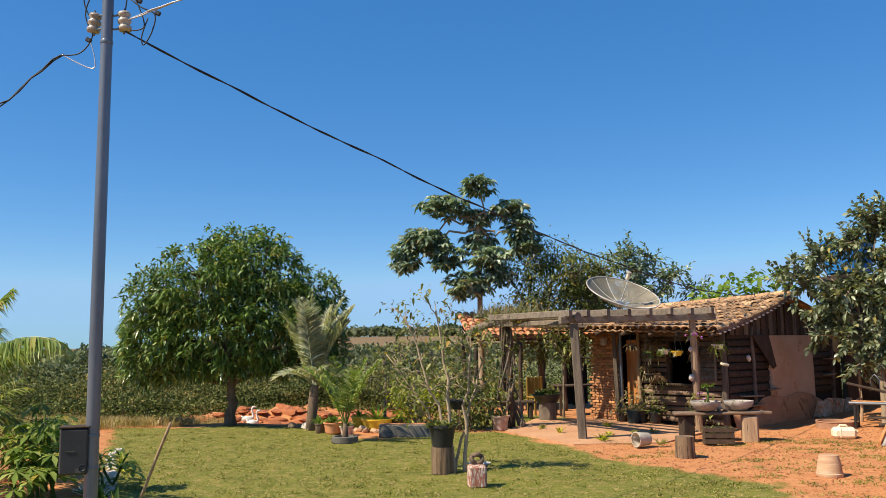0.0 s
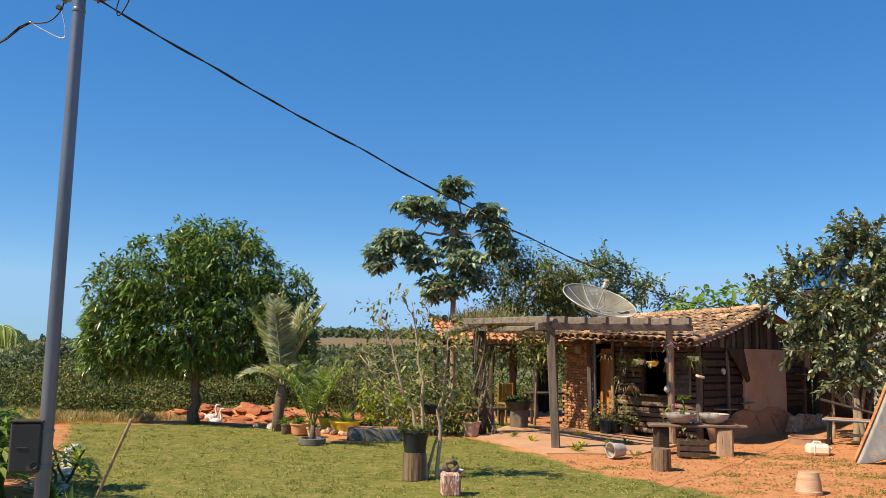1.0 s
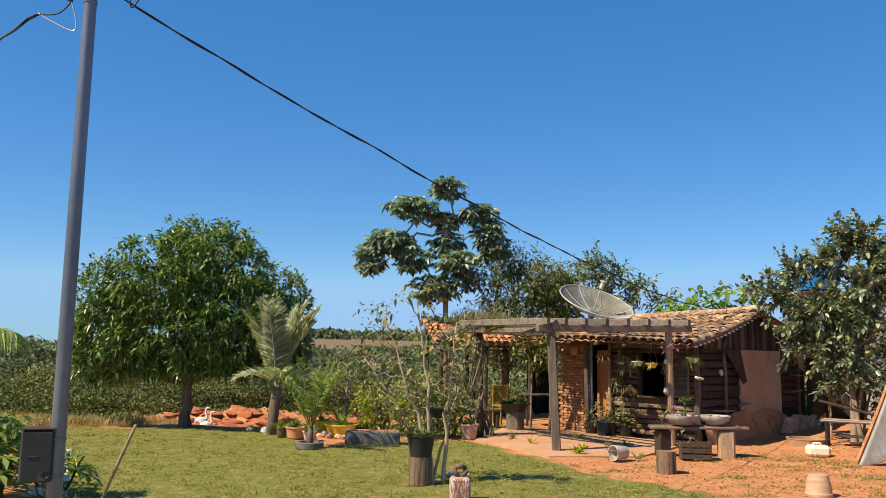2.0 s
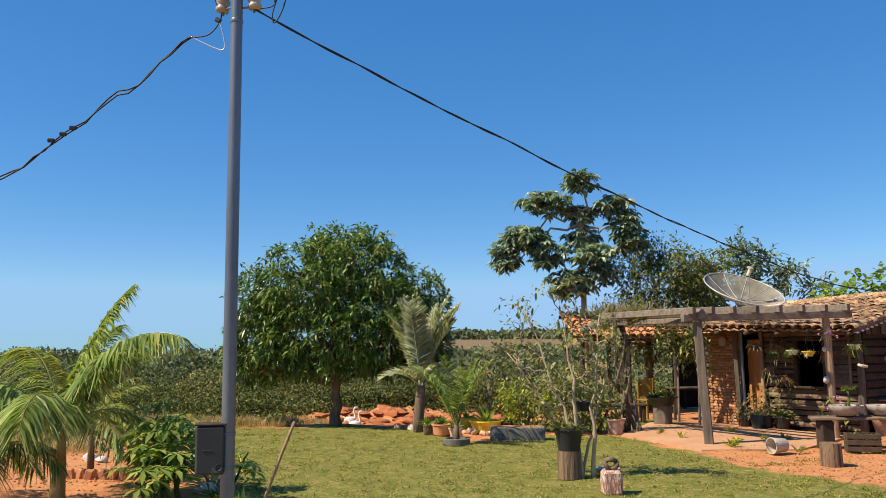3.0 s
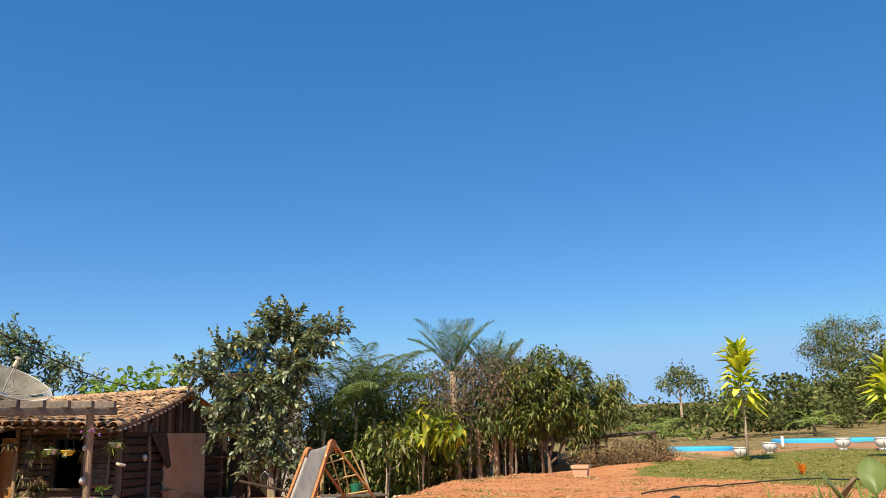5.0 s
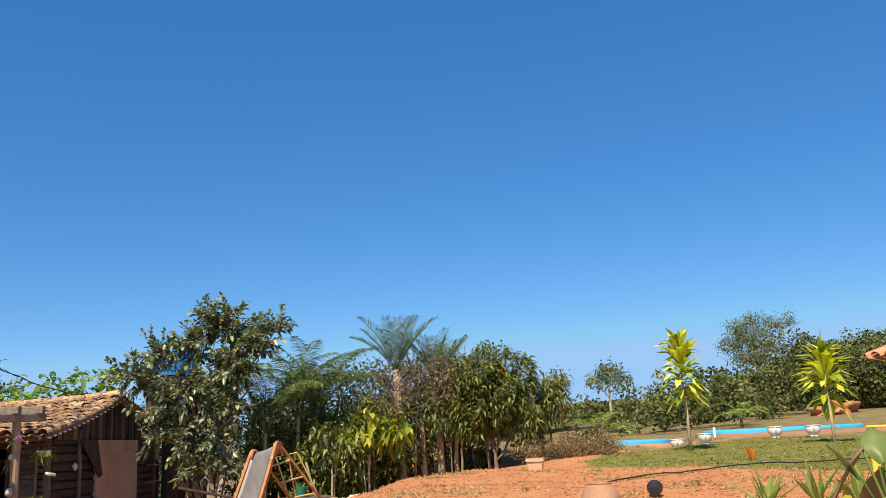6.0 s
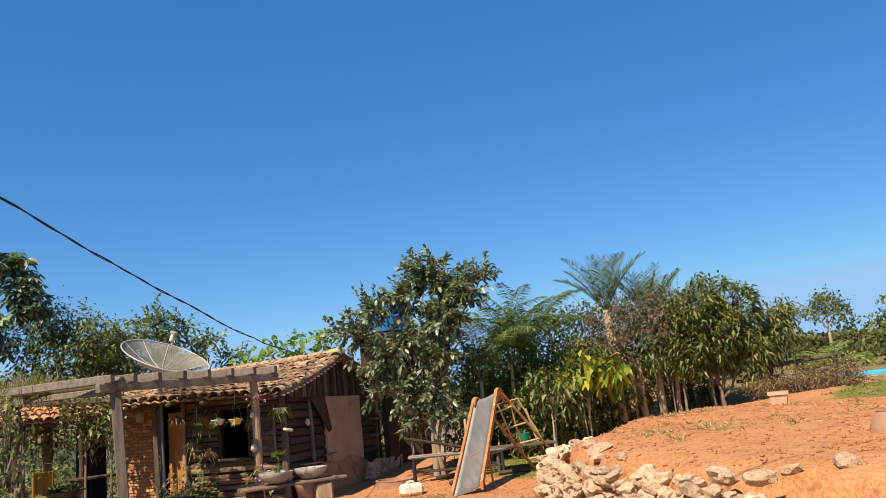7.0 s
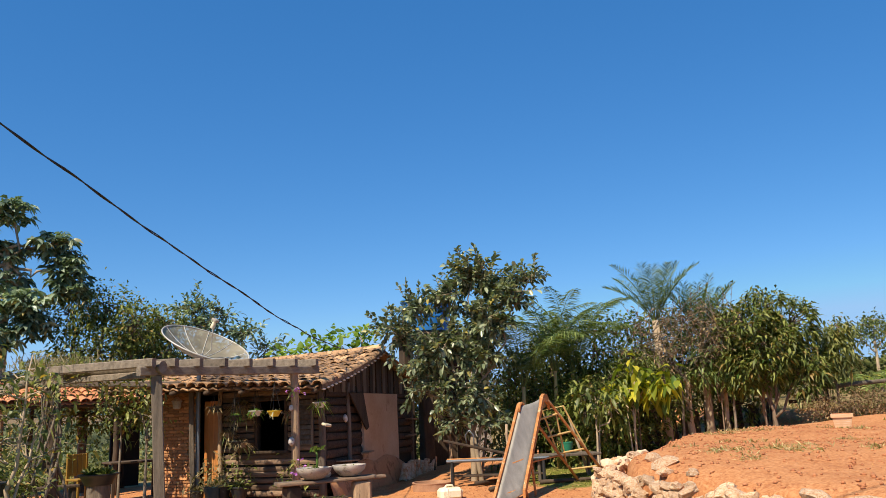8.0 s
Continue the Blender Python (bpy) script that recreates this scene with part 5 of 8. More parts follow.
tall_lobes = [(0, 0, 6.42, 0.45, 0.4, 0.26), (-1.03, 0, 5.85, 0.66, 0.5, 0.3), (0.85, 0, 5.7, 0.46, 0.45, 0.28), (-0.1, 0.2, 5.5, 0.36, 0.35, 0.3), (-1.55, 0, 4.8, 0.66, 0.5, 0.32), (-2.22, -0.1, 4.3, 0.42, 0.4, 0.4), (-0.95, -0.1, 4.3, 0.48, 0.45, 0.34), (0.0, 0.2, 4.85, 0.42, 0.4, 0.3), (0.24, -0.2, 4.25, 0.54, 0.45, 0.3), (-0.4, -0.2, 3.5, 0.56, 0.45, 0.32), (1.2, 0, 5.2, 0.4, 0.4, 0.28), (1.35, 0.1, 4.75, 0.42, 0.4, 0.32), (0.55, 0, 3.8, 0.36, 0.4, 0.3), (-1.9, 0.1, 5.0, 0.35, 0.3, 0.2)]
tree("tall_tree", (-0.40, 23.9, 0), (-0.05, 0, 5.6), [(a, b, c, d * 1.2, e * 1.2, g * 1.2) for a, b, c, d, e, g in tall_lobes], 780, 9, 0.215, 0.092, LEAF_TALL, BARK_PALE, "tall open tree with drooping clusters of leaves behind the pergola", "tree", 14, r=0.085, droop=0.5, shell=0.25, twigs=0.3, whorl=True)

tree("bush_tree", (1.3, 24.2, 0), (0, 0, 2.2), [(-0.35, 0, 4.1, 0.65, 0.6, 0.6), (0.45, 0.1, 4.35, 0.7, 0.6, 0.55), (0.2, 0, 3.3, 0.95, 0.8, 0.7), (-0.4, -0.4, 2.7, 0.9, 0.7, 0.6), (1.1, -0.2, 3.8, 0.75, 0.7, 0.6), (0.0, -0.4, 1.8, 1.1, 0.6, 0.55), (1.5, 0, 3.0, 0.8, 0.7, 0.6), (1.9, 0, 3.9, 0.5, 0.5, 0.4), (1.2, -0.3, 2.2, 0.9, 0.6, 0.5)], 1100, 10, 0.13, 0.055, LEAF_BUSH, BARK, "dense leafy tree behind the house", "tree", 15, r=0.1, spread=0.13, droop=0.4, shell=0.5)
spray_tree("bush_tree", (4.4, 25.2, 0), (-0.1, 0, 2.6), [(-0.35, 0, 4.35, 0.45, 0.5, 0.25), (0.35, 0, 4.25, 0.45, 0.5, 0.22), (-0.05, 0, 3.85, 0.6, 0.6, 0.35), (0.95, 0, 3.65, 0.45, 0.5, 0.25), (-1.1, 0, 3.8, 0.55, 0.6, 0.4), (-1.8, 0, 3.6, 0.5, 0.6, 0.4), (0, 0, 3.2, 1.0, 0.8, 0.4), (-1.4, 0, 3.0, 0.85, 0.7, 0.45), (1.6, 0, 3.3, 0.4, 0.4, 0.16), (2.1, 0, 3.1, 0.28, 0.3, 0.12)], 420, 11, 0.17, 0.075, 0.55, LEAF_TALL, BARK, "leafy tree behind the tiled roof", 16, r=0.09)
tree("vine_shrub", (7.1, 22.8, 0), (0, 0, 2.3), [(-0.7, 0, 3.15, 0.35, 0.4, 0.25), (0.1, 0, 3.3, 0.45, 0.4, 0.3), (0.75, 0, 3.45, 0.35, 0.4, 0.3), (-1.3, 0, 2.95, 0.3, 0.3, 0.2), (0, 0, 2.6, 1.0, 0.5, 0.4)], 80, 8, 0.20, 0.13, LEAF_VINE, TWIG, "bright green broad-leaved creeper above the roof ridge", "shrub", 17, r=0.04, spread=0.12, droop=0.3)

GUAVA = [(0.15, 0, 4.15, 0.6, 0.6, 0.35), (-0.35, 0, 3.75, 0.45, 0.5, 0.3), (-1.05, 0, 3.5, 0.35, 0.4, 0.25), (0.75, 0, 3.7, 0.45, 0.5, 0.35), (1.3, 0, 4.05, 0.28, 0.3, 0.2), (0.3, -0.1, 3.2, 0.6, 0.6, 0.4), (-1.35, 0, 3.0, 0.35, 0.4, 0.2), (-0.55, -0.2, 2.75, 0.65, 0.5, 0.25), (-1.55, 0, 3.2, 0.25, 0.3, 0.2), (-0.9, -0.1, 2.45, 0.4, 0.4, 0.25), (0.2, -0.1, 2.5, 0.5, 0.5, 0.35), (-0.75, -0.2, 1.95, 0.35, 0.35, 0.25), (-1.2, -0.1, 1.95, 0.2, 0.25, 0.2), (0.0, -0.2, 1.8, 0.4, 0.4, 0.3), (-0.45, -0.3, 1.3, 0.3, 0.3, 0.25), (0.35, 0, 1.2, 0.3, 0.3, 0.25)]
GUAVA = [(a * 0.87, b - a * 0.5, c, *r) for a, b, c, *r in GUAVA]
spray_tree("guava_tree", (7.8, 17.24, 0), (0, 0, 1.6), GUAVA, 560, 13, 0.15, 0.078, 0.46, LEAF_GUAVA, BARK_PALE, "open grey-green fruit tree in front of the water tank", 21, r=0.06, stems=3)

# ---------------------------------------------------------------- builders for plants and pots
def rosette(n, L, W, rng, tilt=(0.5, 1.2), droop=0.35, centre=(0, 0, 0), jitter=0.02):
    """Strap leaves from one crown; tilt: how steeply they rise, in radians."""
    az = rng.uniform(0, 2 * np.pi, n)
    el = rng.uniform(*tilt, n)
    D = np.stack([np.cos(az) * np.cos(el), np.sin(az) * np.cos(el), np.sin(el)], 1)
    P = np.array(centre) + rng.normal(0, jitter, (n, 3)) * [1, 1, 0.3]
    return blades(P, D, L * rng.uniform(0.7, 1.15, n), W * rng.uniform(0.8, 1.2, n), droop, 0.2, rng)


def strap_plant(name, place, n, L, W, leaf, label, seed, tilt=(0.5, 1.3), droop=0.35, category="plant", group=""):
    rng = rand(seed)
    v, t = rosette(n, L, W, rng, tilt, droop)
    return solo(name, big_mesh(name, v, t, leaf), leaf, place, label, category, group)


def palmate_plant(name, place, height, leaves, size, leaf, label, seed, group=""):
    """A soft-stemmed plant with hand-shaped leaves."""
    rng = rand(seed)
    ob = thing(name, place, label, "plant", group)
    f, pieces = Form(), []
    stems = 3
    tops = [np.array([rng.normal(0, 0.18), rng.normal(0, 0.18), height * rng.uniform(0.75, 1.0)]) for _ in range(stems)]
    for s, top in enumerate(tops):
        f.tube(crooked((rng.normal(0, 0.05), rng.normal(0, 0.05), -0.05), top, 6, 0.02, rng), np.linspace(0.022, 0.01, 6), 6)
    for i in range(leaves):
        top = tops[i % stems]
        a = rng.uniform(0, 6.28)
        base = top * rng.uniform(0.45, 1.0)
        c = base + np.array([math.cos(a), math.sin(a), 0]) * size * rng.uniform(0.6, 1.3) + [0, 0, size * rng.uniform(0.0, 0.6)]
        f.tube([base, (base + c) / 2 + [0, 0, 0.03], c], [0.007, 0.005, 0.004], 4)
        out = np.array([math.cos(a), math.sin(a), -0.25])
        side = np.array([-math.sin(a), math.cos(a), rng.normal(0, 0.2)])
        ang = np.radians([-130, -85, -45, 0, 45, 85, 130])
        D = out * np.cos(ang)[:, None] + side * np.sin(ang)[:, None]
        ln = size * np.array([0.5, 0.75, 0.95, 1.05, 0.95, 0.75, 0.5]) * rng.uniform(0.85, 1.15)
        pieces.append(blades(np.tile(c, (7, 1)), D, ln, size * 0.30, 0.25, 0.1, middle=0.6))
    part("stem", f, LEAF_FRESH, ob, smooth=True)
    v, t = joined(pieces)
    part("foliage", big_mesh("foliage", v, t, leaf), leaf, ob)
    return ob


def pot_form(r0, r1, h, wall=0.02, rim=0.015, seg=20, wob=0.0, seed=0):
    """An open pot: foot radius, mouth radius, height."""
    return Form().lathe([(r0 * 0.9, 0), (r0, 0.01), (r0 + (r1 - r0) * 0.6, h * 0.6), (r1, h * 0.88), (r1 + rim, h * 0.9), (r1 + rim, h), (r1 - wall, h), (r1 - wall - 0.005, h * 0.8), (r1 * 0.5, h * 0.78)], seg, None, wob, seed)


def potted(name, place, form, pot_mat, plant, leaf, label, category="potted plant", soil_z=0.1, soil_r=0.1, group=""):
    ob = thing(name, place, label, category, group)
    part("pot", form, pot_mat, ob, smooth=40)
    v, t = plant
    part("foliage", big_mesh("foliage", v, t, leaf), leaf, ob)
    return ob


def shrub(name, place, lobes, clumps, per, L, W, leaf, label, seed, group="", **kw):
    rng = rand(seed)
    ob = thing(name, place, label, "shrub", group)
    C, out = scatter(lobes, clumps, rng, kw.get("shell", 0.4))
    f = Form()
    for i in range(min(26, clumps)):
        f.tube(crooked((rng.normal(0, 0.06), rng.normal(0, 0.06), -0.05), C[i], 5, 0.04, rng), np.linspace(0.014, 0.005, 5), 5)
    part("stem", f, TWIG, ob, smooth=True)
    v, t = leaf_clumps(C, out, per, rng, L, W, kw.get("spread", 0.08), kw.get("droop", 0.35), kw.get("lift", 0.3))
    part("foliage", big_mesh("foliage", v, t, leaf), leaf, ob)
    return ob


def stump_form(r, h, seed):
    f = Form()
    rows = []
    for i in range(6):
        z = h * i / 5
        rows.append([(r * (1 + 0.05 * math.sin(k * 1.7 + seed) * (1.2 - i / 5) + 0.06 * noise.noise((k * 0.8, z * 3, seed))) * math.cos(2 * math.pi * k / 18), r * (1 + 0.05 * math.sin(k * 1.7 + seed) * (1.2 - i / 5) + 0.06 * noise.noise((k * 0.8, z * 3, seed))) * math.sin(2 * math.pi * k / 18), z + 0.012 * noise.noise((k, 1, seed)) * (i == 5)) for k in range(18)])
    f.sheet([r_ + [r_[0]] for r_ in rows])
    f.add(rows[-1], [tuple(range(18))])
    return f


def rocks(name, spots, mats, owner, seed, count=8):
    """Stones as parts, from a few shared shapes. spots: x, y, z, size."""
    shapes = [Form().lump(1, 0.8, 0.65, None, 0.28, seed + i, 2).mesh(name, mats[i % len(mats)], 25) for i in range(count)]
    rng = rand(seed)
    for x, y, z, s in spots:
        ob = new(name, shapes[int(rng.integers(count))])
        ob.parent = owner
        ob.matrix_local = Matrix.Translation((x, y, z)) @ Euler(rng.uniform(-0.5, 0.5, 3) * [1, 1, 6]).to_matrix().to_4x4() @ Matrix.Diagonal((s, s * rng.uniform(0.75, 1.1), s * rng.uniform(0.7, 1.0), 1))


def gz(x, y, d=0.0):
    return (x, y, ground_z(x, y) + d)


# ---------------------------------------------------------------- veranda behind the pergola
veranda = thing("veranda", (-0.55, 21.95, 0), "open veranda with orange clay tile roof on dark posts", "veranda")
VI = Matrix.Translation((-0.55, 21.95, 0)).inverted()
VA, VB = Vector((0.985, 0.17, 0)), Vector((-0.17, 0.985, 0))


def veranda_point(s, t):
    return Vector((-0.62, 21.85, 1.98)) + VA * s + VB * (2.6 * t) + Z * (0.72 * t)


v_roof = new("roof")
v_roof.parent = veranda
v_tiles = [tile_mesh("roof_tile", 0.46, 0.105, 0.085, 40 + s, TILE_RED) for s in range(4)]
tile_roof(v_roof, VI, lambda s, t: veranda_point(s * 0.2, t), 18, 7, 0.2, TILE_RED, v_tiles, "", 44, 0.6)
for s in (0.12, 1.3, 2.5, 3.4):
    for t, mat in ((0.03, WOOD_DARK), (0.95, WOOD_DARK)):
        p = veranda_point(s, t)
        part("post", Form().bar(VI @ Vector((p.x, p.y, -0.15)), VI @ (p - Z * 0.06), 0.065, 0.055, 9, 0.2, int(s * 10)), mat, veranda, smooth=True)
for t in (0.03, 0.95):
    part("beam", Form().bar(VI @ (veranda_point(-0.1, t) - Z * 0.09), VI @ (veranda_point(3.7, t) - Z * 0.09), 0.055, 0.05, 8, 0.12, 3), WOOD_DARK, veranda, smooth=True)
vw = Form()
for s, w in ((3.45, 0.7),):
    p = veranda_point(s, 0.95)
    vw.box(w, 0.10, 2.3, Matrix.Translation(VI @ Vector((p.x, p.y, 0))) @ Matrix.Rotation(radians(9.8), 4, "Z"), 0.01)
# Near-black too: the veranda's deep shade is in the wall's colour.
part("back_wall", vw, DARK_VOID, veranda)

# furniture in the veranda
chair = thing("wooden_chair", gz(1.05, 21.0), "ochre-painted wooden chair on the veranda", "chair", rz=25)
for x in (-0.2, 0.2):
    for y in (-0.2, 0.2):
        part("leg", Form().box(0.045, 0.045, 0.95 if y > 0 else 0.43, Matrix.Translation((x, y, 0)), 0.006), OCHRE, chair)
part("seat", Form().box(0.46, 0.46, 0.04, Matrix.Translation((0, 0, 0.43)), 0.008), OCHRE, chair)
for k in range(4):
    part("back_slat", Form().box(0.09, 0.02, 0.42, Matrix.Translation((-0.15 + 0.1 * k, 0.2, 0.52)), 0.005), OCHRE, chair)
table = thing("wooden_table", gz(2.0, 20.9), "dark wooden table standing under the veranda roof", "table", rz=10)
part("tabletop", Form().box(1.1, 0.6, 0.04, Matrix.Translation((0, 0, 0.72)), 0.008), WOOD_DARK, table)
for x in (-0.48, 0.48):
    for y in (-0.24, 0.24):
        part("leg", Form().box(0.06, 0.06, 0.72, Matrix.Translation((x, y, 0)), 0.006), WOOD_DARK, table)
bench2 = thing("low_bench", gz(0.3, 19.9), "low dark wooden bench beside the pergola", "bench", rz=8)
part("seat", Form().box(1.2, 0.3, 0.05, Matrix.Translation((0, 0, 0.36)), 0.01), WOOD_DARK, bench2)
for x in (-0.5, 0.5):
    part("leg", Form().box(0.08, 0.26, 0.36, Matrix.Translation((x, 0, 0)), 0.01), WOOD_DARK, bench2)
log_seat = thing("stump_table", gz(1.16, 19.3), "sawn stump carrying a wide black pot of succulents", "stump")
part("stump", stump_form(0.20, 0.42, 3), WOOD_GREY, log_seat, smooth=40)
rng = rand(71)
potted("potted_plant", gz(1.16, 19.3, 0.42), pot_form(0.24, 0.34, 0.20), DARK_PLASTIC, joined([rosette(40, 0.22, 0.05, rng, (0.4, 1.3), 0.2, (x, y, 0.17)) for x, y in ((0, 0), (0.15, 0.1), (-0.15, -0.1), (0.1, -0.15), (-0.12, 0.14))]), LEAF_BUSH, "wide black pot of succulents on a stump")

# slender stems beside the veranda
for i, (x, y, h) in enumerate(((1.9, 19.0, 2.0), (1.6, 20.1, 2.1))):
    tree("sapling", gz(x, y), (0.03, 0, h * 0.75), [(0, 0, h, 0.32, 0.3, 0.3), (0.15, 0.1, h * 0.7, 0.3, 0.3, 0.25), (-0.2, 0, h * 0.85, 0.25, 0.25, 0.2)], 40, 7, 0.12, 0.055, LEAF_BUSH, TWIG, "slender sapling beside the pergola", "tree", 90 + i, r=0.025, group="saplings by the pergola")

# hanging pots under the pergola and roof
HANG = [(3.53, 17.55, 1.52, WHITE, LEAF_FRESH), (3.62, 16.75, 1.50, YELLOW, LEAF_PALM_GREY), (3.26, 17.9, 1.0, DARK_PLASTIC, LEAF_PALM_DRY), (2.95, 18.1, 1.62, DARK_PLASTIC, LEAF_PALM_DRY), (4.42, 16.72, 1.62, WHITE, LEAF_VINE), (3.2, 17.7, 1.45, DARK_PLASTIC, LEAF_FRESH)]
for i, (x, y, z, pm, lm) in enumerate(HANG):
    rng = rand(120 + i)
    what = {0: "small white hanging pot with trailing leaves under the eave", 1: "yellow hanging basket under the pergola", 4: "hanging fern with pale yellow-green leaves"}.get(i, "dark hanging pot with dry trailing leaves")
    ob = thing("hanging_pot", (x, y, z), what, "hanging pot", "hanging pots under the eave")
    part("pot", pot_form(0.07, 0.12, 0.10, 0.01, 0.008, 16), pm, ob, smooth=40)
    w = Form()
    for k in range(3):
        a = 2.1 * k
        w.bar((0.11 * math.cos(a), 0.11 * math.sin(a), 0.09), (0, 0, 0.55), 0.004, seg=5)
    w.bar((0, 0, 0.55), (0, 0, max(0.6, 2.1 - z)), 0.004, seg=5)
    part("hanger", w, CABLE, ob)
    v, t = rosette(60 if i != 1 else 25, 0.14 if i != 4 else 0.27, 0.022 if i != 0 else 0.06, rng, (-0.5, 1.2), 0.7, (0, 0, 0.09), 0.04)
    part("foliage", big_mesh("foliage", v, t, lm), lm, ob)

# louvred shutter folded back beside the window
shutter = thing("louvred_shutter", tuple(house_at(0.42, -0.02, 0.95)), "weathered wooden louvred shutter folded against the log wall", "shutter", rz=HOUSE_TURN)
for x in (-0.19, 0.19):
    part("stile", Form().box(0.05, 0.035, 0.85, Matrix.Translation((x, 0, 0)), 0.005), WOOD_GREY, shutter)
for k in range(9):
    part("slat", Form().box(0.34, 0.012, 0.085, pose(0, 0.012, 0.03 + 0.09 * k, 28, 0, 0), 0.003), WOOD_GREY, shutter)
# dry ferns and creepers hung on the wall
for i, (u, v0, z, n, L, lf) in enumerate(((1.62, -0.16, 1.72, 90, 0.42, LEAF_PALM_DRY), (1.85, -0.2, 1.25, 50, 0.26, LEAF_PALM_DRY), (1.55, -0.18, 1.05, 50, 0.26, LEAF_BROWN), (0.62, -0.2, 1.55, 40, 0.22, LEAF_PALM_DRY))):
    rng = rand(640 + i)
    ob = thing("wall_fern", tuple(house_at(u, v0, z)), "straggling fern in a bark basket hung on the log wall", "hanging plant", "ferns on the front wall")
    part("basket", Form().lathe([(0.03, -0.10), (0.07, -0.07), (0.09, 0.0), (0.085, 0.01), (0.03, 0.0)], 12, None, 0.15, i), BARK, ob, smooth=40)
    part("hook", Form().bar((0, 0, 0.0), (0.0, 0.0, 0.28), 0.004, seg=5), CABLE, ob)
    v, t = rosette(n, L, 0.022, rng, (-0.7, 1.1), 0.75, (0, 0, 0.0), 0.05)
    part("foliage", big_mesh("foliage", v, t, lf), lf, ob)
pail = thing("teal_pail", tuple(house_at(1.95, -0.55, 0.03)), "dark teal plastic pail of cuttings by the door", "bucket")
part("shell", Form().lathe([(0.11, 0), (0.115, 0.01), (0.15, 0.27), (0.16, 0.275), (0.16, 0.29), (0.14, 0.29), (0.12, 0.2), (0.03, 0.2)], 22), surface("dark teal plastic", (0.01, 0.035, 0.045), (0.025, 0.075, 0.09), 0.4, 3, 40, (1, 1, 1), 0.05), pail, smooth=40)
v, t = rosette(36, 0.42, 0.03, rand(655), (0.6, 1.4), 0.3, (0, 0, 0.2), 0.05)
part("foliage", big_mesh("foliage", v, t, LEAF_PALM_DRY), LEAF_PALM_DRY, pail)

# orchids and a shell tied to the bare post
for i, (dx, dy, z, kind) in enumerate(((-0.07, -0.09, 1.92, "orchid"), (-0.05, -0.10, 0.72, "orchid"))):
    rng = rand(140 + i)
    ob = thing("orchid", (3.89 + dx, 16.45 + dy, z), "orchid with purple flowers tied to the wooden post", "flower", "orchids on the post")
    v, t = rosette(14, 0.2, 0.035, rng, (-0.6, 1.2), 0.5)
    part("foliage", big_mesh("foliage", v, t, LEAF_YOUNG), LEAF_YOUNG, ob)
    C = rng.normal(0, 1, (9, 3)) * [0.07, 0.05, 0.06] + [0.06, -0.03, -0.02 - 0.06 * i]
    v, t = leaf_clumps(C, unit(rng.normal(0, 1, (9, 3))), 5, rng, 0.05, 0.04, 0.01, 0.1, 0)
    part("blossom", big_mesh("blossom", v, t, PURPLE), PURPLE, ob, "purple petals")
for z, s in ((1.08, 0.7), (1.63, 0.5)):
    solo("stone_ornament", Form().lump(0.085 * s, 0.05 * s, 0.10 * s, None, 0.18, 3, 2), ROCK_WHITE, (3.80, 16.40, z), "pale heart-shaped stone tied to the post", "ornament", "stones on the post", smooth=True)
solo("bird_feeder", Form().box(0.15, 0.12, 0.05, pose(0, 0, 0, 12, 8, 20), 0.015), WHITE_PLASTIC, (4.50, 16.62, 1.30), "small white tray hung on the corner post", "tray")
solo("wall_ornament", Form().lump(0.05, 0.035, 0.065, None, 0.35, 7, 2), ROCK_WHITE, tuple(house_at(-0.10, 0.75, 1.42)), "pale ornament hung on the log wall", "ornament", smooth=True)
lamp = thing("wall_lantern", tuple(house_at(2.95, -0.20, 1.72)), "small lantern with a clay-coloured shade under the eave", "lamp")
part("shade", Form().lathe([(0.11, 0.14), (0.09, 0.17), (0.03, 0.22)], 8), TERRACOTTA, lamp)
part("glass", Form().lathe([(0.05, 0), (0.075, 0.02), (0.085, 0.14), (0.02, 0.145)], 8), BOWL_STONE, lamp)
part("bracket", Form().bar((0, 0, 0.22), (0, 0, 0.36), 0.012), RUST, lamp)

# plank bench on stumps with cement bowls
bench = thing("plank_bench", (3.95, 15.0, 0), "rough plank bench on stump legs carrying two cement bowls", "bench")
part("stump_leg", Form().box(0.24, 0.2, 0.50, pose(-0.58, 0.1, -0.03, 0, 0, 15), 0.03), WOOD_DARK, bench, smooth=40)
part("stump_leg", Form().box(0.28, 0.22, 0.50, pose(0.50, 0.0, -0.03, 0, 0, -10), 0.03), WOOD_TAN, bench, smooth=40)
part("plank", plank_beam((-0.80, 0.06, 0.495), (0.86, -0.06, 0.52), 0.20, 0.045, 51), WOOD_LOG, bench)
part("plank", plank_beam((-0.78, 0.27, 0.50), (0.78, 0.17, 0.52), 0.18, 0.045, 52), WOOD_GREY, bench)
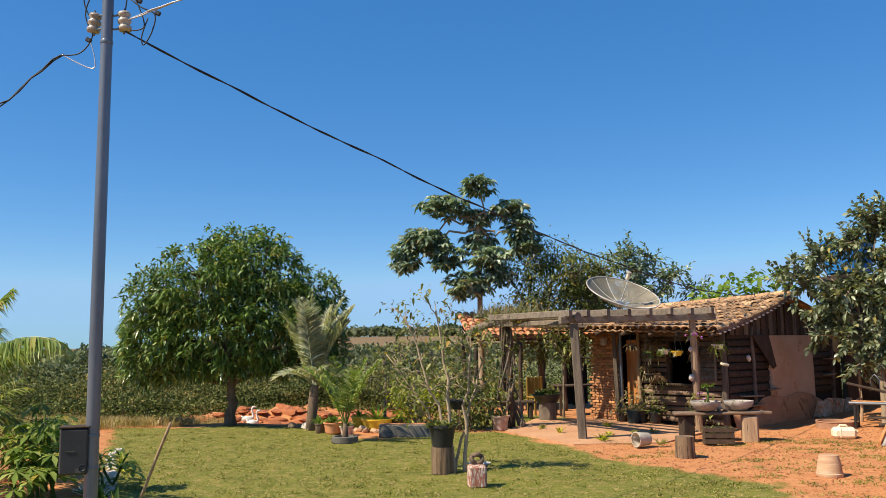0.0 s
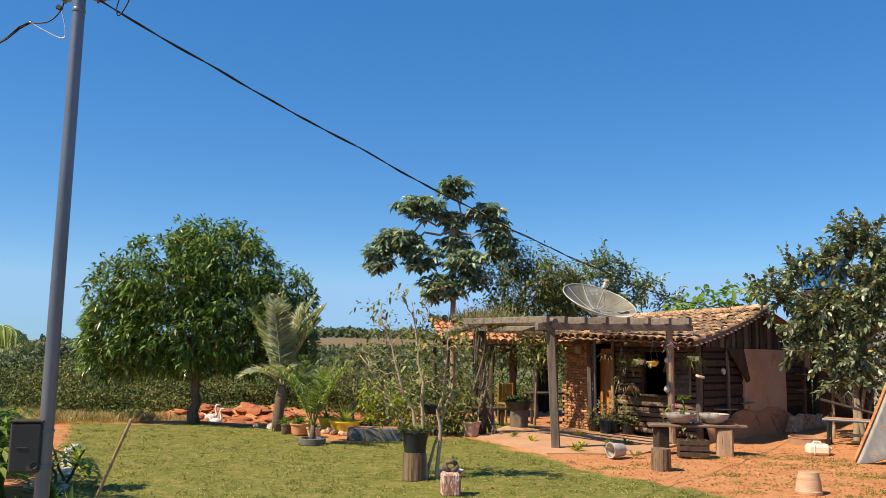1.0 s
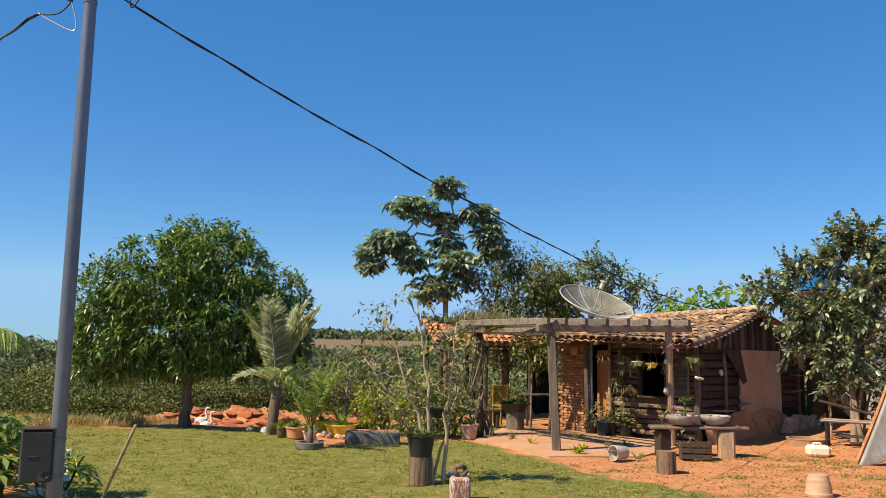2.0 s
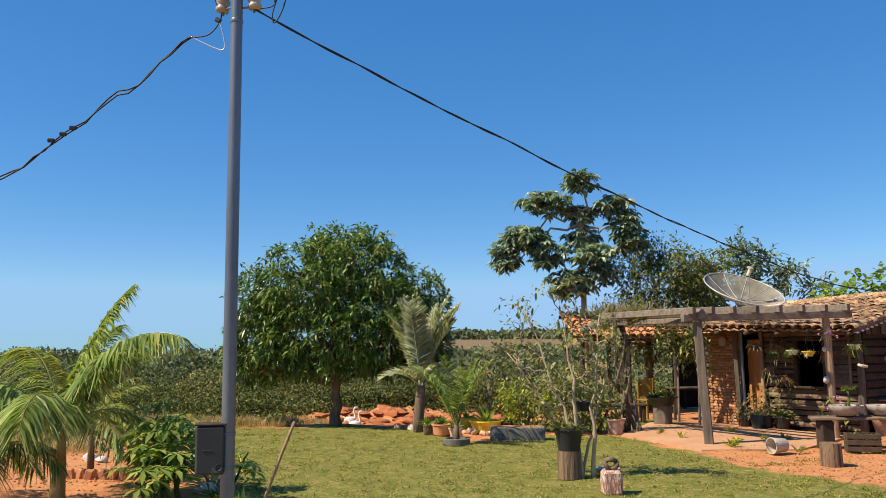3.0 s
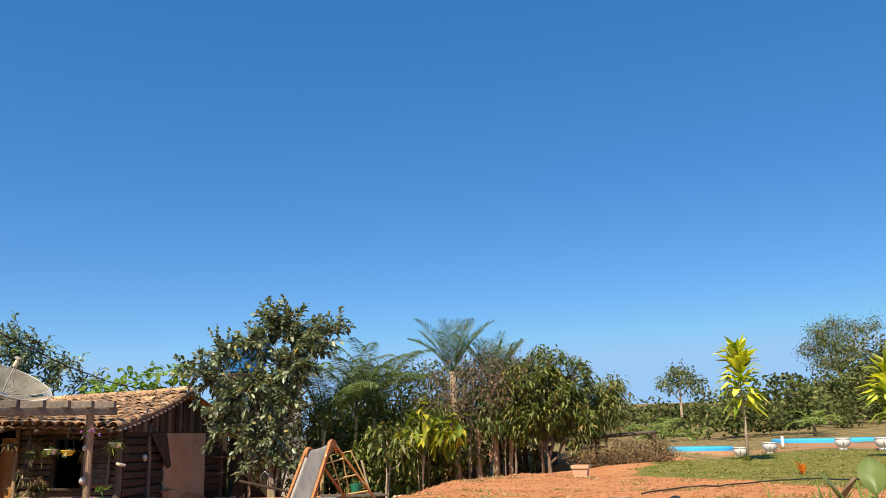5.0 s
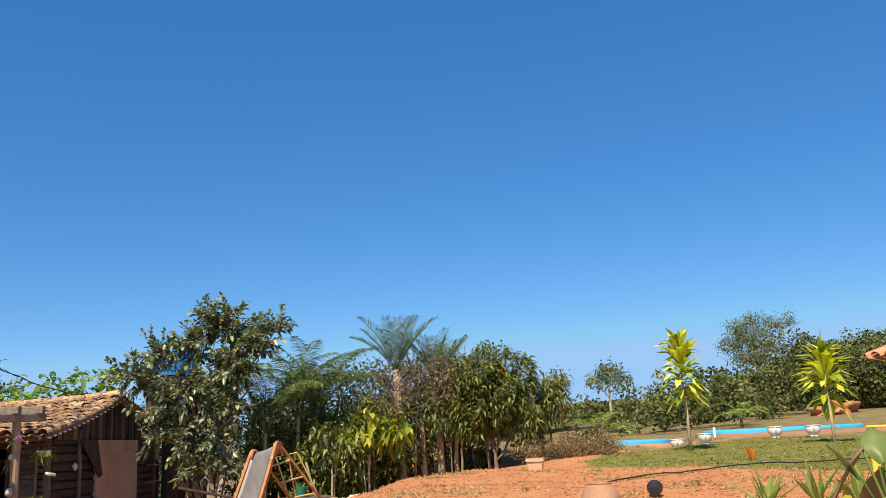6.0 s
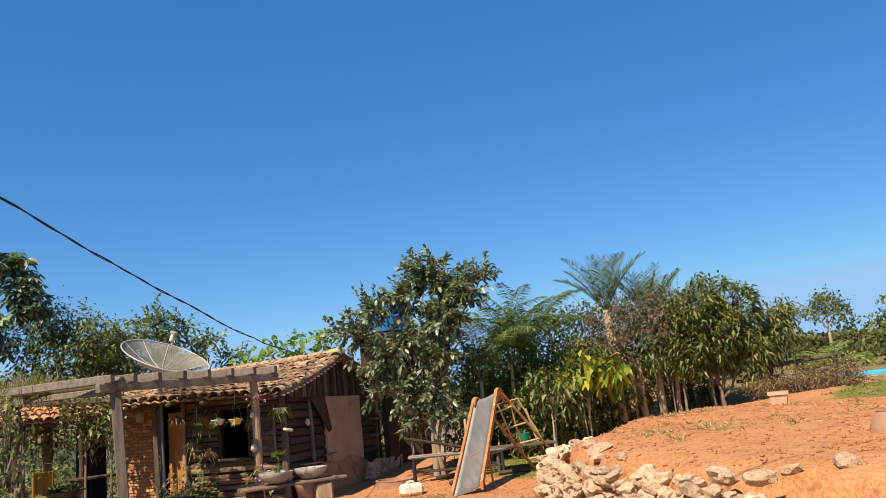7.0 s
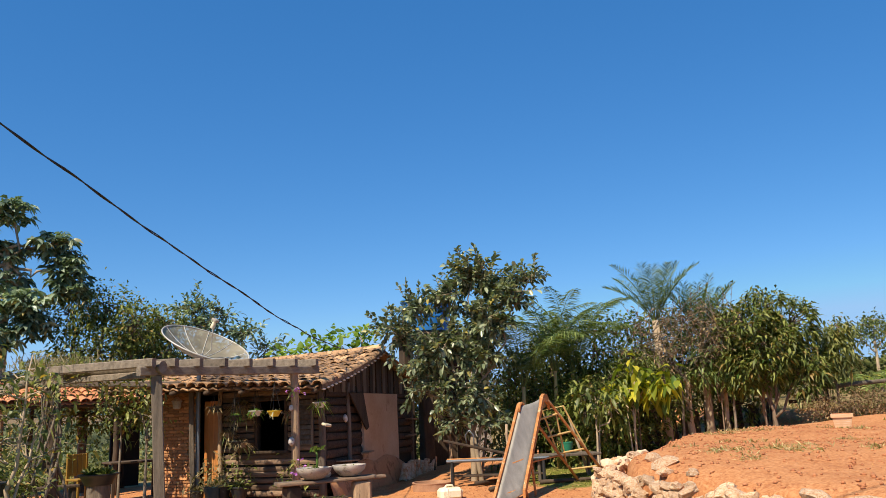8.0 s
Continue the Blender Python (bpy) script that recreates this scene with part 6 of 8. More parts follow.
for i, (x, y, r) in enumerate(((3.72, 15.08, 0.27), (4.32, 15.16, 0.26))):
    ob = thing("cement_bowl", (x, y, 0.545), "shallow grey cement bowl with a small plant on the plank bench", "bowl", "bowls on the bench")
    part("bowl", Form().lathe([(r * 0.42, 0), (r * 0.55, 0.01), (r * 0.9, 0.09), (r, 0.15), (r, 0.17), (r * 0.93, 0.17), (r * 0.8, 0.11), (r * 0.3, 0.10)], 26, None, 0.04, i), BOWL_STONE, ob, smooth=40)
    rng = rand(150 + i)
    v, t = rosette(26, 0.12, 0.035, rng, (0.2, 1.4), 0.3, (0.02, 0, 0.10 if i else 0.12), 0.05)
    part("foliage", big_mesh("foliage", v, t, LEAF_YOUNG), LEAF_YOUNG, ob)
    if i == 0:
        part("cactus_stem", Form().tube([(0.03, 0, 0.08), (0.05, 0, 0.25), (0.04, 0.02, 0.48)], [0.018, 0.02, 0.014], 8), LEAF_FRESH, ob, "upright green succulent stem", True)
        v, t = rosette(18, 0.14, 0.05, rng, (-0.2, 1.2), 0.3, (0.04, 0.02, 0.42), 0.05)
        part("tip_leaf", big_mesh("tip_leaf", v, t, LEAF_FRESH), LEAF_FRESH, ob)
solo("round_stone", Form().lump(0.07, 0.07, 0.065, None, 0.1, 5, 2), ROCK_WHITE, (3.98, 15.25, 0.60), "pale round stone on the bench", "stone", smooth=True)
crate = thing("wooden_crate", (3.82, 14.72, 0), "dark slatted wooden crate of plants under the bench", "crate", rz=-6)
for z in (0.02, 0.12, 0.22):
    for y in (-0.14, 0.14):
        part("slat", Form().box(0.50, 0.015, 0.075, Matrix.Translation((0, y, z)), 0.004), WOOD_DARK, crate)
for x in (-0.24, 0.24):
    part("end_board", Form().box(0.02, 0.26, 0.30, Matrix.Translation((x, 0, 0)), 0.004), WOOD_DARK, crate)
rng = rand(160)
v, t = joined([rosette(18, 0.22, 0.04, rng, (0.3, 1.3), 0.4, (x, 0, 0.2)) for x in (-0.15, 0.0, 0.15)])
part("foliage", big_mesh("foliage", v, t, LEAF_YOUNG), LEAF_YOUNG, crate)
solo("log_stump", stump_form(0.145, 0.33, 5), BARK_LOG, gz(2.87, 13.05, -0.01), "short upright log with grey bark on the red earth", "stump", smooth=40)
bucket = thing("tipped_bucket", (2.42, 14.30, 0.02), "cream plastic bucket lying on its side by the pergola", "bucket", rz=-62)
BK = pose(0, 0, 0.12, 90, 0, 0) @ Matrix.Translation((0, 0, -0.15))
part("shell", Form().lathe([(0.10, 0), (0.105, 0.01), (0.125, 0.24), (0.131, 0.245), (0.131, 0.265), (0.117, 0.265), (0.095, 0.02)], 22, BK), CERAMIC, bucket, smooth=40)
part("handle", Form().tube([BK @ Vector((0.133 * math.cos(a), 0.05, 0.25 + 0.12 * math.sin(a))) for a in np.linspace(0, 3.14, 12)], 0.005, 5), STEEL, bucket, smooth=True)
for i, (x, y, n, L) in enumerate(((2.75, 14.35, 16, 0.22), (1.85, 15.0, 22, 0.3), (3.0, 16.3, 14, 0.2), (2.1, 15.9, 12, 0.18), (2.6, 16.2, 12, 0.2), (1.2, 16.4, 12, 0.25), (0.9, 17.2, 12, 0.22), (2.3, 17.5, 16, 0.25))):
    strap_plant("garden_plant", (x, y, 0.03), n, L, 0.04, LEAF_YOUNG if i % 2 == 0 else LEAF_YELLOW, "small green garden plant at the edge of the cement floor", 170 + i, group="plants round the pergola floor")
for i, (u, v0, s) in enumerate(((1.9, -0.35, 1.2), (1.55, -0.3, 1.0), (2.35, -0.4, 0.8), (0.5, -0.25, 0.8))):
    rng = rand(180 + i)
    p = house_at(u, v0, 0.05)
    potted("potted_plant", tuple(p), pot_form(0.11 * s, 0.16 * s, 0.24 * s), DARK_PLASTIC, joined([rosette(30, 0.32 * s, 0.05, rng, (0.3, 1.4), 0.4, (0, 0, 0.2 * s)), leaf_clumps(rng.normal(0, 0.13, (14, 3)) + [0, 0, 0.5 * s], unit(rng.normal(0, 1, (14, 3))), 6, rng, 0.10, 0.05)]), LEAF_BUSH if i % 2 else LEAF_PALM_DRY, "dark pot of straggling plants against the log wall", group="pots along the front wall")
# tiles leaned along the gable foot
ledge = thing("leaning_tile_row", tuple(house_at(-0.25, 4.6, 0.0)), "row of old clay tiles leaned along the wall foot", "roof tile")
lt = [tile_mesh("tile", 0.42, 0.09, 0.075, 60 + s, ROCK) for s in range(3)]
rng = rand(61)
for k in range(13):
    p = house_at(-0.30 - 0.05 * rng.random(), 3.3 + k * 0.19, 0.02) - house_at(-0.25, 4.6, 0.0)
    ob = new("tile", lt[k % 3])
    ob.parent = ledge
    ob.matrix_local = Matrix.Translation(p) @ Matrix.Rotation(radians(-45 + rng.normal(0, 9)), 4, "Z") @ Matrix.Rotation(radians(58 + rng.normal(0, 7)), 4, "X")
board = thing("leaning_board", tuple(house_at(-0.12, 1.82, 0.95)), "dark triangular board hung beside the plaster panel", "board")
part("panel", Form().add([local(house_at(-0.13, v0, z0)) - local(house_at(-0.12, 1.82, 0.95)) for v0, z0 in ((0.9, 1.9), (1.62, 1.9), (1.90, 1.22), (1.77, 1.17))] + [local(house_at(-0.10, v0, z0)) - local(house_at(-0.12, 1.82, 0.95)) for v0, z0 in ((0.9, 1.9), (1.62, 1.9), (1.90, 1.22), (1.77, 1.17))], [(0, 1, 2, 3), (7, 6, 5, 4), (0, 4, 5, 1), (1, 5, 6, 2), (2, 6, 7, 3), (3, 7, 4, 0)]), WOOD_DARK, board)

# ---------------------------------------------------------------- lawn things
stump = thing("tree_stump", gz(-0.80, 11.55), "weathered stump with a black pot of succulents on top", "stump")
part("trunk_base", stump_form(0.155, 0.36, 9), BARK_LOG, stump, smooth=40)
rng = rand(200)
potted("potted_succulent", gz(-0.80, 11.55, 0.35), pot_form(0.14, 0.19, 0.31, seg=24), DARK_PLASTIC, joined([rosette(26, 0.16, 0.05, rng, (0.1, 1.4), 0.25, (x, y, 0.28)) for x, y in ((0, 0), (0.13, 0.05), (-0.12, 0.06), (0.06, -0.13), (-0.09, -0.12), (-0.02, 0.14))]), LEAF_YOUNG, "black pot of pale succulents standing on the stump")
ring = thing("painted_stump", gz(-0.30, 10.52), "short square stump with flaking red and white paint", "stump")
part("block", Form().box(0.235, 0.22, 0.29, pose(0, 0, -0.02, 0, 0, 8), 0.03), surface("flaking red paint on wood", (0.24, 0.075, 0.045), (0.40, 0.16, 0.10), 0.8, 5, 40, (4, 4, 1), 0.4, spot=(0.60, 0.55, 0.48), spot_at=0.54), ring, smooth=40)
solo("wooden_ring", Form().tube([(0.07 * math.cos(a), 0.02 * math.sin(3 * a), 0.075 + 0.055 * math.sin(a)) for a in np.linspace(0, 6.283, 20)], 0.03, 8), BARK, gz(-0.30, 10.54, 0.265), "hollow piece of dark log lying on the painted stump", "log", rz=10, smooth=True)
solo("basin", Form().lathe([(0.09, 0), (0.11, 0.01), (0.15, 0.07), (0.17, 0.08), (0.17, 0.09), (0.145, 0.08), (0.10, 0.03)], 24), BOWL_STONE, gz(-0.30, 11.9), "worn grey basin on the grass behind the stump", "basin", smooth=40)
solo("plant_pot", pot_form(0.10, 0.15, 0.13, seg=18), DARK_PLASTIC, gz(-0.58, 11.75, 0.87), "dark pot hung in the fork of the young tree", "pot", smooth=40)

young = thing("young_tree", gz(-0.62, 11.65), "young sparse tree with pale crooked stems and yellowing leaves", "tree")
rng = rand(210)
f = Form()
ends = []
for i, (x, y, h, b) in enumerate(((-0.66, 0.1, 2.2, 0.026), (-0.25, 0.0, 2.4, 0.030), (0.15, -0.1, 2.15, 0.026), (0.55, 0.2, 1.85, 0.020), (-0.95, 0.0, 1.65, 0.018))):
    foot = np.array((rng.normal(0, 0.06), rng.normal(0, 0.05), -0.08))
    s = np.linspace(0, 1, 12)[:, None]
    lean = np.array((x, y, 0)) * s ** 1.5 + np.array((0, 0, h + 0.08)) * s
    pts = foot + lean + rng.normal(0, 0.022, (12, 3)) * np.sin(np.pi * s)
    f.tube(pts, np.linspace(b * 1.25, 0.006, 12), 7, 0.2, i)
    for k in range(9):
        q = int(rng.integers(5, 11))
        a = pts[q]
        way = unit(np.array((rng.normal(0, 1.0), rng.normal(0, 0.7), rng.uniform(0.15, 0.85))))
        ln = rng.uniform(0.3, 0.6) * (1.25 - 0.05 * q)
        e = a + way * ln
        br = crooked(a, e, 6, 0.018, rng)
        f.tube(br, np.linspace(0.009, 0.0035, 6), 5)
        ends.append(e)
        for w in range(3):
            c = br[int(rng.integers(2, 6))]
            d = c + unit(way + rng.normal(0, 0.65, 3)) * rng.uniform(0.12, 0.28)
            f.tube(crooked(c, d, 4, 0.008, rng), np.linspace(0.005, 0.002, 4), 4)
            if rng.random() < 0.75:
                ends.append(d)
part("stem", f, BARK_PALE, young, "pale brown crooked stems", True)
ends = np.array(ends)
v, t = leaf_clumps(ends, unit(rng.normal(0, 1, ends.shape)), 6, rng, 0.085, 0.042, 0.07, 0.45, 0.0, broad=True)
part("foliage", big_mesh("foliage", v, t, LEAF_YOUNG), LEAF_YOUNG, young)

# bushes between the lawn and the veranda
shrub("flowering_bush", gz(-1.75, 17.6), [(0, 0, 0.5, 0.55, 0.5, 0.45), (0.4, 0.2, 0.45, 0.4, 0.4, 0.4), (-0.3, 0.1, 0.8, 0.35, 0.35, 0.3)], 190, 8, 0.11, 0.05, LEAF_YELLOW, "yellow-green garden bush behind the trough", 220)
shrub("garden_bush", gz(-0.7, 17.3), [(0, 0, 0.55, 0.6, 0.5, 0.5), (0.4, 0.2, 0.5, 0.4, 0.4, 0.4), (-0.2, 0.3, 1.0, 0.4, 0.4, 0.35)], 200, 8, 0.11, 0.05, LEAF_BUSH, "olive green garden bush on the lawn edge", 221)
for i, (x, y, h, s) in enumerate(((-1.9, 19.5, 2.4, 222), (-2.9, 21.2, 1.9, 224))):
    tree("thin_tree", gz(x, y), (0.05, 0, h * 0.6), [(0, 0, h * 0.9, 0.5, 0.5, 0.35), (-0.4, 0, h * 0.7, 0.45, 0.4, 0.35), (0.45, 0.1, h * 0.65, 0.45, 0.4, 0.3), (0.1, 0, h * 0.45, 0.5, 0.4, 0.3)], 85, 5, 0.13, 0.055, LEAF_YOUNG if i % 2 else LEAF_BUSH, TWIG, "thin sparse tree with bare twigs beyond the lawn", "tree", s, r=0.04, stems=2, twigs=1.0, thin=0.012, group="thin trees beyond the lawn")

# palms and pots at the lawn edge
rng = rand(230)
fr = []
for k in range(23):
    az = (k % 3) * 2.094 + rng.normal(0, 0.12) + 0.5
    fr.append((az, rng.uniform(1.2, 1.5), rng.uniform(1.5, 1.95), rng.uniform(0.25, 0.7), 80, 0.40, 0.04))
fr += [(a, rng.uniform(0.7, 1.1), rng.uniform(0.8, 1.1), rng.uniform(1.2, 2.0), 56, 0.34, 0.028) for a in np.linspace(0.3, 6.0, 7)]
palm("triangle_palm", gz(-3.95, 17.45), [(0, 0, -0.1), (0.0, 0, 0.25), (0.03, 0, 0.6), (0.06, 0, 0.95)], [0.135, 0.12, 0.11, 0.085], fr, LEAF_PALM_GREY, BARK, "silver-green palm with stiff upright fronds on the lawn edge", 231, vee=0.5, hang=0.2)
rng = rand(232)
palm("young_palm", gz(-2.85, 15.35), [(0, 0, 0), (0, 0, 0.15), (0.0, 0, 0.35)], [0.06, 0.05, 0.035], [(a, rng.uniform(1.0, 1.45), rng.uniform(1.1, 1.45), rng.uniform(0.3, 0.8), 46, 0.27, 0.032) for a in np.linspace(0.2, 5.9, 9)], LEAF_PALM_BRIGHT, BARK, "young palm with arching yellow-green fronds in a cement ring", 233, hang=0.25)
solo("cement_ring", Form().lathe([(0.24, 0), (0.25, 0.01), (0.25, 0.11), (0.235, 0.12), (0.2, 0.12), (0.19, 0.05)], 24, None, 0.02), TROUGH, gz(-2.85, 15.32, -0.01), "low round cement planter ring on the lawn", "planter", smooth=40)
trough = thing("cement_trough", gz(-1.80, 16.15), "long grey cement trough at the lawn edge", "trough", rz=1)
part("body", Form().box(1.02, 0.34, 0.25, Matrix.Translation((0, 0, -0.01)), 0.02), TROUGH, trough)
part("hollow", Form().box(0.90, 0.24, 0.012, Matrix.Translation((0, 0, 0.238)), 0.003), DIRT, trough, "earth inside the trough")
POTS = [(-3.0, 18.0, 0.14, 0.19, 0.24, YELLOW, "yellow pot with a leafy plant beyond the lawn"), (-2.55, 17.5, 0.26, 0.33, 0.24, YELLOW, "wide yellow tub with a spiky plant"), (-3.35, 16.8, 0.16, 0.2, 0.22, ORANGE_POT, "salmon-orange pot by the palm"), (-3.05, 16.6, 0.10, 0.13, 0.2, TERRACOTTA, "small clay pot by the palm"), (-2.1, 17.6, 0.15, 0.2, 0.25, DARK_PLASTIC, "black pot behind the trough"), (-3.65, 16.9, 0.09, 0.1, 0.2, BARK, "small wooden pot at the lawn edge"), (-3.5, 17.2, 0.1, 0.13, 0.2, TERRACOTTA, "clay pot at the lawn edge"), (0.05, 17.3, 0.14, 0.19, 0.3, TERRACOTTA, "clay pot near the vine post")]
for i, (x, y, r0, r1, h, m, lab) in enumerate(POTS):
    rng = rand(240 + i)
    lf = (LEAF_YELLOW, LEAF_VINE, LEAF_FRESH, LEAF_BUSH)[i % 4]
    pl = rosette(24, 0.32, 0.05, rng, (0.5, 1.4), 0.35, (0, 0, h * 0.8)) if i != 1 else joined([rosette(30, 0.55, 0.035, rng, (0.6, 1.4), 0.2, (0, 0, h * 0.8)), rosette(20, 0.3, 0.04, rng, (0.1, 1.0), 0.4, (0.1, 0, h * 0.8))])
    potted("potted_plant", gz(x, y), pot_form(r0, r1, h), m, pl, lf, lab, group="pots along the lawn edge")
# garden stones edging the pots
edging = thing("stone_edging", (-4.0, 17.4, 0), "loose stones edging the garden bed beyond the lawn", "stone edging")
rng = rand(260)
spots = []
for k in range(34):
    s = k / 33
    x, y = -4.5 + 3.5 * s, 18.2 - 1.6 * s + 0.25 * math.sin(s * 9)
    spots.append((x + 4.0 + rng.normal(0, 0.08), y - 17.4 + rng.normal(0, 0.08), ground_z(x, y) + 0.03, rng.uniform(0.06, 0.13)))
rocks("stone", spots, [ROCK, ROCK_WHITE], edging, 261, 6)
# dug red earth in clods and ridges beyond the lawn
rng = rand(264)
dug = Form()
for k in range(200):
    x = rng.uniform(-9.2, -2.4)
    y = 20.6 + 2.6 * rng.random() + 0.12 * (x + 6)
    r = rng.uniform(0.10, 0.30) * (1.1 if x > -6 else 0.8)
    dug.lump(r * 1.5, r, r * rng.uniform(0.25, 0.45), Matrix.Translation((x, y, ground_z(x, y) - r * 0.06)) @ Matrix.Rotation(rng.uniform(0, 3.1), 4, "Z"), 0.3, k, 2, 0.0, 1.7)
tagged(new("dug_earth", dug.mesh("dug_earth", surface("freshly dug red earth", (0.30, 0.085, 0.030), (0.53, 0.195, 0.085), 0.95, 1.6, 14, (1, 1, 1), 0.8, vary=0.1, spot=(0.24, 0.07, 0.03), spot_at=0.58), 60)), "heaped clods of freshly dug red earth", "earth", kind="stuff")
# white swan planters
for i, (x, y, rz) in enumerate(((-6.62, 21.85, 20), (-6.42, 21.6, 10))):
    f = Form().lump(0.20, 0.12, 0.12, Matrix.Translation((-0.02, 0, 0.11)), 0.08, i, 3)
    f.tube([(0.10, 0, 0.12), (0.17, 0, 0.22), (0.13, 0, 0.36), (0.11, 0, 0.46), (0.15, 0, 0.53), (0.22, 0, 0.53), (0.27, 0, 0.50)], [0.06, 0.045, 0.032, 0.03, 0.036, 0.03, 0.008], 10)
    f.tube([(-0.15, 0, 0.16), (-0.24, 0, 0.24)], [0.06, 0.01], 8)
    solo("swan_ornament", f, WHITE, gz(x, y), "white painted swan garden ornament on red earth", "ornament", "swans under the mango tree", rz, smooth=True).scale = (0.78, 0.78, 0.78)
# leaning stake
stake = thing("wooden_stake", gz(-4.22, 9.36), "thin bare wooden stake leaning over the lawn", "stake")
part("stick", Form().bar((0, 0, -0.1), (0.50, -0.28, 0.93), 0.020, 0.017, 8, 0.15, 4), WOOD_TAN, stake, smooth=True)

# ---------------------------------------------------------------- flower bed by the pole
for i, (x, y, h, n, s) in enumerate(((-5.25, 9.3, 0.95, 26, 0.25), (-5.75, 10.2, 1.1, 26, 0.26), (-5.2, 8.7, 0.6, 24, 0.22), (-6.05, 10.95, 1.0, 24, 0.26), (-5.0, 8.95, 0.7, 20, 0.22), (-5.7, 9.75, 0.7, 20, 0.22), (-5.0, 10.3, 0.6, 16, 0.2))):
    palmate_plant("castor_plant", gz(x, y), h, n, s, LEAF_CASTOR, "leafy green plant with hand-shaped leaves in the flower bed", 300 + i, "plants in the flower bed")
for i, (x, y, n, L, W, lf) in enumerate(((-4.10, 8.6, 26, 0.55, 0.05, LEAF_FRESH), (-4.35, 8.2, 26, 0.5, 0.05, LEAF_VINE), (-4.6, 9.2, 30, 0.5, 0.04, LEAF_FRESH), (-4.9, 8.3, 26, 0.45, 0.05, LEAF_VINE), (-5.05, 9.9, 20, 0.5, 0.035, LEAF_PALM_DRY), (-4.2, 7.8, 30, 0.45, 0.045, LEAF_FRESH), (-5.4, 11.6, 24, 0.5, 0.04, LEAF_YELLOW), (-5.9, 12.6, 24, 0.45, 0.04, LEAF_FRESH), (-4.65, 7.6, 30, 0.5, 0.05, LEAF_VINE), (-5.2, 8.3, 20, 0.4, 0.05, LEAF_FRESH))):
    strap_plant("strap_leaf_plant", gz(x, y), n, L, W, lf, "strap-leaved garden plant in the flower bed", 320 + i, (0.3, 1.35), 0.4, group="strap plants in the bed")
bed = thing("bed_edging", (-5.4, 11.5, 0), "flat pale stones edging the flower bed", "stone edging")
rng = rand(340)
spots = []
for k in range(30):
    s = k / 29
    x, y = -4.72 - 1.9 * s, 9.6 + 4.5 * s
    spots.append((x + 5.4 + rng.normal(0, 0.04), y - 11.5, ground_z(x, y) + 0.02, rng.uniform(0.06, 0.11)))
rocks("stone", spots, [ROCK_WHITE], bed, 341, 5)
for i, (x, y, s) in enumerate(((-5.1, 9.9, 0.13), (-6.6, 12.2, 0.16), (-6.5, 12.5, 0.12), (-8.3, 12.6, 0.12), (-8.05, 12.5, 0.09))):
    solo("white_stone", Form().lump(s, s * 0.8, s * 0.7, None, 0.22, 30 + i, 2), ROCK_WHITE, gz(x, y, s * 0.4), "whitewashed stone on the red earth", "stone", "white stones by the bed", smooth=40)
# clay blocks set on edge
row = thing("clay_block_row", (-7.15, 10.93, 0), "row of broken clay blocks set on edge in the earth", "clay block")
bl = [Form().box(0.11, 0.075, 0.16, None, 0.012).mesh("block", surface("broken clay block", (0.36, 0.14, 0.07), (0.56, 0.28, 0.15), 0.9, 5, 40, (1, 1, 1), 0.4, vary=0.25), 30)]
for k in range(15):
    x = -0.55 + k * 0.085
    ob = new("block", bl[0])
    ob.parent = row
    ob.matrix_local = pose(x, 0.03 * math.sin(k * 2.1), ground_z(-7.15 + x, 10.93) - 0.03, 8 * math.sin(k * 1.7), 18 * math.sin(k * 2.9), 15 * math.sin(k * 1.3))
# palms at the bed
rng = rand(350)
fr = [(6.1, 1.2, 2.1, 1.75, 130, 0.58, 0.032), (0.7, 1.45, 1.85, 0.75, 150, 0.5, 0.03), (0.5, 1.3, 1.7, 1.5, 120, 0.52, 0.032), (1.3, 1.35, 1.5, 1.0, 110, 0.48, 0.032), (2.6, 1.2, 1.8, 1.7, 110, 0.5, 0.032), (4.0, 1.0, 1.7, 2.2, 110, 0.5, 0.032), (5.0, 0.9, 1.6, 2.3, 110, 0.5, 0.032), (3.6, 0.75, 1.5, 2.0, 52, 0.42, 0.026), (4.4, 0.9, 1.3, 2.0, 50, 0.4, 0.026), (5.3, 0.8, 1.3, 2.0, 50, 0.4, 0.026), (5.9, 0.5, 1.2, 1.8, 50, 0.4, 0.026), (1.0, 0.6, 1.2, 2.0, 46, 0.4, 0.026), (3.1, 0.35, 1.3, 1.8, 46, 0.4, 0.026)]
palm("garden_palm", gz(-6.55, 9.15), [(0, 0, -0.1), (0, 0, 0.2), (0.02, 0, 0.5), (0.03, 0, 0.85)], [0.10, 0.085, 0.06, 0.04], fr, LEAF_PALM_BRIGHT, BAMBOO, "feather palm with windblown bright green fronds by the bed", 351, hang=0.85, vee=0.1)
palm("garden_palm", gz(-7.50, 11.32), [(0, 0, -0.1), (0, 0, 0.4), (0.0, 0, 0.75)], [0.05, 0.045, 0.03], [(a, rng.uniform(0.6, 1.3), rng.uniform(0.8, 1.1), 1.3, 30, 0.3, 0.022) for a in np.linspace(0.1, 5.8, 7)], LEAF_PALM_BRIGHT, BARK, "small feather palm on the red earth", 352, hang=0.7, vee=0.2)
palm("garden_palm", gz(-7.60, 8.9), [(0, 0, -0.1), (0, 0, 0.2), (0.0, 0, 0.45)], [0.09, 0.08, 0.05], [(a, rng.uniform(0.3, 1.2), rng.uniform(1.0, 1.4), 1.7, 44, 0.4, 0.026) for a in np.linspace(0.0, 5.6, 9)], LEAF_PALM, BAMBOO, "feather palm with long drooping fronds", 353, hang=0.85, vee=0.1)

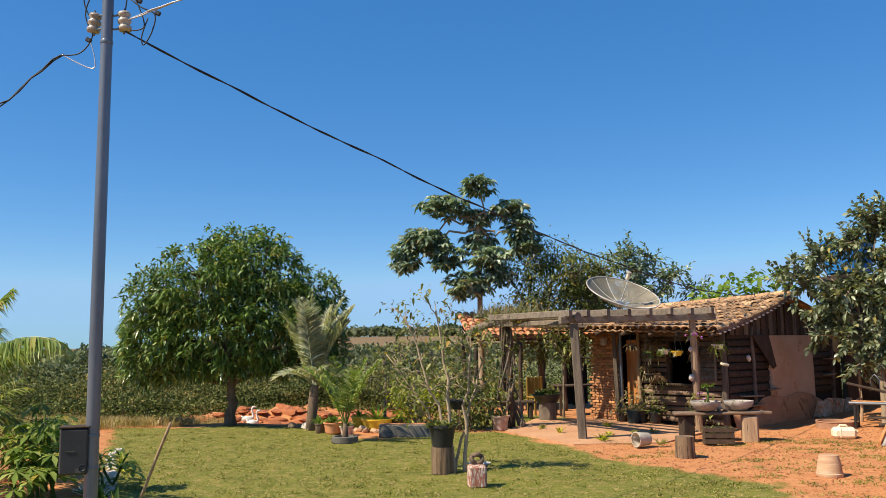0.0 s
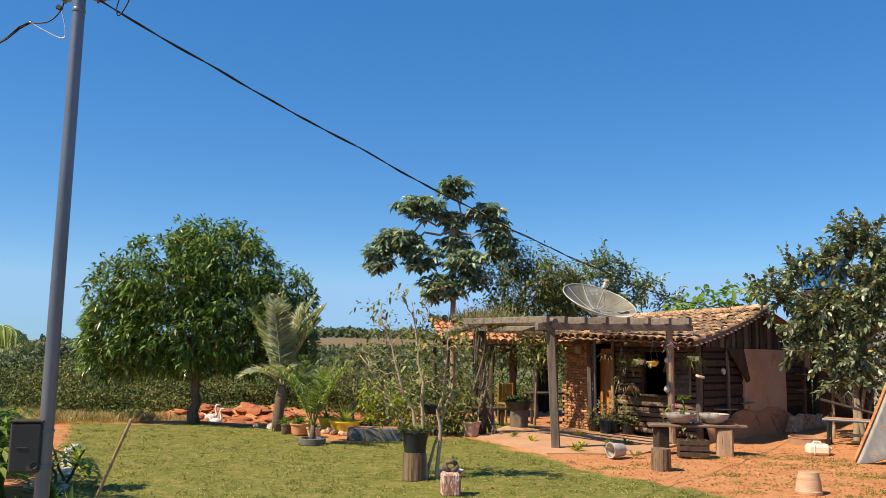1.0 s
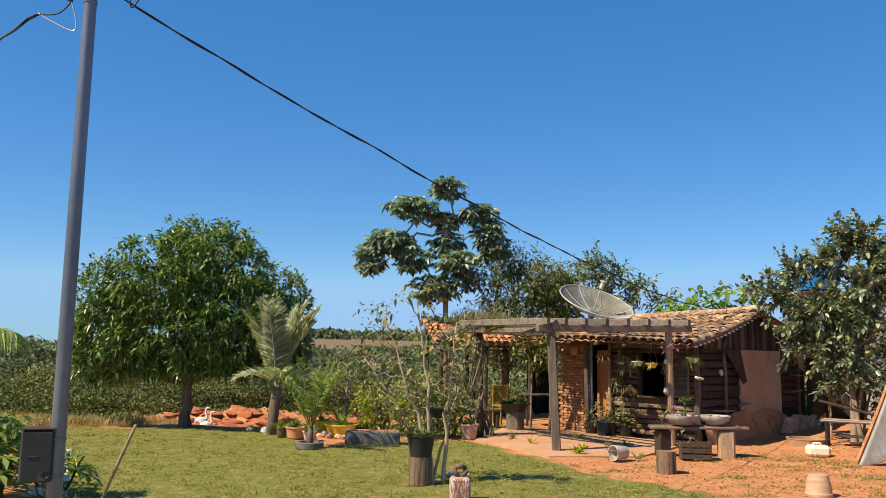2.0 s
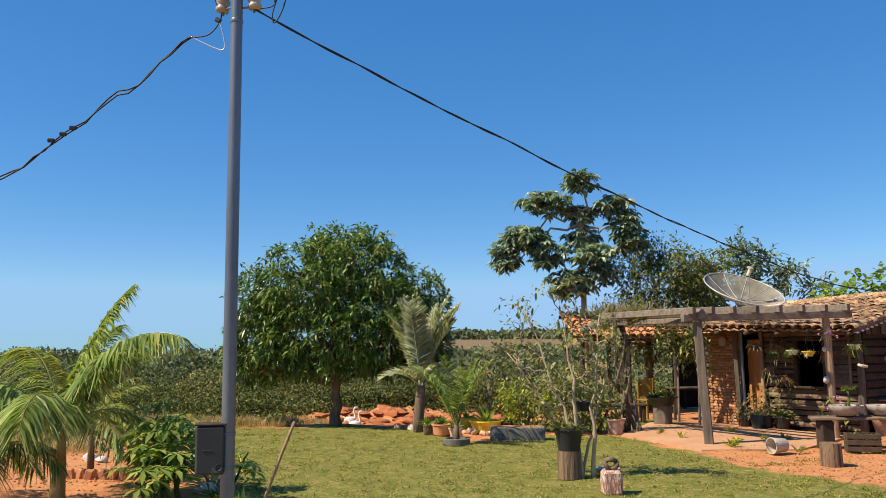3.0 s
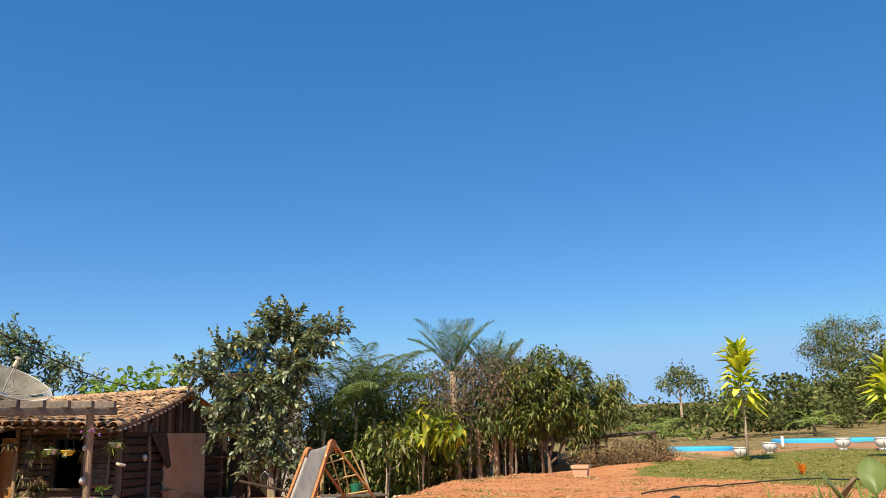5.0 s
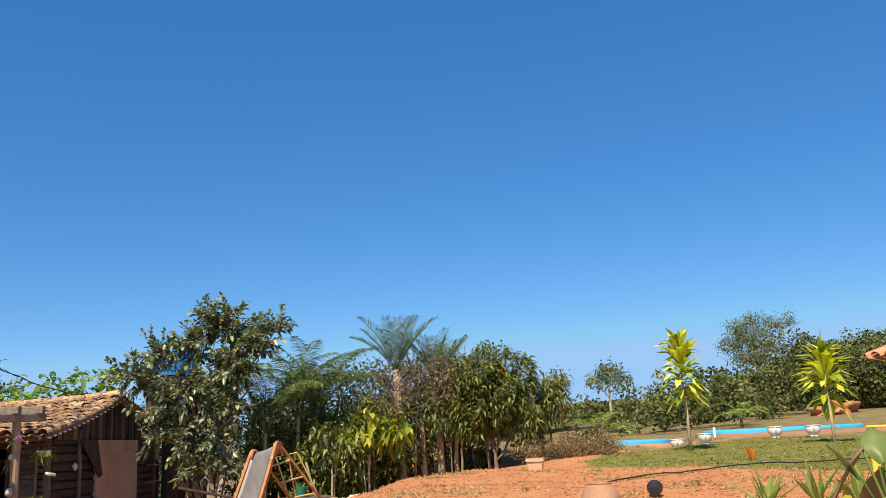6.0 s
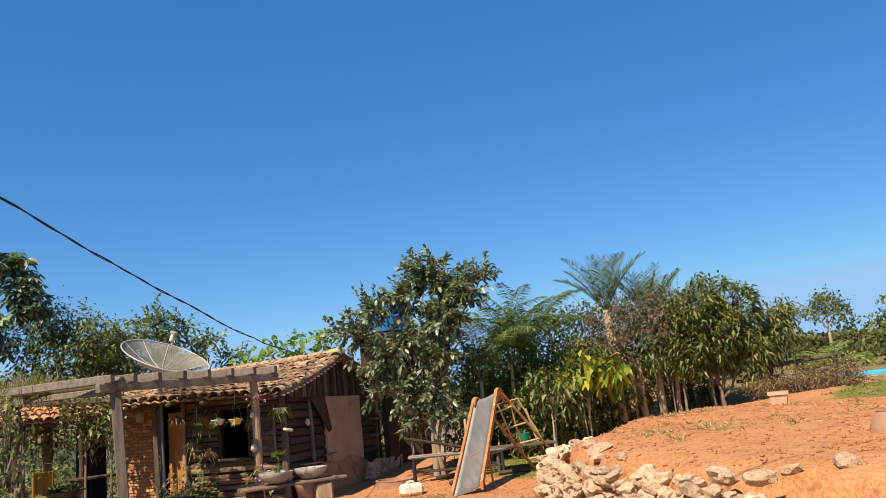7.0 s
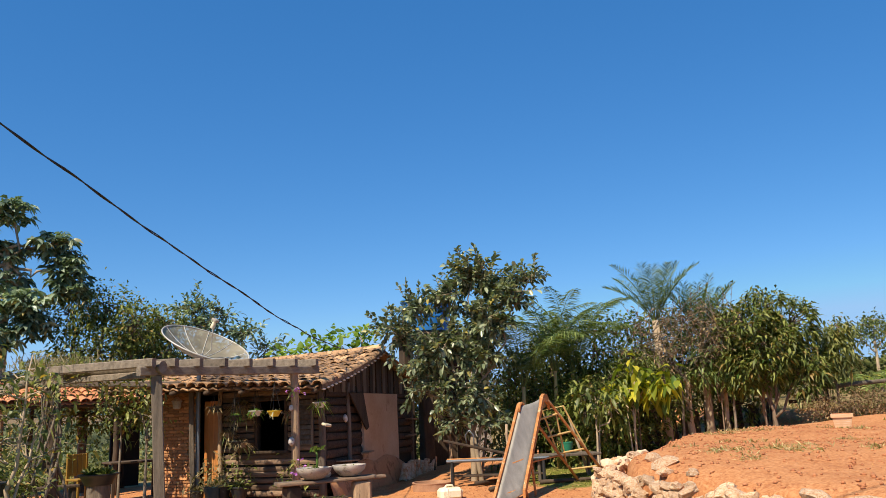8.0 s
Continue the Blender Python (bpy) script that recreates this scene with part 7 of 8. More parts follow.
# ---------------------------------------------------------------- water tank
tower = thing("water_tower", (9.68, 21.3, 0), "grey concrete water tower carrying a blue plastic tank", "water tower")
for x, y in ((-1.0, -0.4), (0.55, -0.4), (-1.0, 0.6), (0.55, 0.6)):
    # Dark wood colour on the left columns stands in for the guava's shade.
    part("column", Form().box(0.42 if x > 0 else 0.28, 0.3, 3.33, Matrix.Translation((x, y, -0.1)), 0.02), CONCRETE if (x > 0 and y < 0) else WOOD_DARK, tower)
part("platform", Form().box(2.1, 1.5, 0.16, Matrix.Translation((-0.25, 0.05, 3.23)), 0.02), WOOD_DARK, tower)
part("tower_wall", Form().box(1.2, 0.12, 3.2, Matrix.Translation((-0.06, 0.6, 0)), 0.01), WOOD_DARK, tower)
tank = part("tank", Form().lathe([(0.48, 3.61), (0.52, 3.62), (0.57, 3.95), (0.585, 3.96), (0.585, 4.0), (0.57, 4.01), (0.62, 4.32), (0.64, 4.33), (0.64, 4.37), (0.30, 4.47), (0.05, 4.49)], 32, Matrix.Translation((-0.68, 0, -0.16))), TANK_BLUE, tower, "blue plastic water tank", 40)
part("lid", Form().lathe([(0.66, 4.36), (0.66, 4.40), (0.6, 4.44), (0.2, 4.52), (0.05, 4.53)], 32, Matrix.Translation((-0.68, 0, -0.16))), TANK_BLUE, tank, smooth=40)

# ---------------------------------------------------------------- slide
slide = thing("playground_slide", (7.0, 14.5, 0), "old playground slide with steel chute and rusty orange frame", "slide")
O = Vector((7.0, 14.5, 0))
BL, BR, TL, TR = Vector((6.28, 14.08, 0.04)), Vector((6.86, 14.16, 0.14)), Vector((7.26, 14.74, 1.43)), Vector((7.76, 14.80, 1.56))
AHEAD = Vector((0.83, 0.55, 0)).normalized()


def chute_line(low, high):
    """One edge of the chute: a straight run, then over the rounded top."""
    pts = [low.lerp(high, i / 9) + Vector((0.02, 0.04, -0.035)) * math.sin(math.pi * i / 9) for i in range(10)]
    for ahead, up in ((0.05, 0.055), (0.13, 0.085), (0.22, 0.075), (0.29, 0.02), (0.33, -0.06)):
        pts.append(high + AHEAD * ahead + Z * up)
    return [p - O for p in pts]


line_l, line_r = chute_line(BL, TL), chute_line(BR, TR)
rows = [[a.lerp(b, k / 6) - Z * 0.03 * math.sin(math.pi * k / 6) for k in range(7)] for a, b in zip(line_l, line_r)]
part("chute", Form().sheet(rows, 0.012), CHUTE, slide, "worn bare steel chute", True)
for pts, out in ((line_l, -1), (line_r, 1)):
    ring = []
    w = Vector((0.018, -0.012, 0))
    for p in pts:
        q = p + w * out
        ring.append([q - w - Z * 0.075, q - w + Z * 0.055, q + w + Z * 0.055, q + w - Z * 0.075, q - w - Z * 0.075])
    fl = Form().sheet(ring)
    fl.add(ring[0][:4] + ring[-1][:4], [(0, 1, 2, 3), (7, 6, 5, 4)])
    part("side_rail", fl, RUST, slide, "rusty orange side rail")
foot_a, foot_b = Vector((9.50, 15.12, 0.03)), Vector((8.90, 15.25, 0.03))
tops = []
for line_, foot in ((line_r, foot_a), (line_l, foot_b)):
    t0, f0 = line_[9], foot - O
    start = line_[12]
    tops.append(start)
    part("ladder_rail", Form().tube([t0 - Z * 0.03, line_[10] + Z * 0.03, line_[11] + Z * 0.035, start + Z * 0.02, start.lerp(f0, 0.12) + Z * 0.02, start.lerp(f0, 0.5), f0], 0.027, 8), RUST, slide, "rusty orange bent ladder rail", True)
for s in (0.18, 0.38, 0.58, 0.78):
    part("rung", Form().bar(tops[0].lerp(foot_a - O, s), tops[1].lerp(foot_b - O, s), 0.018), BAMBOO, slide)
hold = Form().tube([tops[0].lerp(foot_a - O, 0.62), tops[0].lerp(foot_a - O, 0.10) + Vector((0.32, 0.10, 0.0)), tops[1].lerp(foot_b - O, 0.10) + Vector((0.36, 0.12, 0.05)), tops[1].lerp(foot_b - O, 0.55)], 0.016, 7)
part("hand_hold", hold, BAMBOO, slide)
part("brace", Form().bar(tops[0].lerp(foot_a - O, 0.15), tops[1].lerp(foot_b - O, 0.72), 0.016), BAMBOO, slide)
part("brace", Form().bar(line_r[3], tops[1].lerp(foot_b - O, 0.6), 0.016), RUST, slide)
for k in (1, 4):
    a, b = line_l[k], line_r[k]
    part("prop", Form().bar(b - Z * 0.05, (b.x + 0.12, b.y + 0.1, 0.0), 0.02), RUST, slide)
    part("crossbar", Form().bar(a - Z * 0.06, b - Z * 0.06, 0.018), RUST, slide)

# pipe bench, workbench, boards and odd things behind the slide
pipe = thing("pipe_bench", (7.7, 16.2, 0), "rusty pipe and board seesaw bench in the yard", "bench", rz=-30)
for x in (-0.85, 0.85):
    part("leg", Form().bar((x, 0, -0.05), (x, 0, 0.55), 0.03), DARK_PLASTIC, pipe)
    part("leg", Form().bar((x, 0.35, -0.05), (x, 0.35, 0.55), 0.03), DARK_PLASTIC, pipe)
part("rail", Form().bar((-0.95, 0, 0.55), (0.95, 0, 0.55), 0.03), STEEL, pipe)
part("rail", Form().bar((-0.95, 0.35, 0.55), (0.95, 0.35, 0.55), 0.03), RUST, pipe)
part("seat_board", Form().box(1.5, 0.24, 0.035, Matrix.Translation((0.1, 0.17, 0.25)), 0.006), WOOD_DARK, pipe)
part("seesaw_plank", plank_beam((-1.0, 0.25, 0.92), (0.55, 0.3, 0.55), 0.10, 0.05, 66), WOOD_DARK, pipe)
part("handle", Form().tube([(-0.55, 0.27, 0.80), (-0.58, 0.27, 1.0), (-0.5, 0.27, 1.1), (-0.42, 0.27, 1.0), (-0.42, 0.27, 0.76)], 0.012, 6), STEEL, pipe, smooth=True)
work = thing("work_table", gz(9.0, 15.9), "low weathered board table behind the slide", "table", rz=-20)
part("tabletop", Form().box(1.3, 0.6, 0.05, Matrix.Translation((0, 0, 0.42)), 0.01), WOOD_GREY, work)
for x in (-0.55, 0.55):
    for y in (-0.22, 0.22):
        part("leg", Form().bar((x, y, -0.1), (x, y, 0.42), 0.035, 0.03, 8, 0.15, int(x * 9)), WOOD_GREY, work, smooth=True)
solo("green_bucket", Form().lathe([(0.085, 0), (0.09, 0.01), (0.115, 0.19), (0.122, 0.195), (0.122, 0.205), (0.108, 0.205), (0.085, 0.04)], 22), GREEN_PLASTIC, gz(9.05, 15.85, 0.465), "green plastic bucket on the board table", "bucket", smooth=40)
can = thing("jerrycan", gz(6.25, 15.45, 0.01), "yellowed white plastic jerrycan lying on red earth", "jerrycan", rz=-8)
part("body", Form().box(0.40, 0.26, 0.20, None, 0.05), WHITE_PLASTIC, can, smooth=50)
part("rib", Form().box(0.09, 0.27, 0.208, Matrix.Translation((-0.08, 0, -0.004)), 0.05), WHITE_PLASTIC, can, smooth=50)
part("handle", Form().tube([(-0.10, 0, 0.18), (-0.06, 0, 0.235), (0.04, 0, 0.235), (0.08, 0, 0.18)], 0.018, 8), WHITE_PLASTIC, can, smooth=True)
part("cap", Form().lathe([(0.03, 0), (0.03, 0.03), (0.02, 0.035)], 14, pose(0.20, 0, 0.12, 0, 90, 0)), WHITE_PLASTIC, can, smooth=40)
solo("clay_pot_upturned", Form().lathe([(0.165, 0), (0.17, 0.01), (0.17, 0.05), (0.16, 0.055), (0.148, 0.17), (0.122, 0.27), (0.12, 0.28), (0.10, 0.285), (0.03, 0.285)], 28, None, 0.015), CLAY_TAN, gz(4.29, 11.12, -0.01), "large faded clay pot standing upside down on the earth", "pot", smooth=40)
tub = thing("brick_tub", (6.75, 17.0, 0), "low round rusty tub by the wall", "tub")
part("shell", Form().lathe([(0.36, 0), (0.38, 0.02), (0.39, 0.16), (0.4, 0.165), (0.4, 0.18), (0.36, 0.18), (0.35, 0.06)], 26, None, 0.03), CLAY_BROWN, tub, smooth=40)
for i, (a, b, r) in enumerate((((8.2, 16.6, 0), (8.0, 16.3, 1.05), 0.03), ((7.5, 17.6, 0), (7.65, 17.9, 1.2), 0.035), ((9.6, 15.9, 0), (9.4, 16.2, 1.1), 0.03), ((7.9, 17.2, 0), (8.3, 17.5, 1.0), 0.03))):
    o = Vector(a)
    st = thing("pale_pole", gz(a[0], a[1]), "pale debarked pole leaning behind the slide", "pole", "poles behind the slide")
    part("stick", Form().bar((0, 0, -0.1), Vector(b) - o, r, r * 0.8, 8, 0.15, i), WOOD_TAN if i % 2 else BARK_PALE, st, smooth=True)
for i, (x, y, ln, rz) in enumerate(((7.6, 15.8, 1.2, 30), (8.6, 15.3, 1.0, -25), (8.0, 16.5, 1.4, 10))):
    lg = thing("fallen_pole", gz(x, y, 0.03), "dark pole lying on the ground behind the slide", "pole", "poles on the ground", rz)
    part("stick", Form().bar((-ln / 2, 0, 0.0), (ln / 2, 0, 0.02), 0.04, 0.03, 8, 0.15, i), WOOD_DARK, lg, smooth=True)
bottle = thing("plastic_bottle", gz(7.55, 12.95, 0.05), "crushed blue and white plastic bottle on the ground", "bottle", rz=30)
part("body", Form().lump(0.09, 0.06, 0.05, None, 0.2, 4, 2), BLUE_CLOTH, bottle, smooth=True)
part("label_band", Form().lump(0.05, 0.063, 0.053, Matrix.Translation((0.03, 0, 0.004)), 0.2, 5, 2), WHITE, bottle, smooth=True)

# ---------------------------------------------------------------- terrace wall of rough stones
wall = thing("retaining_wall", (5, 8, 0), "dry wall of pale broken rocks holding the earth terrace", "stone wall", kind="structure")
rng = rand(400)
seg = WALL_LINE[2:11]
lens = np.r_[0, np.cumsum(np.hypot(*np.diff(seg, axis=0).T))]
spots = []
for layer, (z0, out, size) in enumerate(((0.04, 0.20, 0.10), (0.14, 0.19, 0.095), (0.23, 0.18, 0.09), (0.32, 0.165, 0.09), (0.41, 0.15, 0.085), (0.50, 0.135, 0.085), (0.59, 0.115, 0.085), (0.68, 0.09, 0.085), (0.76, 0.04, 0.09))):
    s = rng.uniform(0, 0.2)
    while s < lens[-1]:
        x, y = np.interp(s, lens, seg[:, 0]), np.interp(s, lens, seg[:, 1])
        x2, y2 = np.interp(s + 0.1, lens, seg[:, 0]), np.interp(s + 0.1, lens, seg[:, 1])
        d = math.hypot(x2 - x, y2 - y) + 1e-6
        nx, ny = -(y2 - y) / d, (x2 - x) / d
        k = size * rng.uniform(0.65, 1.2)
        keep = 0.98 if layer < 8 else 0.85
        if rng.random() < keep and s > 2.2 and s < 9.0:
            o = out + rng.normal(0, 0.03)
            spots.append((x + nx * o - 5, y + ny * o - 8, z0 + rng.normal(0, 0.025), k))
        s += k * rng.uniform(1.35, 1.75)
spots.sort(key=lambda q: math.hypot(q[0] + 0.3, q[1] - 0.3))
rocks("stone", spots[:300], [ROCK], wall, 401, 10)
rest = Form()
rr_ = rand(403)
for i, (x, y, z, k) in enumerate(spots[300:]):
    rest.lump(k, k * 0.85, k * 0.7, Matrix.Translation((x, y, z)) @ Euler(rr_.uniform(-0.5, 0.5, 3) * [1, 1, 6]).to_matrix().to_4x4(), 0.28, i, 2)
part("stone_fill", rest, ROCK, wall, "smaller packed rocks of the wall", 25, kind="stuff")
top = thing("loose_rock_line", (6.5, 10.5, 0), "pale rocks half buried along the terrace edge", "rock")
spots = []
for x, y, s in ((5.1, 9.0, 0.17), (5.28, 9.35, 0.12), (4.85, 8.75, 0.13), (8.13, 12.38, 0.16), (8.67, 12.64, 0.14), (4.25, 6.35, 0.15), (4.42, 6.2, 0.12), (4.62, 5.9, 0.15), (4.75, 8.3, 0.10), (5.75, 10.2, 0.11), (9.2, 13.05, 0.1), (13.6, 14.2, 0.16), (13.95, 14.0, 0.12)):
    spots.append((x - 6.5, y - 10.5, ground_z(x, y) + s * 0.1, s * 0.72))
rocks("stone", spots, [ROCK], top, 402, 5)

# things on the terrace
planter = thing("clay_planter", gz(10.75, 11.15, -0.01), "square faded clay planter on the terrace", "planter", rz=35)
pf = Form()
for w0, w1, z0, z1 in ((0.21, 0.27, 0.0, 0.18), (0.31, 0.31, 0.18, 0.235)):
    pf.add([(sx * w / 2, sy * w / 2, z) for w, z in ((w0, z0), (w1, z1)) for sx, sy in ((-1, -1), (1, -1), (1, 1), (-1, 1))], [(3, 2, 1, 0), (4, 5, 6, 7), (0, 1, 5, 4), (1, 2, 6, 5), (2, 3, 7, 6), (3, 0, 4, 7)])
part("body", pf, CLAY_TAN, planter)
part("earth", Form().box(0.25, 0.25, 0.01, Matrix.Translation((0, 0, 0.231)), 0.002), DIRT, planter)
solo("clay_dish_upturned", Form().lathe([(0.20, 0), (0.205, 0.02), (0.19, 0.08), (0.145, 0.16), (0.12, 0.19), (0.125, 0.20), (0.11, 0.20), (0.10, 0.15), (0.03, 0.14)], 26, None, 0.02), CLAY_BROWN, gz(6.52, 6.7, -0.02), "broken clay dish lying upside down on the terrace", "dish", smooth=40)
tp = thing("black_pot_tipped", gz(6.95, 6.33), "small black plastic pot tipped over on the terrace", "pot", rz=120)
part("shell", Form().lathe([(0.05, 0), (0.054, 0.01), (0.073, 0.115), (0.08, 0.117), (0.08, 0.138), (0.07, 0.138), (0.05, 0.02)], 20, pose(0, 0, 0.075, 75, 0, 0) @ Matrix.Translation((0, 0, -0.07))), DARK_PLASTIC, tp, smooth=40)
hose = thing("garden_hose", gz(8.4, 8.1), "black hose lying across the terrace grass", "hose")
pts = []
for k in range(60):
    s = k / 59
    x, y = 8.6 + 8.5 * s + 0.3 * math.sin(s * 9), 8.1 - 3.0 * s + 0.5 * math.sin(s * 5)
    pts.append((x - 8.4, y - 8.1, ground_z(x, y) - ground_z(8.4, 8.1) + 0.03))
part("tube", Form().tube(pts, 0.011, 6), CABLE, hose, smooth=True)


def dracaena(place, h, seed):
    rng = rand(seed)
    ob = thing("dracaena", place, "cane plant with bright yellow-striped strap leaves on the terrace", "plant", "dracaenas by the pool")
    part("stem", Form().tube([(0, 0, -0.1), (0.03, 0, h * 0.3), (0.0, 0.02, h * 0.6), (-0.02, 0, h * 0.85)], [0.04, 0.035, 0.03, 0.025], 8, 0.15, seed), BARK_PALE, ob, smooth=True)
    m = 104
    u = np.sort(rng.random(m)) ** 0.8
    az = np.arange(m) * 2.4 + rng.normal(0, 0.2, m)
    el = -0.65 + 1.95 * u + rng.normal(0, 0.15, m)
    P = np.column_stack([np.zeros(m), np.zeros(m), h * (0.46 + 0.42 * u)])
    D = np.column_stack([np.cos(az) * np.cos(el), np.sin(az) * np.cos(el), np.sin(el)])
    L = 0.66 * rng.uniform(0.8, 1.15, m)
    P += D * [0.02, 0.02, 0.02]
    mid = P + D * (L * 0.55)[:, None] + [0, 0, 0.03]
    D2 = unit(D + np.array([0, 0, -1.0]) * rng.uniform(0.35, 0.95, m)[:, None])
    S = unit(np.cross(D, [0, 0, 1.0]) + rng.normal(0, 0.15, (m, 3)))
    tip = mid + D2 * (L * 0.45)[:, None]
    W = 0.145 * rng.uniform(0.8, 1.15, m)[:, None]
    a, b = P + D * (L * 0.28)[:, None], mid
    up = np.cross(S, D) * W * 0.14
    v = np.stack([P, a - S * W * 0.38 + up, a, a + S * W * 0.38 + up, b - S * W * 0.5 + up, b, b + S * W * 0.5 + up, (b + tip) / 2 - S * W * 0.42, (b + tip) / 2, (b + tip) / 2 + S * W * 0.42, tip], 1).reshape(-1, 3)
    f0 = np.array([(0, 2, 1), (0, 3, 2), (1, 2, 5), (1, 5, 4), (2, 3, 6), (2, 6, 5), (4, 5, 8), (4, 8, 7), (5, 6, 9), (5, 9, 8), (7, 8, 10), (8, 9, 10)])
    t = (np.arange(m)[:, None, None] * 11 + f0).reshape(-1, 3)
    part("foliage", big_mesh("foliage", v, t, LEAF_DRACAENA), LEAF_DRACAENA, ob)
    return ob


dracaena(gz(16.75, 11.65), 2.55, 410)
dracaena(gz(18.2, 9.0), 1.95, 411)
for i, (x, y) in enumerate(((21.0, 14.55), (21.6, 14.0), (21.7, 11.95), (22.0, 11.05))):
    ob = thing("urn_pot", gz(x, y), "white cement urn pot with handles beside the pool", "pot", "white urns by the pool", 30)
    part("urn", Form().lathe([(0.11, 0), (0.12, 0.02), (0.09, 0.05), (0.16, 0.11), (0.20, 0.21), (0.19, 0.27), (0.21, 0.29), (0.21, 0.31), (0.18, 0.31), (0.16, 0.24), (0.05, 0.22)], 24), WHITE, ob, smooth=40)
    for sg in (-1, 1):
        part("handle", Form().tube([(sg * 0.18, 0, 0.15), (sg * 0.27, 0, 0.18), (sg * 0.27, 0, 0.25), (sg * 0.20, 0, 0.28)], 0.016, 6), WHITE, ob, smooth=True)
strap_plant("small_plant", gz(16.55, 11.6), 16, 0.3, 0.05, LEAF_BUSH, "low plant at the foot of the dracaena", 420)
strap_plant("heliconia", gz(13.4, 8.5), 18, 0.34, 0.07, leafy("orange heliconia bract", (0.55, 0.12, 0.02), (0.75, 0.22, 0.03), (0.85, 0.38, 0.06), 0.5, 0.3), "orange-leaved plant in the terrace grass", 421, (0.8, 1.5))
# pool shells
for nm, x, y, rx, ry, rz, lab in (("pool_small", 22.3, 16.8, 1.0, 0.75, -43, "small round blue paddling pool shell"), ("pool", 27.6, 14.5, 2.6, 1.5, -43, "long blue swimming pool shell with raised rim")):
    ob = thing(nm, (x, y, ground_z(x, y) + (0.22 if nm == "pool_small" else -0.10)), lab + " behind the urns", "pool", rz=rz)
    prof = []
    N = 40
    def oval(sx, sy, z):
        return [(sx * math.copysign(abs(math.cos(a)) ** 0.7, math.cos(a)), sy * math.copysign(abs(math.sin(a)) ** 0.7, math.sin(a)), z) for a in [2 * math.pi * k / N for k in range(N + 1)]]
    part("shell", Form().sheet([oval(rx * 1.02, ry * 1.02, -0.3), oval(rx, ry, 0.13), oval(rx - 0.05, ry - 0.05, 0.17), oval(rx - 0.18, ry - 0.18, 0.16), oval(rx - 0.2, ry - 0.2, 0.0)]), POOL_BLUE, ob, smooth=40)
    w = oval(rx - 0.19, ry - 0.19, 0.09)[:-1]
    part("water", Form().add(w, [tuple(range(N))]), WATER, ob)
    c = Form().sheet([oval(rx * 1.03, ry * 1.03, 0.04), oval(rx + 0.25, ry + 0.25, 0.045), oval(rx + 0.3, ry + 0.3, -0.3)])
    part("coping", c, SLAB, ob, "pinkish cement coping")
strip = Form()
edge = [(20.6, 15.9), (21.6, 14.7), (22.6, 13.2), (23.4, 11.6), (24.4, 9.6), (25.4, 7.6)]
strip.sheet([[Vector((x + u * 1.5, y + u * 1.1, ground_z(x + u * 1.5, y + u * 1.1) + 0.05)) for u in (0.0, 0.35, 0.7, 1.0)] for x, y in edge], 0.1)
solo("pool_walk", strip, SLAB, (0, 0, 0), "pinkish cement walk along the pool", "path")
solo("white_post", Form().lathe([(0.045, 0), (0.045, 0.30), (0.035, 0.34)], 12), WHITE, (24.7, 15.4, ground_z(24.7, 15.4)), "short white post at the pool edge", "post", smooth=40)

# kiosk roof at the edge of the terrace
kiosk = thing("kiosk", (16.2, 4.6, 1.0), "garden kiosk with an orange clay tile roof", "kiosk")
KI = Matrix.Translation((16.2, 4.6, 1.0)).inverted()
for x, y in ((-1.5, 1.5), (1.5, 1.5), (-1.5, -1.5), (1.5, -1.5)):
    part("post", Form().bar((x, y, -0.3), (x, y, 1.72), 0.08), WOOD_ORANGE, kiosk)
k_tiles = [tile_mesh("roof_tile", 0.44, 0.10, 0.085, 70 + s, TILE_RED) for s in range(3)]
for side in range(4):
    a = radians(90 * side)
    ex, ey = Vector((math.cos(a), math.sin(a), 0)), Vector((-math.sin(a), math.cos(a), 0))

    def hip(s, t, ex=ex, ey=ey):
        half = 2.05 * (1 - t)
        return Vector((16.2, 4.6, 1.0)) + ex * 2.05 * (1 - t) + ey * max(-half, min(half, -2.05 + s * 0.205)) + Z * (1.60 + 0.95 * t)

    rf = new("roof_slope")
    rf.parent = kiosk
    if side in (1, 2):
        tile_roof(rf, KI, hip, 20, 5, 0.2, TILE_RED, k_tiles, "", 80 + side, 0.4)
    else:
        part("tile_underlay", Form().sheet([[KI @ hip(s, t / 5) for t in range(6)] for s in range(21)], 0.03), TILE_RED, rf)
# yellow chair on the terrace
yc = thing("slatted_chair", gz(9.35, 4.75), "bright yellow wooden garden chair on the terrace", "chair", rz=200)
for k in range(4):
    part("back_slat", Form().box(0.085, 0.02, 0.75, pose(-0.21 + 0.14 * k, 0.18, 0.30, -16, -9 + 6 * k, 0), 0.005), YELLOW, yc)
for k in range(4):
    part("seat_slat", Form().box(0.5, 0.09, 0.02, pose(0, -0.22 + 0.11 * k, 0.36 - 0.02 * k), 0.005), YELLOW, yc)
for x in (-0.25, 0.25):
    part("leg", Form().box(0.03, 0.08, 0.52, pose(x, -0.25, -0.02), 0.005), YELLOW, yc)
    part("leg", Form().box(0.03, 0.08, 0.34, pose(x, 0.12, -0.02), 0.005), YELLOW, yc)
    part("armrest", Form().box(0.08, 0.55, 0.02, pose(x, -0.02, 0.5), 0.005), YELLOW, yc)
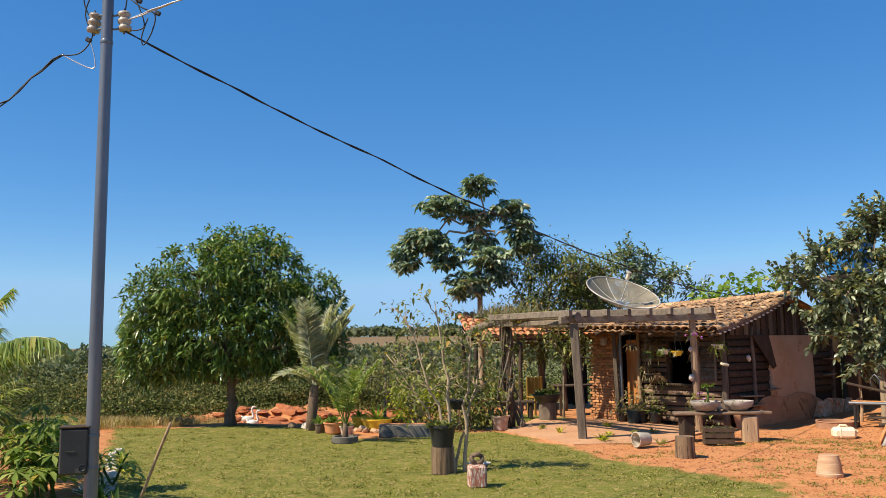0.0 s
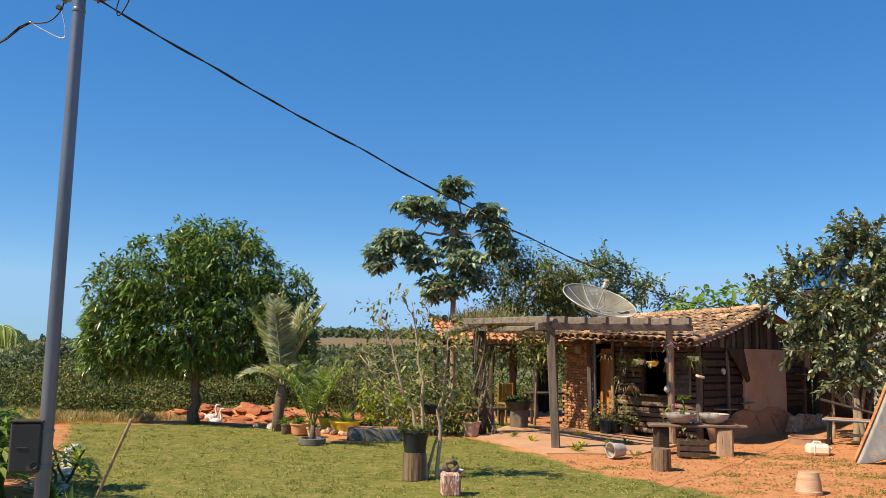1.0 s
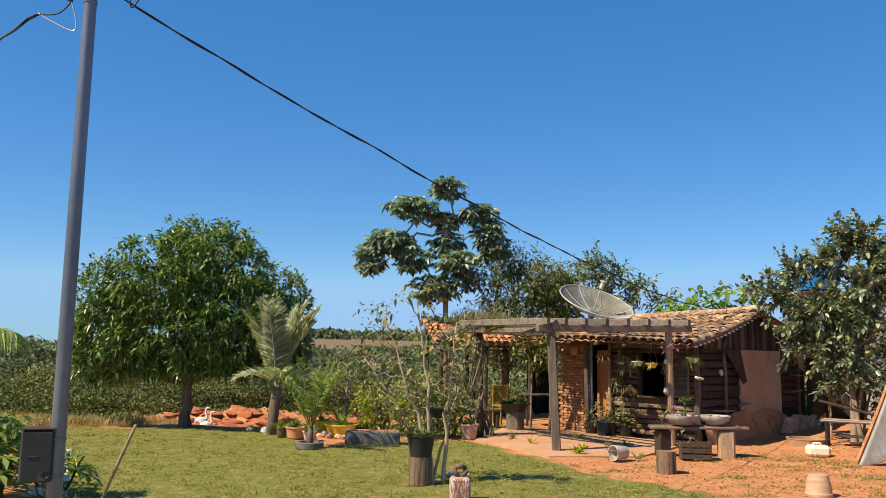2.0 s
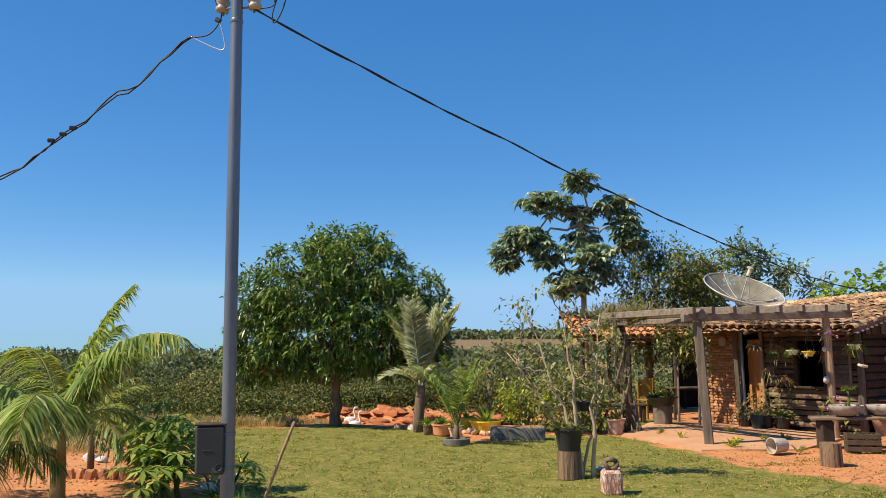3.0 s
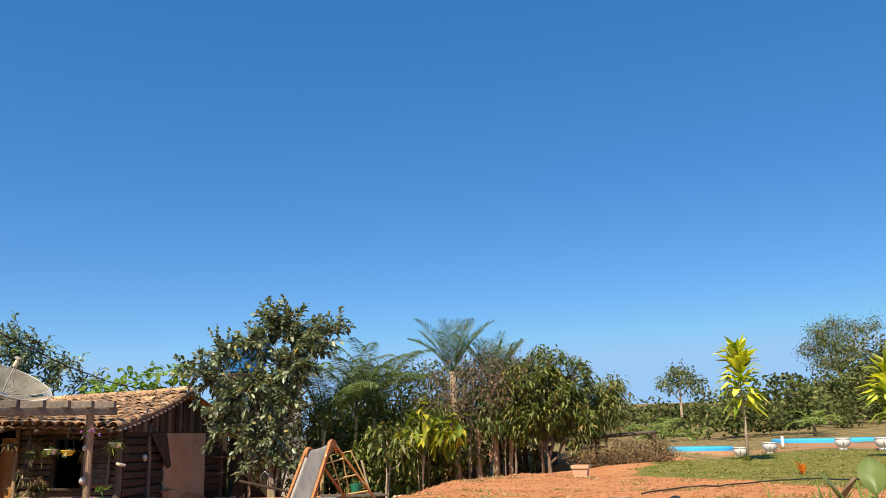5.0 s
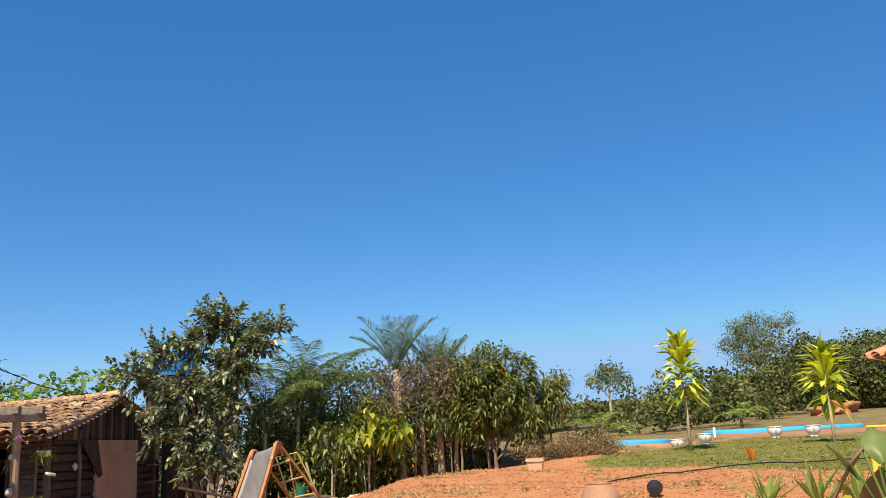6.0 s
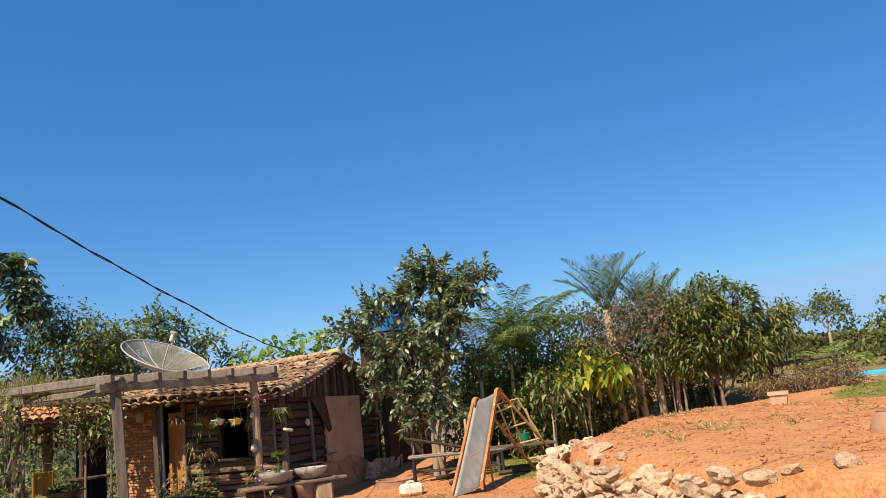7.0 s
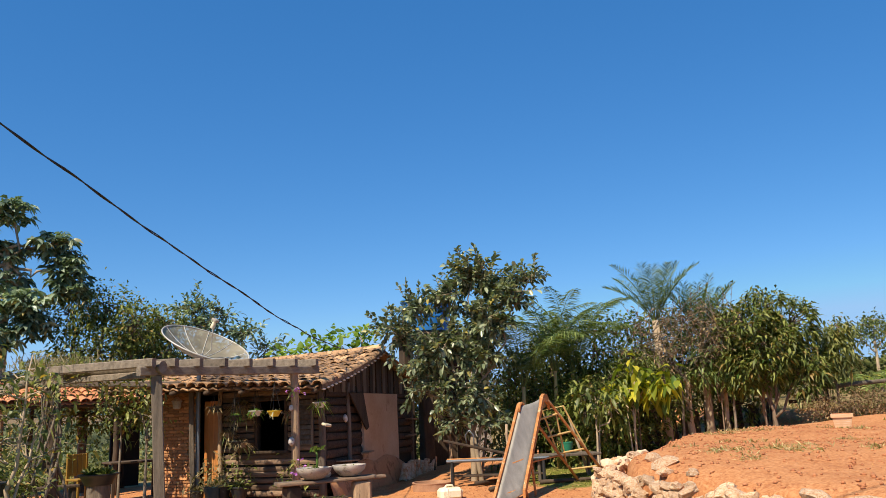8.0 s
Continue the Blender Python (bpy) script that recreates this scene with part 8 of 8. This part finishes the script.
# big-leaved plants close to the terrace wall
for i, (x, y, h, lf) in enumerate(((5.42, 3.52, 0.62, LEAF_PALM), (5.75, 3.35, 0.55, LEAF_FRESH))):
    rng = rand(430 + i)
    ob = thing("canna_plant", gz(x, y), "broad-leaved canna with some dry brown leaves", "plant", "cannas on the terrace")
    f, pieces, dry = Form(), [], []
    for k in range(7):
        a = rng.uniform(0, 6.28)
        lean = rng.uniform(0.05, 0.22)
        topp = np.array([math.cos(a) * lean, math.sin(a) * lean, h * rng.uniform(0.55, 0.95)])
        f.tube(crooked((0, 0, -0.05), topp, 4, 0.01, rng), [0.012, 0.011, 0.009, 0.007], 6)
        way = Vector((math.cos(a) * 0.45, math.sin(a) * 0.45, 0.9 if k not in (1, 4) else -0.5)).normalized()
        side = way.cross(Z).normalized()
        rows = []
        for j in range(11):
            s = j / 10
            c = Vector(topp) + way * 0.38 * s - Z * 0.10 * s * s
            w = 0.095 * math.sin(math.pi * (0.04 + 0.94 * s)) ** 0.75
            rows.append([c + side * w * e + way.cross(side) * (0.025 * abs(e) - 0.004 * math.sin(9 * s + 2 * e)) for e in (-1, -0.6, -0.2, 0.2, 0.6, 1)])
        (dry if k in (1, 4) else pieces).append(Form().sheet(rows))
    part("stem", f, LEAF_FRESH, ob, smooth=True)
    for nm, ps, m in (("green_leaf", pieces, lf), ("dry_leaf", dry, LEAF_BROWN)):
        for leaf in ps:
            part(nm, leaf, m, ob, smooth=True)
strap_plant("canna_sprout", gz(5.30, 3.75), 8, 0.45, 0.12, LEAF_YELLOW, "yellowing broad leaves beside the canna", 432, (0.9, 1.4))
for i, (x, y) in enumerate(((6.35, 4.85), (6.65, 4.55), (6.9, 4.3))):
    rng = rand(434 + i)
    ob = thing("aloe", gz(x, y), "spiky green aloe on the terrace", "plant", "aloes on the terrace")
    for k in range(14):
        v, t = rosette(1, 0.46, 0.05, rng, (0.5, 1.4), 0.1)
        part("leaf", big_mesh("leaf", v, t, LEAF_PALM_BRIGHT), LEAF_PALM_BRIGHT, ob)

# ---------------------------------------------------------------- trees along the terrace back
rng = rand(450)
for i, (x, y, h, n) in enumerate(((9.0, 17.2, 1.7, 9), (9.9, 17.3, 2.0, 9), (10.6, 17.6, 1.9, 8))):
    st = [(0, 0, -0.1), (0.03, 0, h * 0.3), (0.06, 0.03, h * 0.7), (0.08, 0.03, h)]
    fr = [(a + rng.normal(0, 0.2), rng.uniform(1.05, 1.5), rng.uniform(1.9, 2.5), rng.uniform(1.2, 1.9), 90, 0.42, 0.023) for a in np.linspace(0.1, 5.9, n)]
    palm("areca_palm", gz(x, y), st, [0.05, 0.045, 0.04, 0.035], fr, LEAF_PALM, BAMBOO, "clump palm with long arching green fronds", 451 + i, hang=0.55, vee=0.2, group="clump palms behind the yard")
for i, (x, y, h, lean) in enumerate(((12.3, 16.5, 2.95, -0.12), (13.25, 16.2, 2.5, -0.05))):
    tp_ = [(0, 0, -0.3), (lean * 0.3, 0, h * 0.3), (lean * 0.7, 0, h * 0.7), (lean, 0, h)]
    fr = [(a, rng.uniform(0.95, 1.5), rng.uniform(1.2, 1.6), rng.uniform(0.2, 0.8), 64, 0.44, 0.014) for a in np.linspace(0.2, 6.1, 12)]
    fr += [(a, rng.uniform(-0.2, 0.4), rng.uniform(0.8, 1.1), rng.uniform(1.6, 2.4), 50, 0.34, 0.014) for a in np.linspace(0.4, 6.3, 2 + 6 * i)]
    palm("date_palm", gz(x, y), tp_, [0.10, 0.09, 0.08, 0.07], fr, LEAF_PALM, BARK_PALE, "palm with stiff grey-green fronds above a dry skirt", 460 + i, hang=0.25, group="palms along the bank")
for i, (x, y, h, r) in enumerate(((12.8, 16.35, 1.9, 0.07), (13.5, 16.0, 1.7, 0.05), (13.9, 15.3, 1.4, 0.03))):
    ob = thing("palm_trunk", gz(x, y), "rough pale palm trunk with old leaf stubs", "tree trunk", "trunks along the bank")
    part("trunk", Form().tube(crooked((0, 0, -0.3), (rng.normal(0, 0.06), 0, h), 7, 0.02, rng), np.linspace(r * 1.2, r * 0.85, 7), 9, 0.4, i), BARK_PALE, ob, smooth=True)
    f = []
    for k in range(14):
        z, a = rng.uniform(0.2, h), rng.uniform(0, 6.28)
        f.append(blades(np.array([[math.cos(a) * r * 0.8, math.sin(a) * r * 0.8, z]]), np.array([[math.cos(a) * 0.5, math.sin(a) * 0.5, 0.9]]), 0.16, 0.05, 0.0, 0.1))
    v, t = joined(f)
    part("leaf_stub", big_mesh("leaf_stub", v, t, LEAF_PALM_DRY), LEAF_PALM_DRY, ob, kind="stuff")
for i, (x, y, lobes) in enumerate(((12.2, 16.0, [(-0.7, 0, 2.5, 0.8, 0.5, 0.55), (0.3, 0, 2.9, 0.9, 0.5, 0.5), (0.9, -0.3, 2.5, 0.7, 0.5, 0.6), (-0.2, 0, 2.1, 0.8, 0.5, 0.5)]), (13.2, 15.5, [(0, 0, 2.7, 0.8, 0.6, 0.5), (0.5, -0.4, 2.4, 0.6, 0.5, 0.5), (-0.4, 0.2, 2.2, 0.6, 0.5, 0.4)]))):
    spray_tree("dry_thicket_tree", gz(x, y), (0.1, 0, 1.9), lobes, 190, 6, 0.085, 0.032, 0.75, LEAF_BROWN, TWIG, "tangle of bare grey branches with dry brown leaves", 470 + 20 * i, r=0.03, stems=1, lift=0.2, group="dry trees on the bank")
tree("yellow_leaf_tree", gz(10.8, 15.9), (0.02, 0, 1.2), [(0.1, 0, 1.75, 0.36, 0.4, 0.26), (-0.1, 0.1, 1.45, 0.4, 0.4, 0.24), (0.45, -0.3, 1.6, 0.34, 0.32, 0.3), (0.1, 0, 2.05, 0.22, 0.25, 0.16)], 44, 5, 0.25, 0.125, LEAF_YELLOW, BARK_PALE, "small tree with large glossy yellow-green leaves", "tree", 471, r=0.025, stems=3, droop=0.55, lift=-0.55, spread=0.08)
tree("green_leaf_tree", gz(9.9, 16.0), (0.02, 0, 1.0), [(0.0, 0, 1.45, 0.4, 0.4, 0.4), (0.4, 0, 1.2, 0.35, 0.35, 0.35)], 50, 6, 0.14, 0.07, LEAF_BUSH, BARK_PALE, "small tree with large drooping green leaves", "tree", 478, r=0.025, stems=2, droop=0.8, lift=-0.3)
tree("small_mango_tree", gz(13.75, 14.9), (0, 0, 0.9), [(0, 0, 2.0, 0.75, 0.7, 0.75), (-0.35, 0.2, 2.6, 0.6, 0.6, 0.5), (0.4, -0.3, 2.55, 0.55, 0.55, 0.55), (0.1, 0, 3.0, 0.5, 0.5, 0.3), (0.5, -0.4, 1.6, 0.45, 0.5, 0.55), (-0.45, 0.3, 1.7, 0.5, 0.5, 0.5)], 620, 13, 0.165, 0.05, LEAF_BUSH, BARK, "low mango tree with drooping leaves on the bank", "tree", 472, r=0.06, spread=0.06, droop=0.5, lift=0.2, shell=0.7)
tree("small_mango_tree", gz(15.3, 14.5), (0, 0, 0.7), [(0, 0, 1.45, 0.36, 0.4, 0.4), (0.15, -0.1, 1.85, 0.28, 0.3, 0.25), (-0.3, 0.1, 1.1, 0.3, 0.3, 0.25)], 150, 12, 0.18, 0.052, LEAF_YOUNG, BARK, "young mango tree with yellowish hanging leaves", "tree", 473, r=0.035, droop=0.7, lift=0.0)
# leafy mass behind the yard
for i, (x, y, h, s, lf) in enumerate(((9.4, 18.2, 2.3, 480, LEAF_BUSH), (10.6, 18.3, 2.7, 481, LEAF_BUSH), (11.6, 18.0, 2.9, 482, LEAF_BUSH), (12.5, 17.9, 2.9, 483, LEAF_FRESH), (13.3, 17.5, 3.1, 484, LEAF_BUSH), (14.0, 16.9, 3.2, 485, LEAF_BUSH), (14.6, 16.6, 2.6, 486, LEAF_BUSH), (9.0, 22.5, 2.6, 488, LEAF_BUSH), (11.8, 20.0, 3.0, 489, LEAF_BUSH), (10.3, 16.9, 1.5, 487, LEAF_BUSH), (11.7, 16.9, 2.0, 491, LEAF_BUSH))):
    tree("thicket_tree", gz(x, y), (0, 0, h * 0.45), [(0, 0, h * 0.82, 0.75, 0.6, 0.5), (-0.4, 0.3, h * 0.58, 0.75, 0.6, 0.55), (0.4, -0.3, h * 0.52, 0.75, 0.6, 0.55), (0.1, 0, h * 1.0, 0.45, 0.45, 0.3), (0, 0, h * 0.25, 0.7, 0.5, 0.45)], 340, 10, 0.13, 0.055, lf, BARK, "leafy tree in the thicket behind the yard", "tree", s, r=0.03, group="thicket behind the yard")
for i, (x, y, h, lf) in enumerate(((11.2, 16.2, 2.4, LEAF_BUSH), (13.0, 15.6, 2.3, LEAF_PALM), (13.6, 15.0, 2.3, LEAF_MANGO))):
    tree("bank_tree", gz(x, y), (0, 0, h * 0.62), [(0, 0, h * 0.9, 0.5, 0.4, 0.28), (-0.3, 0.25, h * 0.75, 0.4, 0.35, 0.26), (0.3, -0.25, h * 0.72, 0.4, 0.35, 0.28)], 130, 9, 0.13, 0.04, lf, BARK, "thin-stemmed leafy tree at the terrace edge", "tree", 530 + i, r=0.018, droop=0.6, group="thin trees on the bank")
# dark board fence in the shade of the thicket
shed = thing("board_fence", (12.7, 17.2, 0.3), "dark weathered board fence in deep shade behind the trunks", "fence")
rng = rand(475)
for k in range(34):
    x = -2.9 + k * 0.165
    b = part("board", Form().box(0.17, 0.03, rng.uniform(1.25, 1.5), pose(x, 0.12 * math.sin(x) - x * 0.42, -0.3, rng.normal(0, 3), rng.normal(0, 2), rng.normal(0, 6)), 0.006), WOOD_DARK, shed)
# rail fence and dry hedge
fence = thing("rail_fence", gz(15.9, 14.5), "old grey pole fence on the bank", "fence")
for x, y in ((-0.65, 0.25), (0.45, -0.6)):
    part("post", Form().bar((x, y, -0.3), (x, y, 0.62), 0.06, 0.055, 8, 0.2, int(x * 10)), WOOD_DARK, fence, smooth=True)
part("rail", Form().bar((-1.1, 0.55, 0.50), (0.5, -0.65, 0.64), 0.05, 0.045, 8, 0.15, 3), WOOD_GREY, fence, smooth=True)
part("rail", Form().bar((-1.3, 0.7, 0.26), (-0.5, 0.15, 0.30), 0.04, 0.035, 8, 0.15, 6), WOOD_DARK, fence, smooth=True)
shrub("dry_hedge", gz(14.75, 13.55), [(0, 0, 0.32, 0.7, 0.6, 0.34), (0.5, -0.5, 0.34, 0.6, 0.5, 0.36), (-0.5, 0.5, 0.30, 0.5, 0.5, 0.32), (0.6, -0.55, 0.25, 0.4, 0.4, 0.3)], 900, 8, 0.055, 0.03, LEAF_BROWN, "low hedge of dry pinkish-brown twigs and leaves", 490, shell=0.2)
for i, (x, y) in enumerate(((19.2, 15.9), (30.3, 17.3))):
    palm("bank_palm", gz(x, y), [(0, 0, -0.1), (0, 0, 0.2), (0, 0, 0.45)], [0.07, 0.06, 0.04], [(a, rng.uniform(0.4, 1.2), 1.1, 1.5, 30, 0.35, 0.03) for a in np.linspace(0, 5.6, 8)], LEAF_PALM_BRIGHT, BARK, "small feather palm on the slope", 495 + i, group="small palms on the slope")
solo("earth_heap", Form().lump(1.4, 0.9, 0.5, None, 0.35, 14, 4, 0.3, 2.2), DIRT, gz(41.4, 18.1, 0.05), "heap of bare red earth on the slope", "earth heap", smooth=True)


# ---------------------------------------------------------------- woods
def woods(name, spots, per, size, leaf, label, seed):
    """Many trees as one mesh: ragged crowns of leaf sprays. spots: x, y, height, radius."""
    rng = rand(seed)
    P = np.array([(x, y) for x, y, *_ in spots])
    g0 = heights(P)
    vs = []
    for (x, y, h, r), z in zip(spots, g0):
        k = int(rng.integers(4, 8))
        lobes = [(rng.normal(0, r * 0.45), rng.normal(0, r * 0.45), h * rng.uniform(0.22, 0.85), r * rng.uniform(0.4, 0.75), r * rng.uniform(0.4, 0.75), h * rng.uniform(0.14, 0.28)) for _ in range(k)]
        C, out = scatter(lobes, per, rng, 0.6)
        C = np.maximum(C, [-1e9, -1e9, 0.05 * h]) + [x, y, z]
        vs.append((C, out))
    C, D = np.concatenate([c for c, _ in vs]), np.concatenate([d for _, d in vs])
    v, t = flakes(C, D, size * 1.25 * rng.uniform(0.5, 1.3, len(C)), size * 0.95, rng, 0.42)
    return tagged(new(name, big_mesh(name, v, t, leaf)), label, "woods", kind="stuff")


def strew(n, az0, az1, r0, r1, seed, h0, h1, k0, k1, power=1.0):
    rng = rand(seed)
    az = np.radians(rng.uniform(az0, az1, n))
    r = r0 + (r1 - r0) * rng.random(n) ** power
    return [(a_r * math.cos(a), 6 + a_r * math.sin(a), h0 + (h1 - h0) * rng.random() ** 1.8, rng.uniform(k0, k1)) for a, a_r in zip(az, r)]


woods("valley_bush", strew(42, 88, 152, 25, 38, 540, 0.9, 2.3, 0.9, 1.8), 1500, 0.072, LEAF_WOODS, "taller green bushes at the edge of the valley", 541)
woods("valley_bush", strew(36, 88, 152, 24, 40, 545, 0.8, 2.0, 0.9, 1.7), 1500, 0.072, LEAF_OLIVE, "dry olive bushes at the edge of the valley", 546)
woods("valley_scrub", strew(330, 84, 152, 21.8, 34, 500, 0.3, 1.0, 0.5, 1.2), 300, 0.072, LEAF_OLIVE, "olive green scrub falling away into the valley", 501)
woods("garden_scrub", strew(150, 90, 131, 18.0, 22.5, 542, 0.3, 0.9, 0.5, 1.0), 360, 0.068, LEAF_WOODS, "low scrub and weeds behind the dug earth", 543)
woods("valley_scrub", strew(170, 72, 155, 36, 75, 502, 1.2, 3.4, 1.3, 3.0), 460, 0.13, LEAF_WOODS, "taller olive scrub in the valley", 503)
woods("valley_scrub", strew(190, 72, 155, 36, 75, 547, 0.8, 2.6, 1.2, 2.6), 400, 0.13, LEAF_OLIVE, "dry olive scrub in the valley", 548)
# From here to the ridge the leaf colour itself carries the haze.
woods("valley_woods", strew(380, 104, 158, 75, 170, 504, 2.2, 4.4, 1.8, 3.4), 130, 0.42, LEAF_FAR_HAZED, "woodland across the valley floor", 516)
woods("valley_woods", strew(240, 65, 104, 75, 170, 604, 2.0, 3.6, 2.5, 4.0), 90, 0.55, LEAF_FAR_HAZED, "woodland across the valley floor", 505)
woods("far_woods", strew(600, 103, 160, 170, 330, 506, 4.0, 7.0, 2.6, 4.6), 100, 0.9, LEAF_FAR_HAZED, "woodland on the far slope, haze in its leaf colour", 517)
woods("far_woods", strew(330, 62, 103, 170, 330, 606, 2.0, 4.5, 3.5, 5.5), 60, 1.2, LEAF_FAR_HAZED, "woodland on the far slope, haze in its leaf colour", 507)
woods("ridge_woods", strew(420, 80, 112, 800, 1000, 508, 8.0, 12.0, 8, 14), 36, 4.0, LEAF_FAR_HAZED, "tree line on the horizon, haze in its leaf colour", 509)
woods("slope_woods", strew(90, 2, 21, 44, 60, 510, 2.2, 4.8, 1.2, 2.3), 1100, 0.15, LEAF_WOODS, "green scrub woodland on the slope beyond the pool", 511)
woods("slope_woods", strew(120, -2, 19, 60, 100, 512, 4.0, 6.4, 1.8, 3.4), 700, 0.25, LEAF_WOODS, "taller woodland on the rising slope", 513)
woods("slope_woods", strew(150, 20, 64, 34, 60, 514, 0.9, 3.0, 0.8, 1.6), 260, 0.17, LEAF_WOODS, "olive scrub beyond the fence", 515)
tree("slope_tree", gz(50.1, 26.0), (0.2, 0, 3.2), [(0, 0, 4.6, 1.2, 1.0, 0.6), (-1.4, 0.8, 4.1, 0.9, 0.8, 0.45), (-0.9, 0.5, 5.1, 0.8, 0.7, 0.4), (1.3, -0.8, 5.3, 0.8, 0.7, 0.35), (0.2, 0, 5.7, 0.8, 0.7, 0.35), (2.2, -1.5, 5.6, 0.45, 0.4, 0.3), (-0.6, 0, 3.2, 1.1, 1.0, 0.5), (0.9, -0.5, 3.9, 0.7, 0.7, 0.4)], 520, 14, 0.12, 0.065, LEAF_BUSH, BARK_PALE, "tall open tree on the slope beyond the pool", "tree", 520, r=0.15, spread=0.2, shell=0.4)
tree("slope_tree", gz(35.2, 26.8), (0, 0, 2.3), [(0, 0, 2.9, 0.7, 0.7, 0.45), (-0.5, 0.4, 2.5, 0.5, 0.5, 0.35), (0.5, -0.4, 2.6, 0.5, 0.5, 0.35), (0.1, 0, 3.3, 0.45, 0.45, 0.3)], 120, 12, 0.14, 0.08, LEAF_BUSH, BARK_PALE, "open tree on the slope beyond the fence", "tree", 521, r=0.08, spread=0.16, shell=0.4)


# ---------------------------------------------------------------- grass
def in_ring(n, ring, rng):
    lo, hi = ring.min(0), ring.max(0)
    P = rng.uniform(lo, hi, (n, 2))
    return P[to_line(P, ring, True) > rng.uniform(-0.25, 0.35, n)]


def grass(name, P, per, L, W, mat, label, seed, tilt=0.9):
    rng = rand(seed)
    n = len(P) * per
    Q = np.repeat(P, per, 0) + rng.normal(0, 0.035, (n, 2))
    z = bumps(Q, heights(Q)) - 0.006
    D = np.column_stack([rng.normal(0, 1, (n, 2)) * tilt, rng.uniform(0.5, 1.2, n)])
    v, t = blades(np.column_stack([Q, z]), D, L * rng.uniform(0.5, 1.3, n), W, 0.3, 0.1, rng)
    return tagged(new(name, big_mesh(name, v, t, mat)), label, "grass", kind="stuff")


rng = rand(600)
P = in_ring(16000, np.array([(3.1, 7.0), *LAWN[:16], (-4.3, 7.0)]), rng)
C = in_ring(900, np.array([(3.1, 7.0), *LAWN[:16], (-4.3, 7.0)]), rng)
grass("lawn_tuft", np.concatenate([C, C + rng.normal(0, 0.03, C.shape)]), 8, 0.085, 0.012, GRASS, "longer tufts standing in the lawn", 610)
P = P[[noise.noise((x * 1.4, y * 1.4, 5)) + 0.6 * noise.noise((x * 5, y * 5, 2)) < 0.12 or k < 0.25 for (x, y), k in zip(P, rng.random(len(P)))]]
grass("lawn_grass", P, 7, 0.045, 0.010, GRASS, "short patchy lawn grass", 601)
P = in_ring(5200, LAWN_TERRACE, rng)
grass("terrace_grass", P, 7, 0.07, 0.014, GRASS, "short grass on the terrace", 602)
P = np.concatenate([in_ring(700, LAWN_BACK, rng), in_ring(700, LAWN_YARD, rng)])
grass("yard_grass", P, 8, 0.07, 0.012, GRASS, "patchy grass in the yard", 603)
# weeds scattered over bare earth, in patches
C = np.column_stack([rng.uniform(2.0, 6.5, 60), rng.uniform(9.5, 15.5, 60)])
P = np.concatenate([c + rng.normal(0, 0.16, (22, 2)) * [1.6, 0.7] for c in C if to_line(c[None], WALL_LINE)[0] < -0.6])
grass("weed_patch", P, 7, 0.065, 0.012, GRASS, "small weed patches on the red earth", 604)
C = np.column_stack([rng.uniform(4.8, 11, 60), rng.uniform(4.5, 13, 60)])
P = np.concatenate([c + rng.normal(0, 0.12, (9, 2)) for c in C if to_line(c[None], WALL_LINE)[0] > 0.5])
grass("weed_patch", P, 7, 0.10, 0.014, GRASS_DRY, "sparse dry weeds on the terrace earth", 605)
P = np.concatenate([rng.uniform((-15, 17.8), (-7.2, 21.8), (4200, 2)), rng.uniform((-17, 13.5), (-8.8, 19.5), (3600, 2))])
P = P[to_line(P, LAWN, True) < 0]
grass("dry_grass", P, 6, 0.32, 0.012, GRASS_DRY, "strip of tall dry grass beyond the garden", 606, 0.35)
P = rng.uniform((14, 14.2), (24, 17.5), (1500, 2))
grass("dry_grass", P, 6, 0.16, 0.012, GRASS_DRY, "dry grass along the fence", 607, 0.5)


# ---------------------------------------------------------------- clods and pebbles on the bare earth
def clods(name, P, mat, label, seed, s0, s1):
    rng = rand(seed)
    n = len(P)
    z = bumps(P, heights(P))
    s = rng.uniform(s0, s1, n) ** 1.0
    base = np.array([(1, 0, 0), (-1, 0, 0), (0, 1, 0), (0, -1, 0), (0, 0, 0.7), (0, 0, -0.7)], float)
    faces = np.array([(0, 2, 4), (2, 1, 4), (1, 3, 4), (3, 0, 4), (2, 0, 5), (1, 2, 5), (3, 1, 5), (0, 3, 5)])
    a = rng.uniform(0, 6.28, n)
    v = base[None] * (s[:, None, None] * rng.uniform(0.6, 1.3, (n, 6, 1)))
    c, q = np.cos(a)[:, None], np.sin(a)[:, None]
    v = np.stack([v[..., 0] * c - v[..., 1] * q, v[..., 0] * q + v[..., 1] * c, v[..., 2]], -1)
    v = v + np.column_stack([P, z + s * 0.25])[:, None]
    t = (np.arange(n)[:, None, None] * 6 + faces).reshape(-1, 3)
    return tagged(new(name, big_mesh(name, v.reshape(-1, 3), t, mat)), label, "pebbles", kind="stuff")


rng = rand(620)
P = rng.uniform((1.5, 9.5), (8.5, 16.5), (2600, 2))
P = P[(to_line(P, LAWN, True) < -0.1) & (to_line(P, WALL_LINE) < -0.25)]
clods("pebble", P, DIRT, "small clods and pebbles on the red earth", 621, 0.006, 0.024)
P = rng.uniform((4.4, 4.0), (12.0, 14.0), (4200, 2))
P = P[(to_line(P, LAWN_TERRACE, True) < 0) & (to_line(P, WALL_LINE) > 0.25)]
clods("pebble", P, DIRT, "small clods and pebbles on the terrace earth", 622, 0.006, 0.026)
P = rng.uniform((-10.5, 10.0), (-6.0, 15.5), (900, 2))
P = P[to_line(P, LAWN, True) < -0.2]
clods("pebble", P, DIRT, "small clods and pebbles beside the flower bed", 623, 0.008, 0.03)
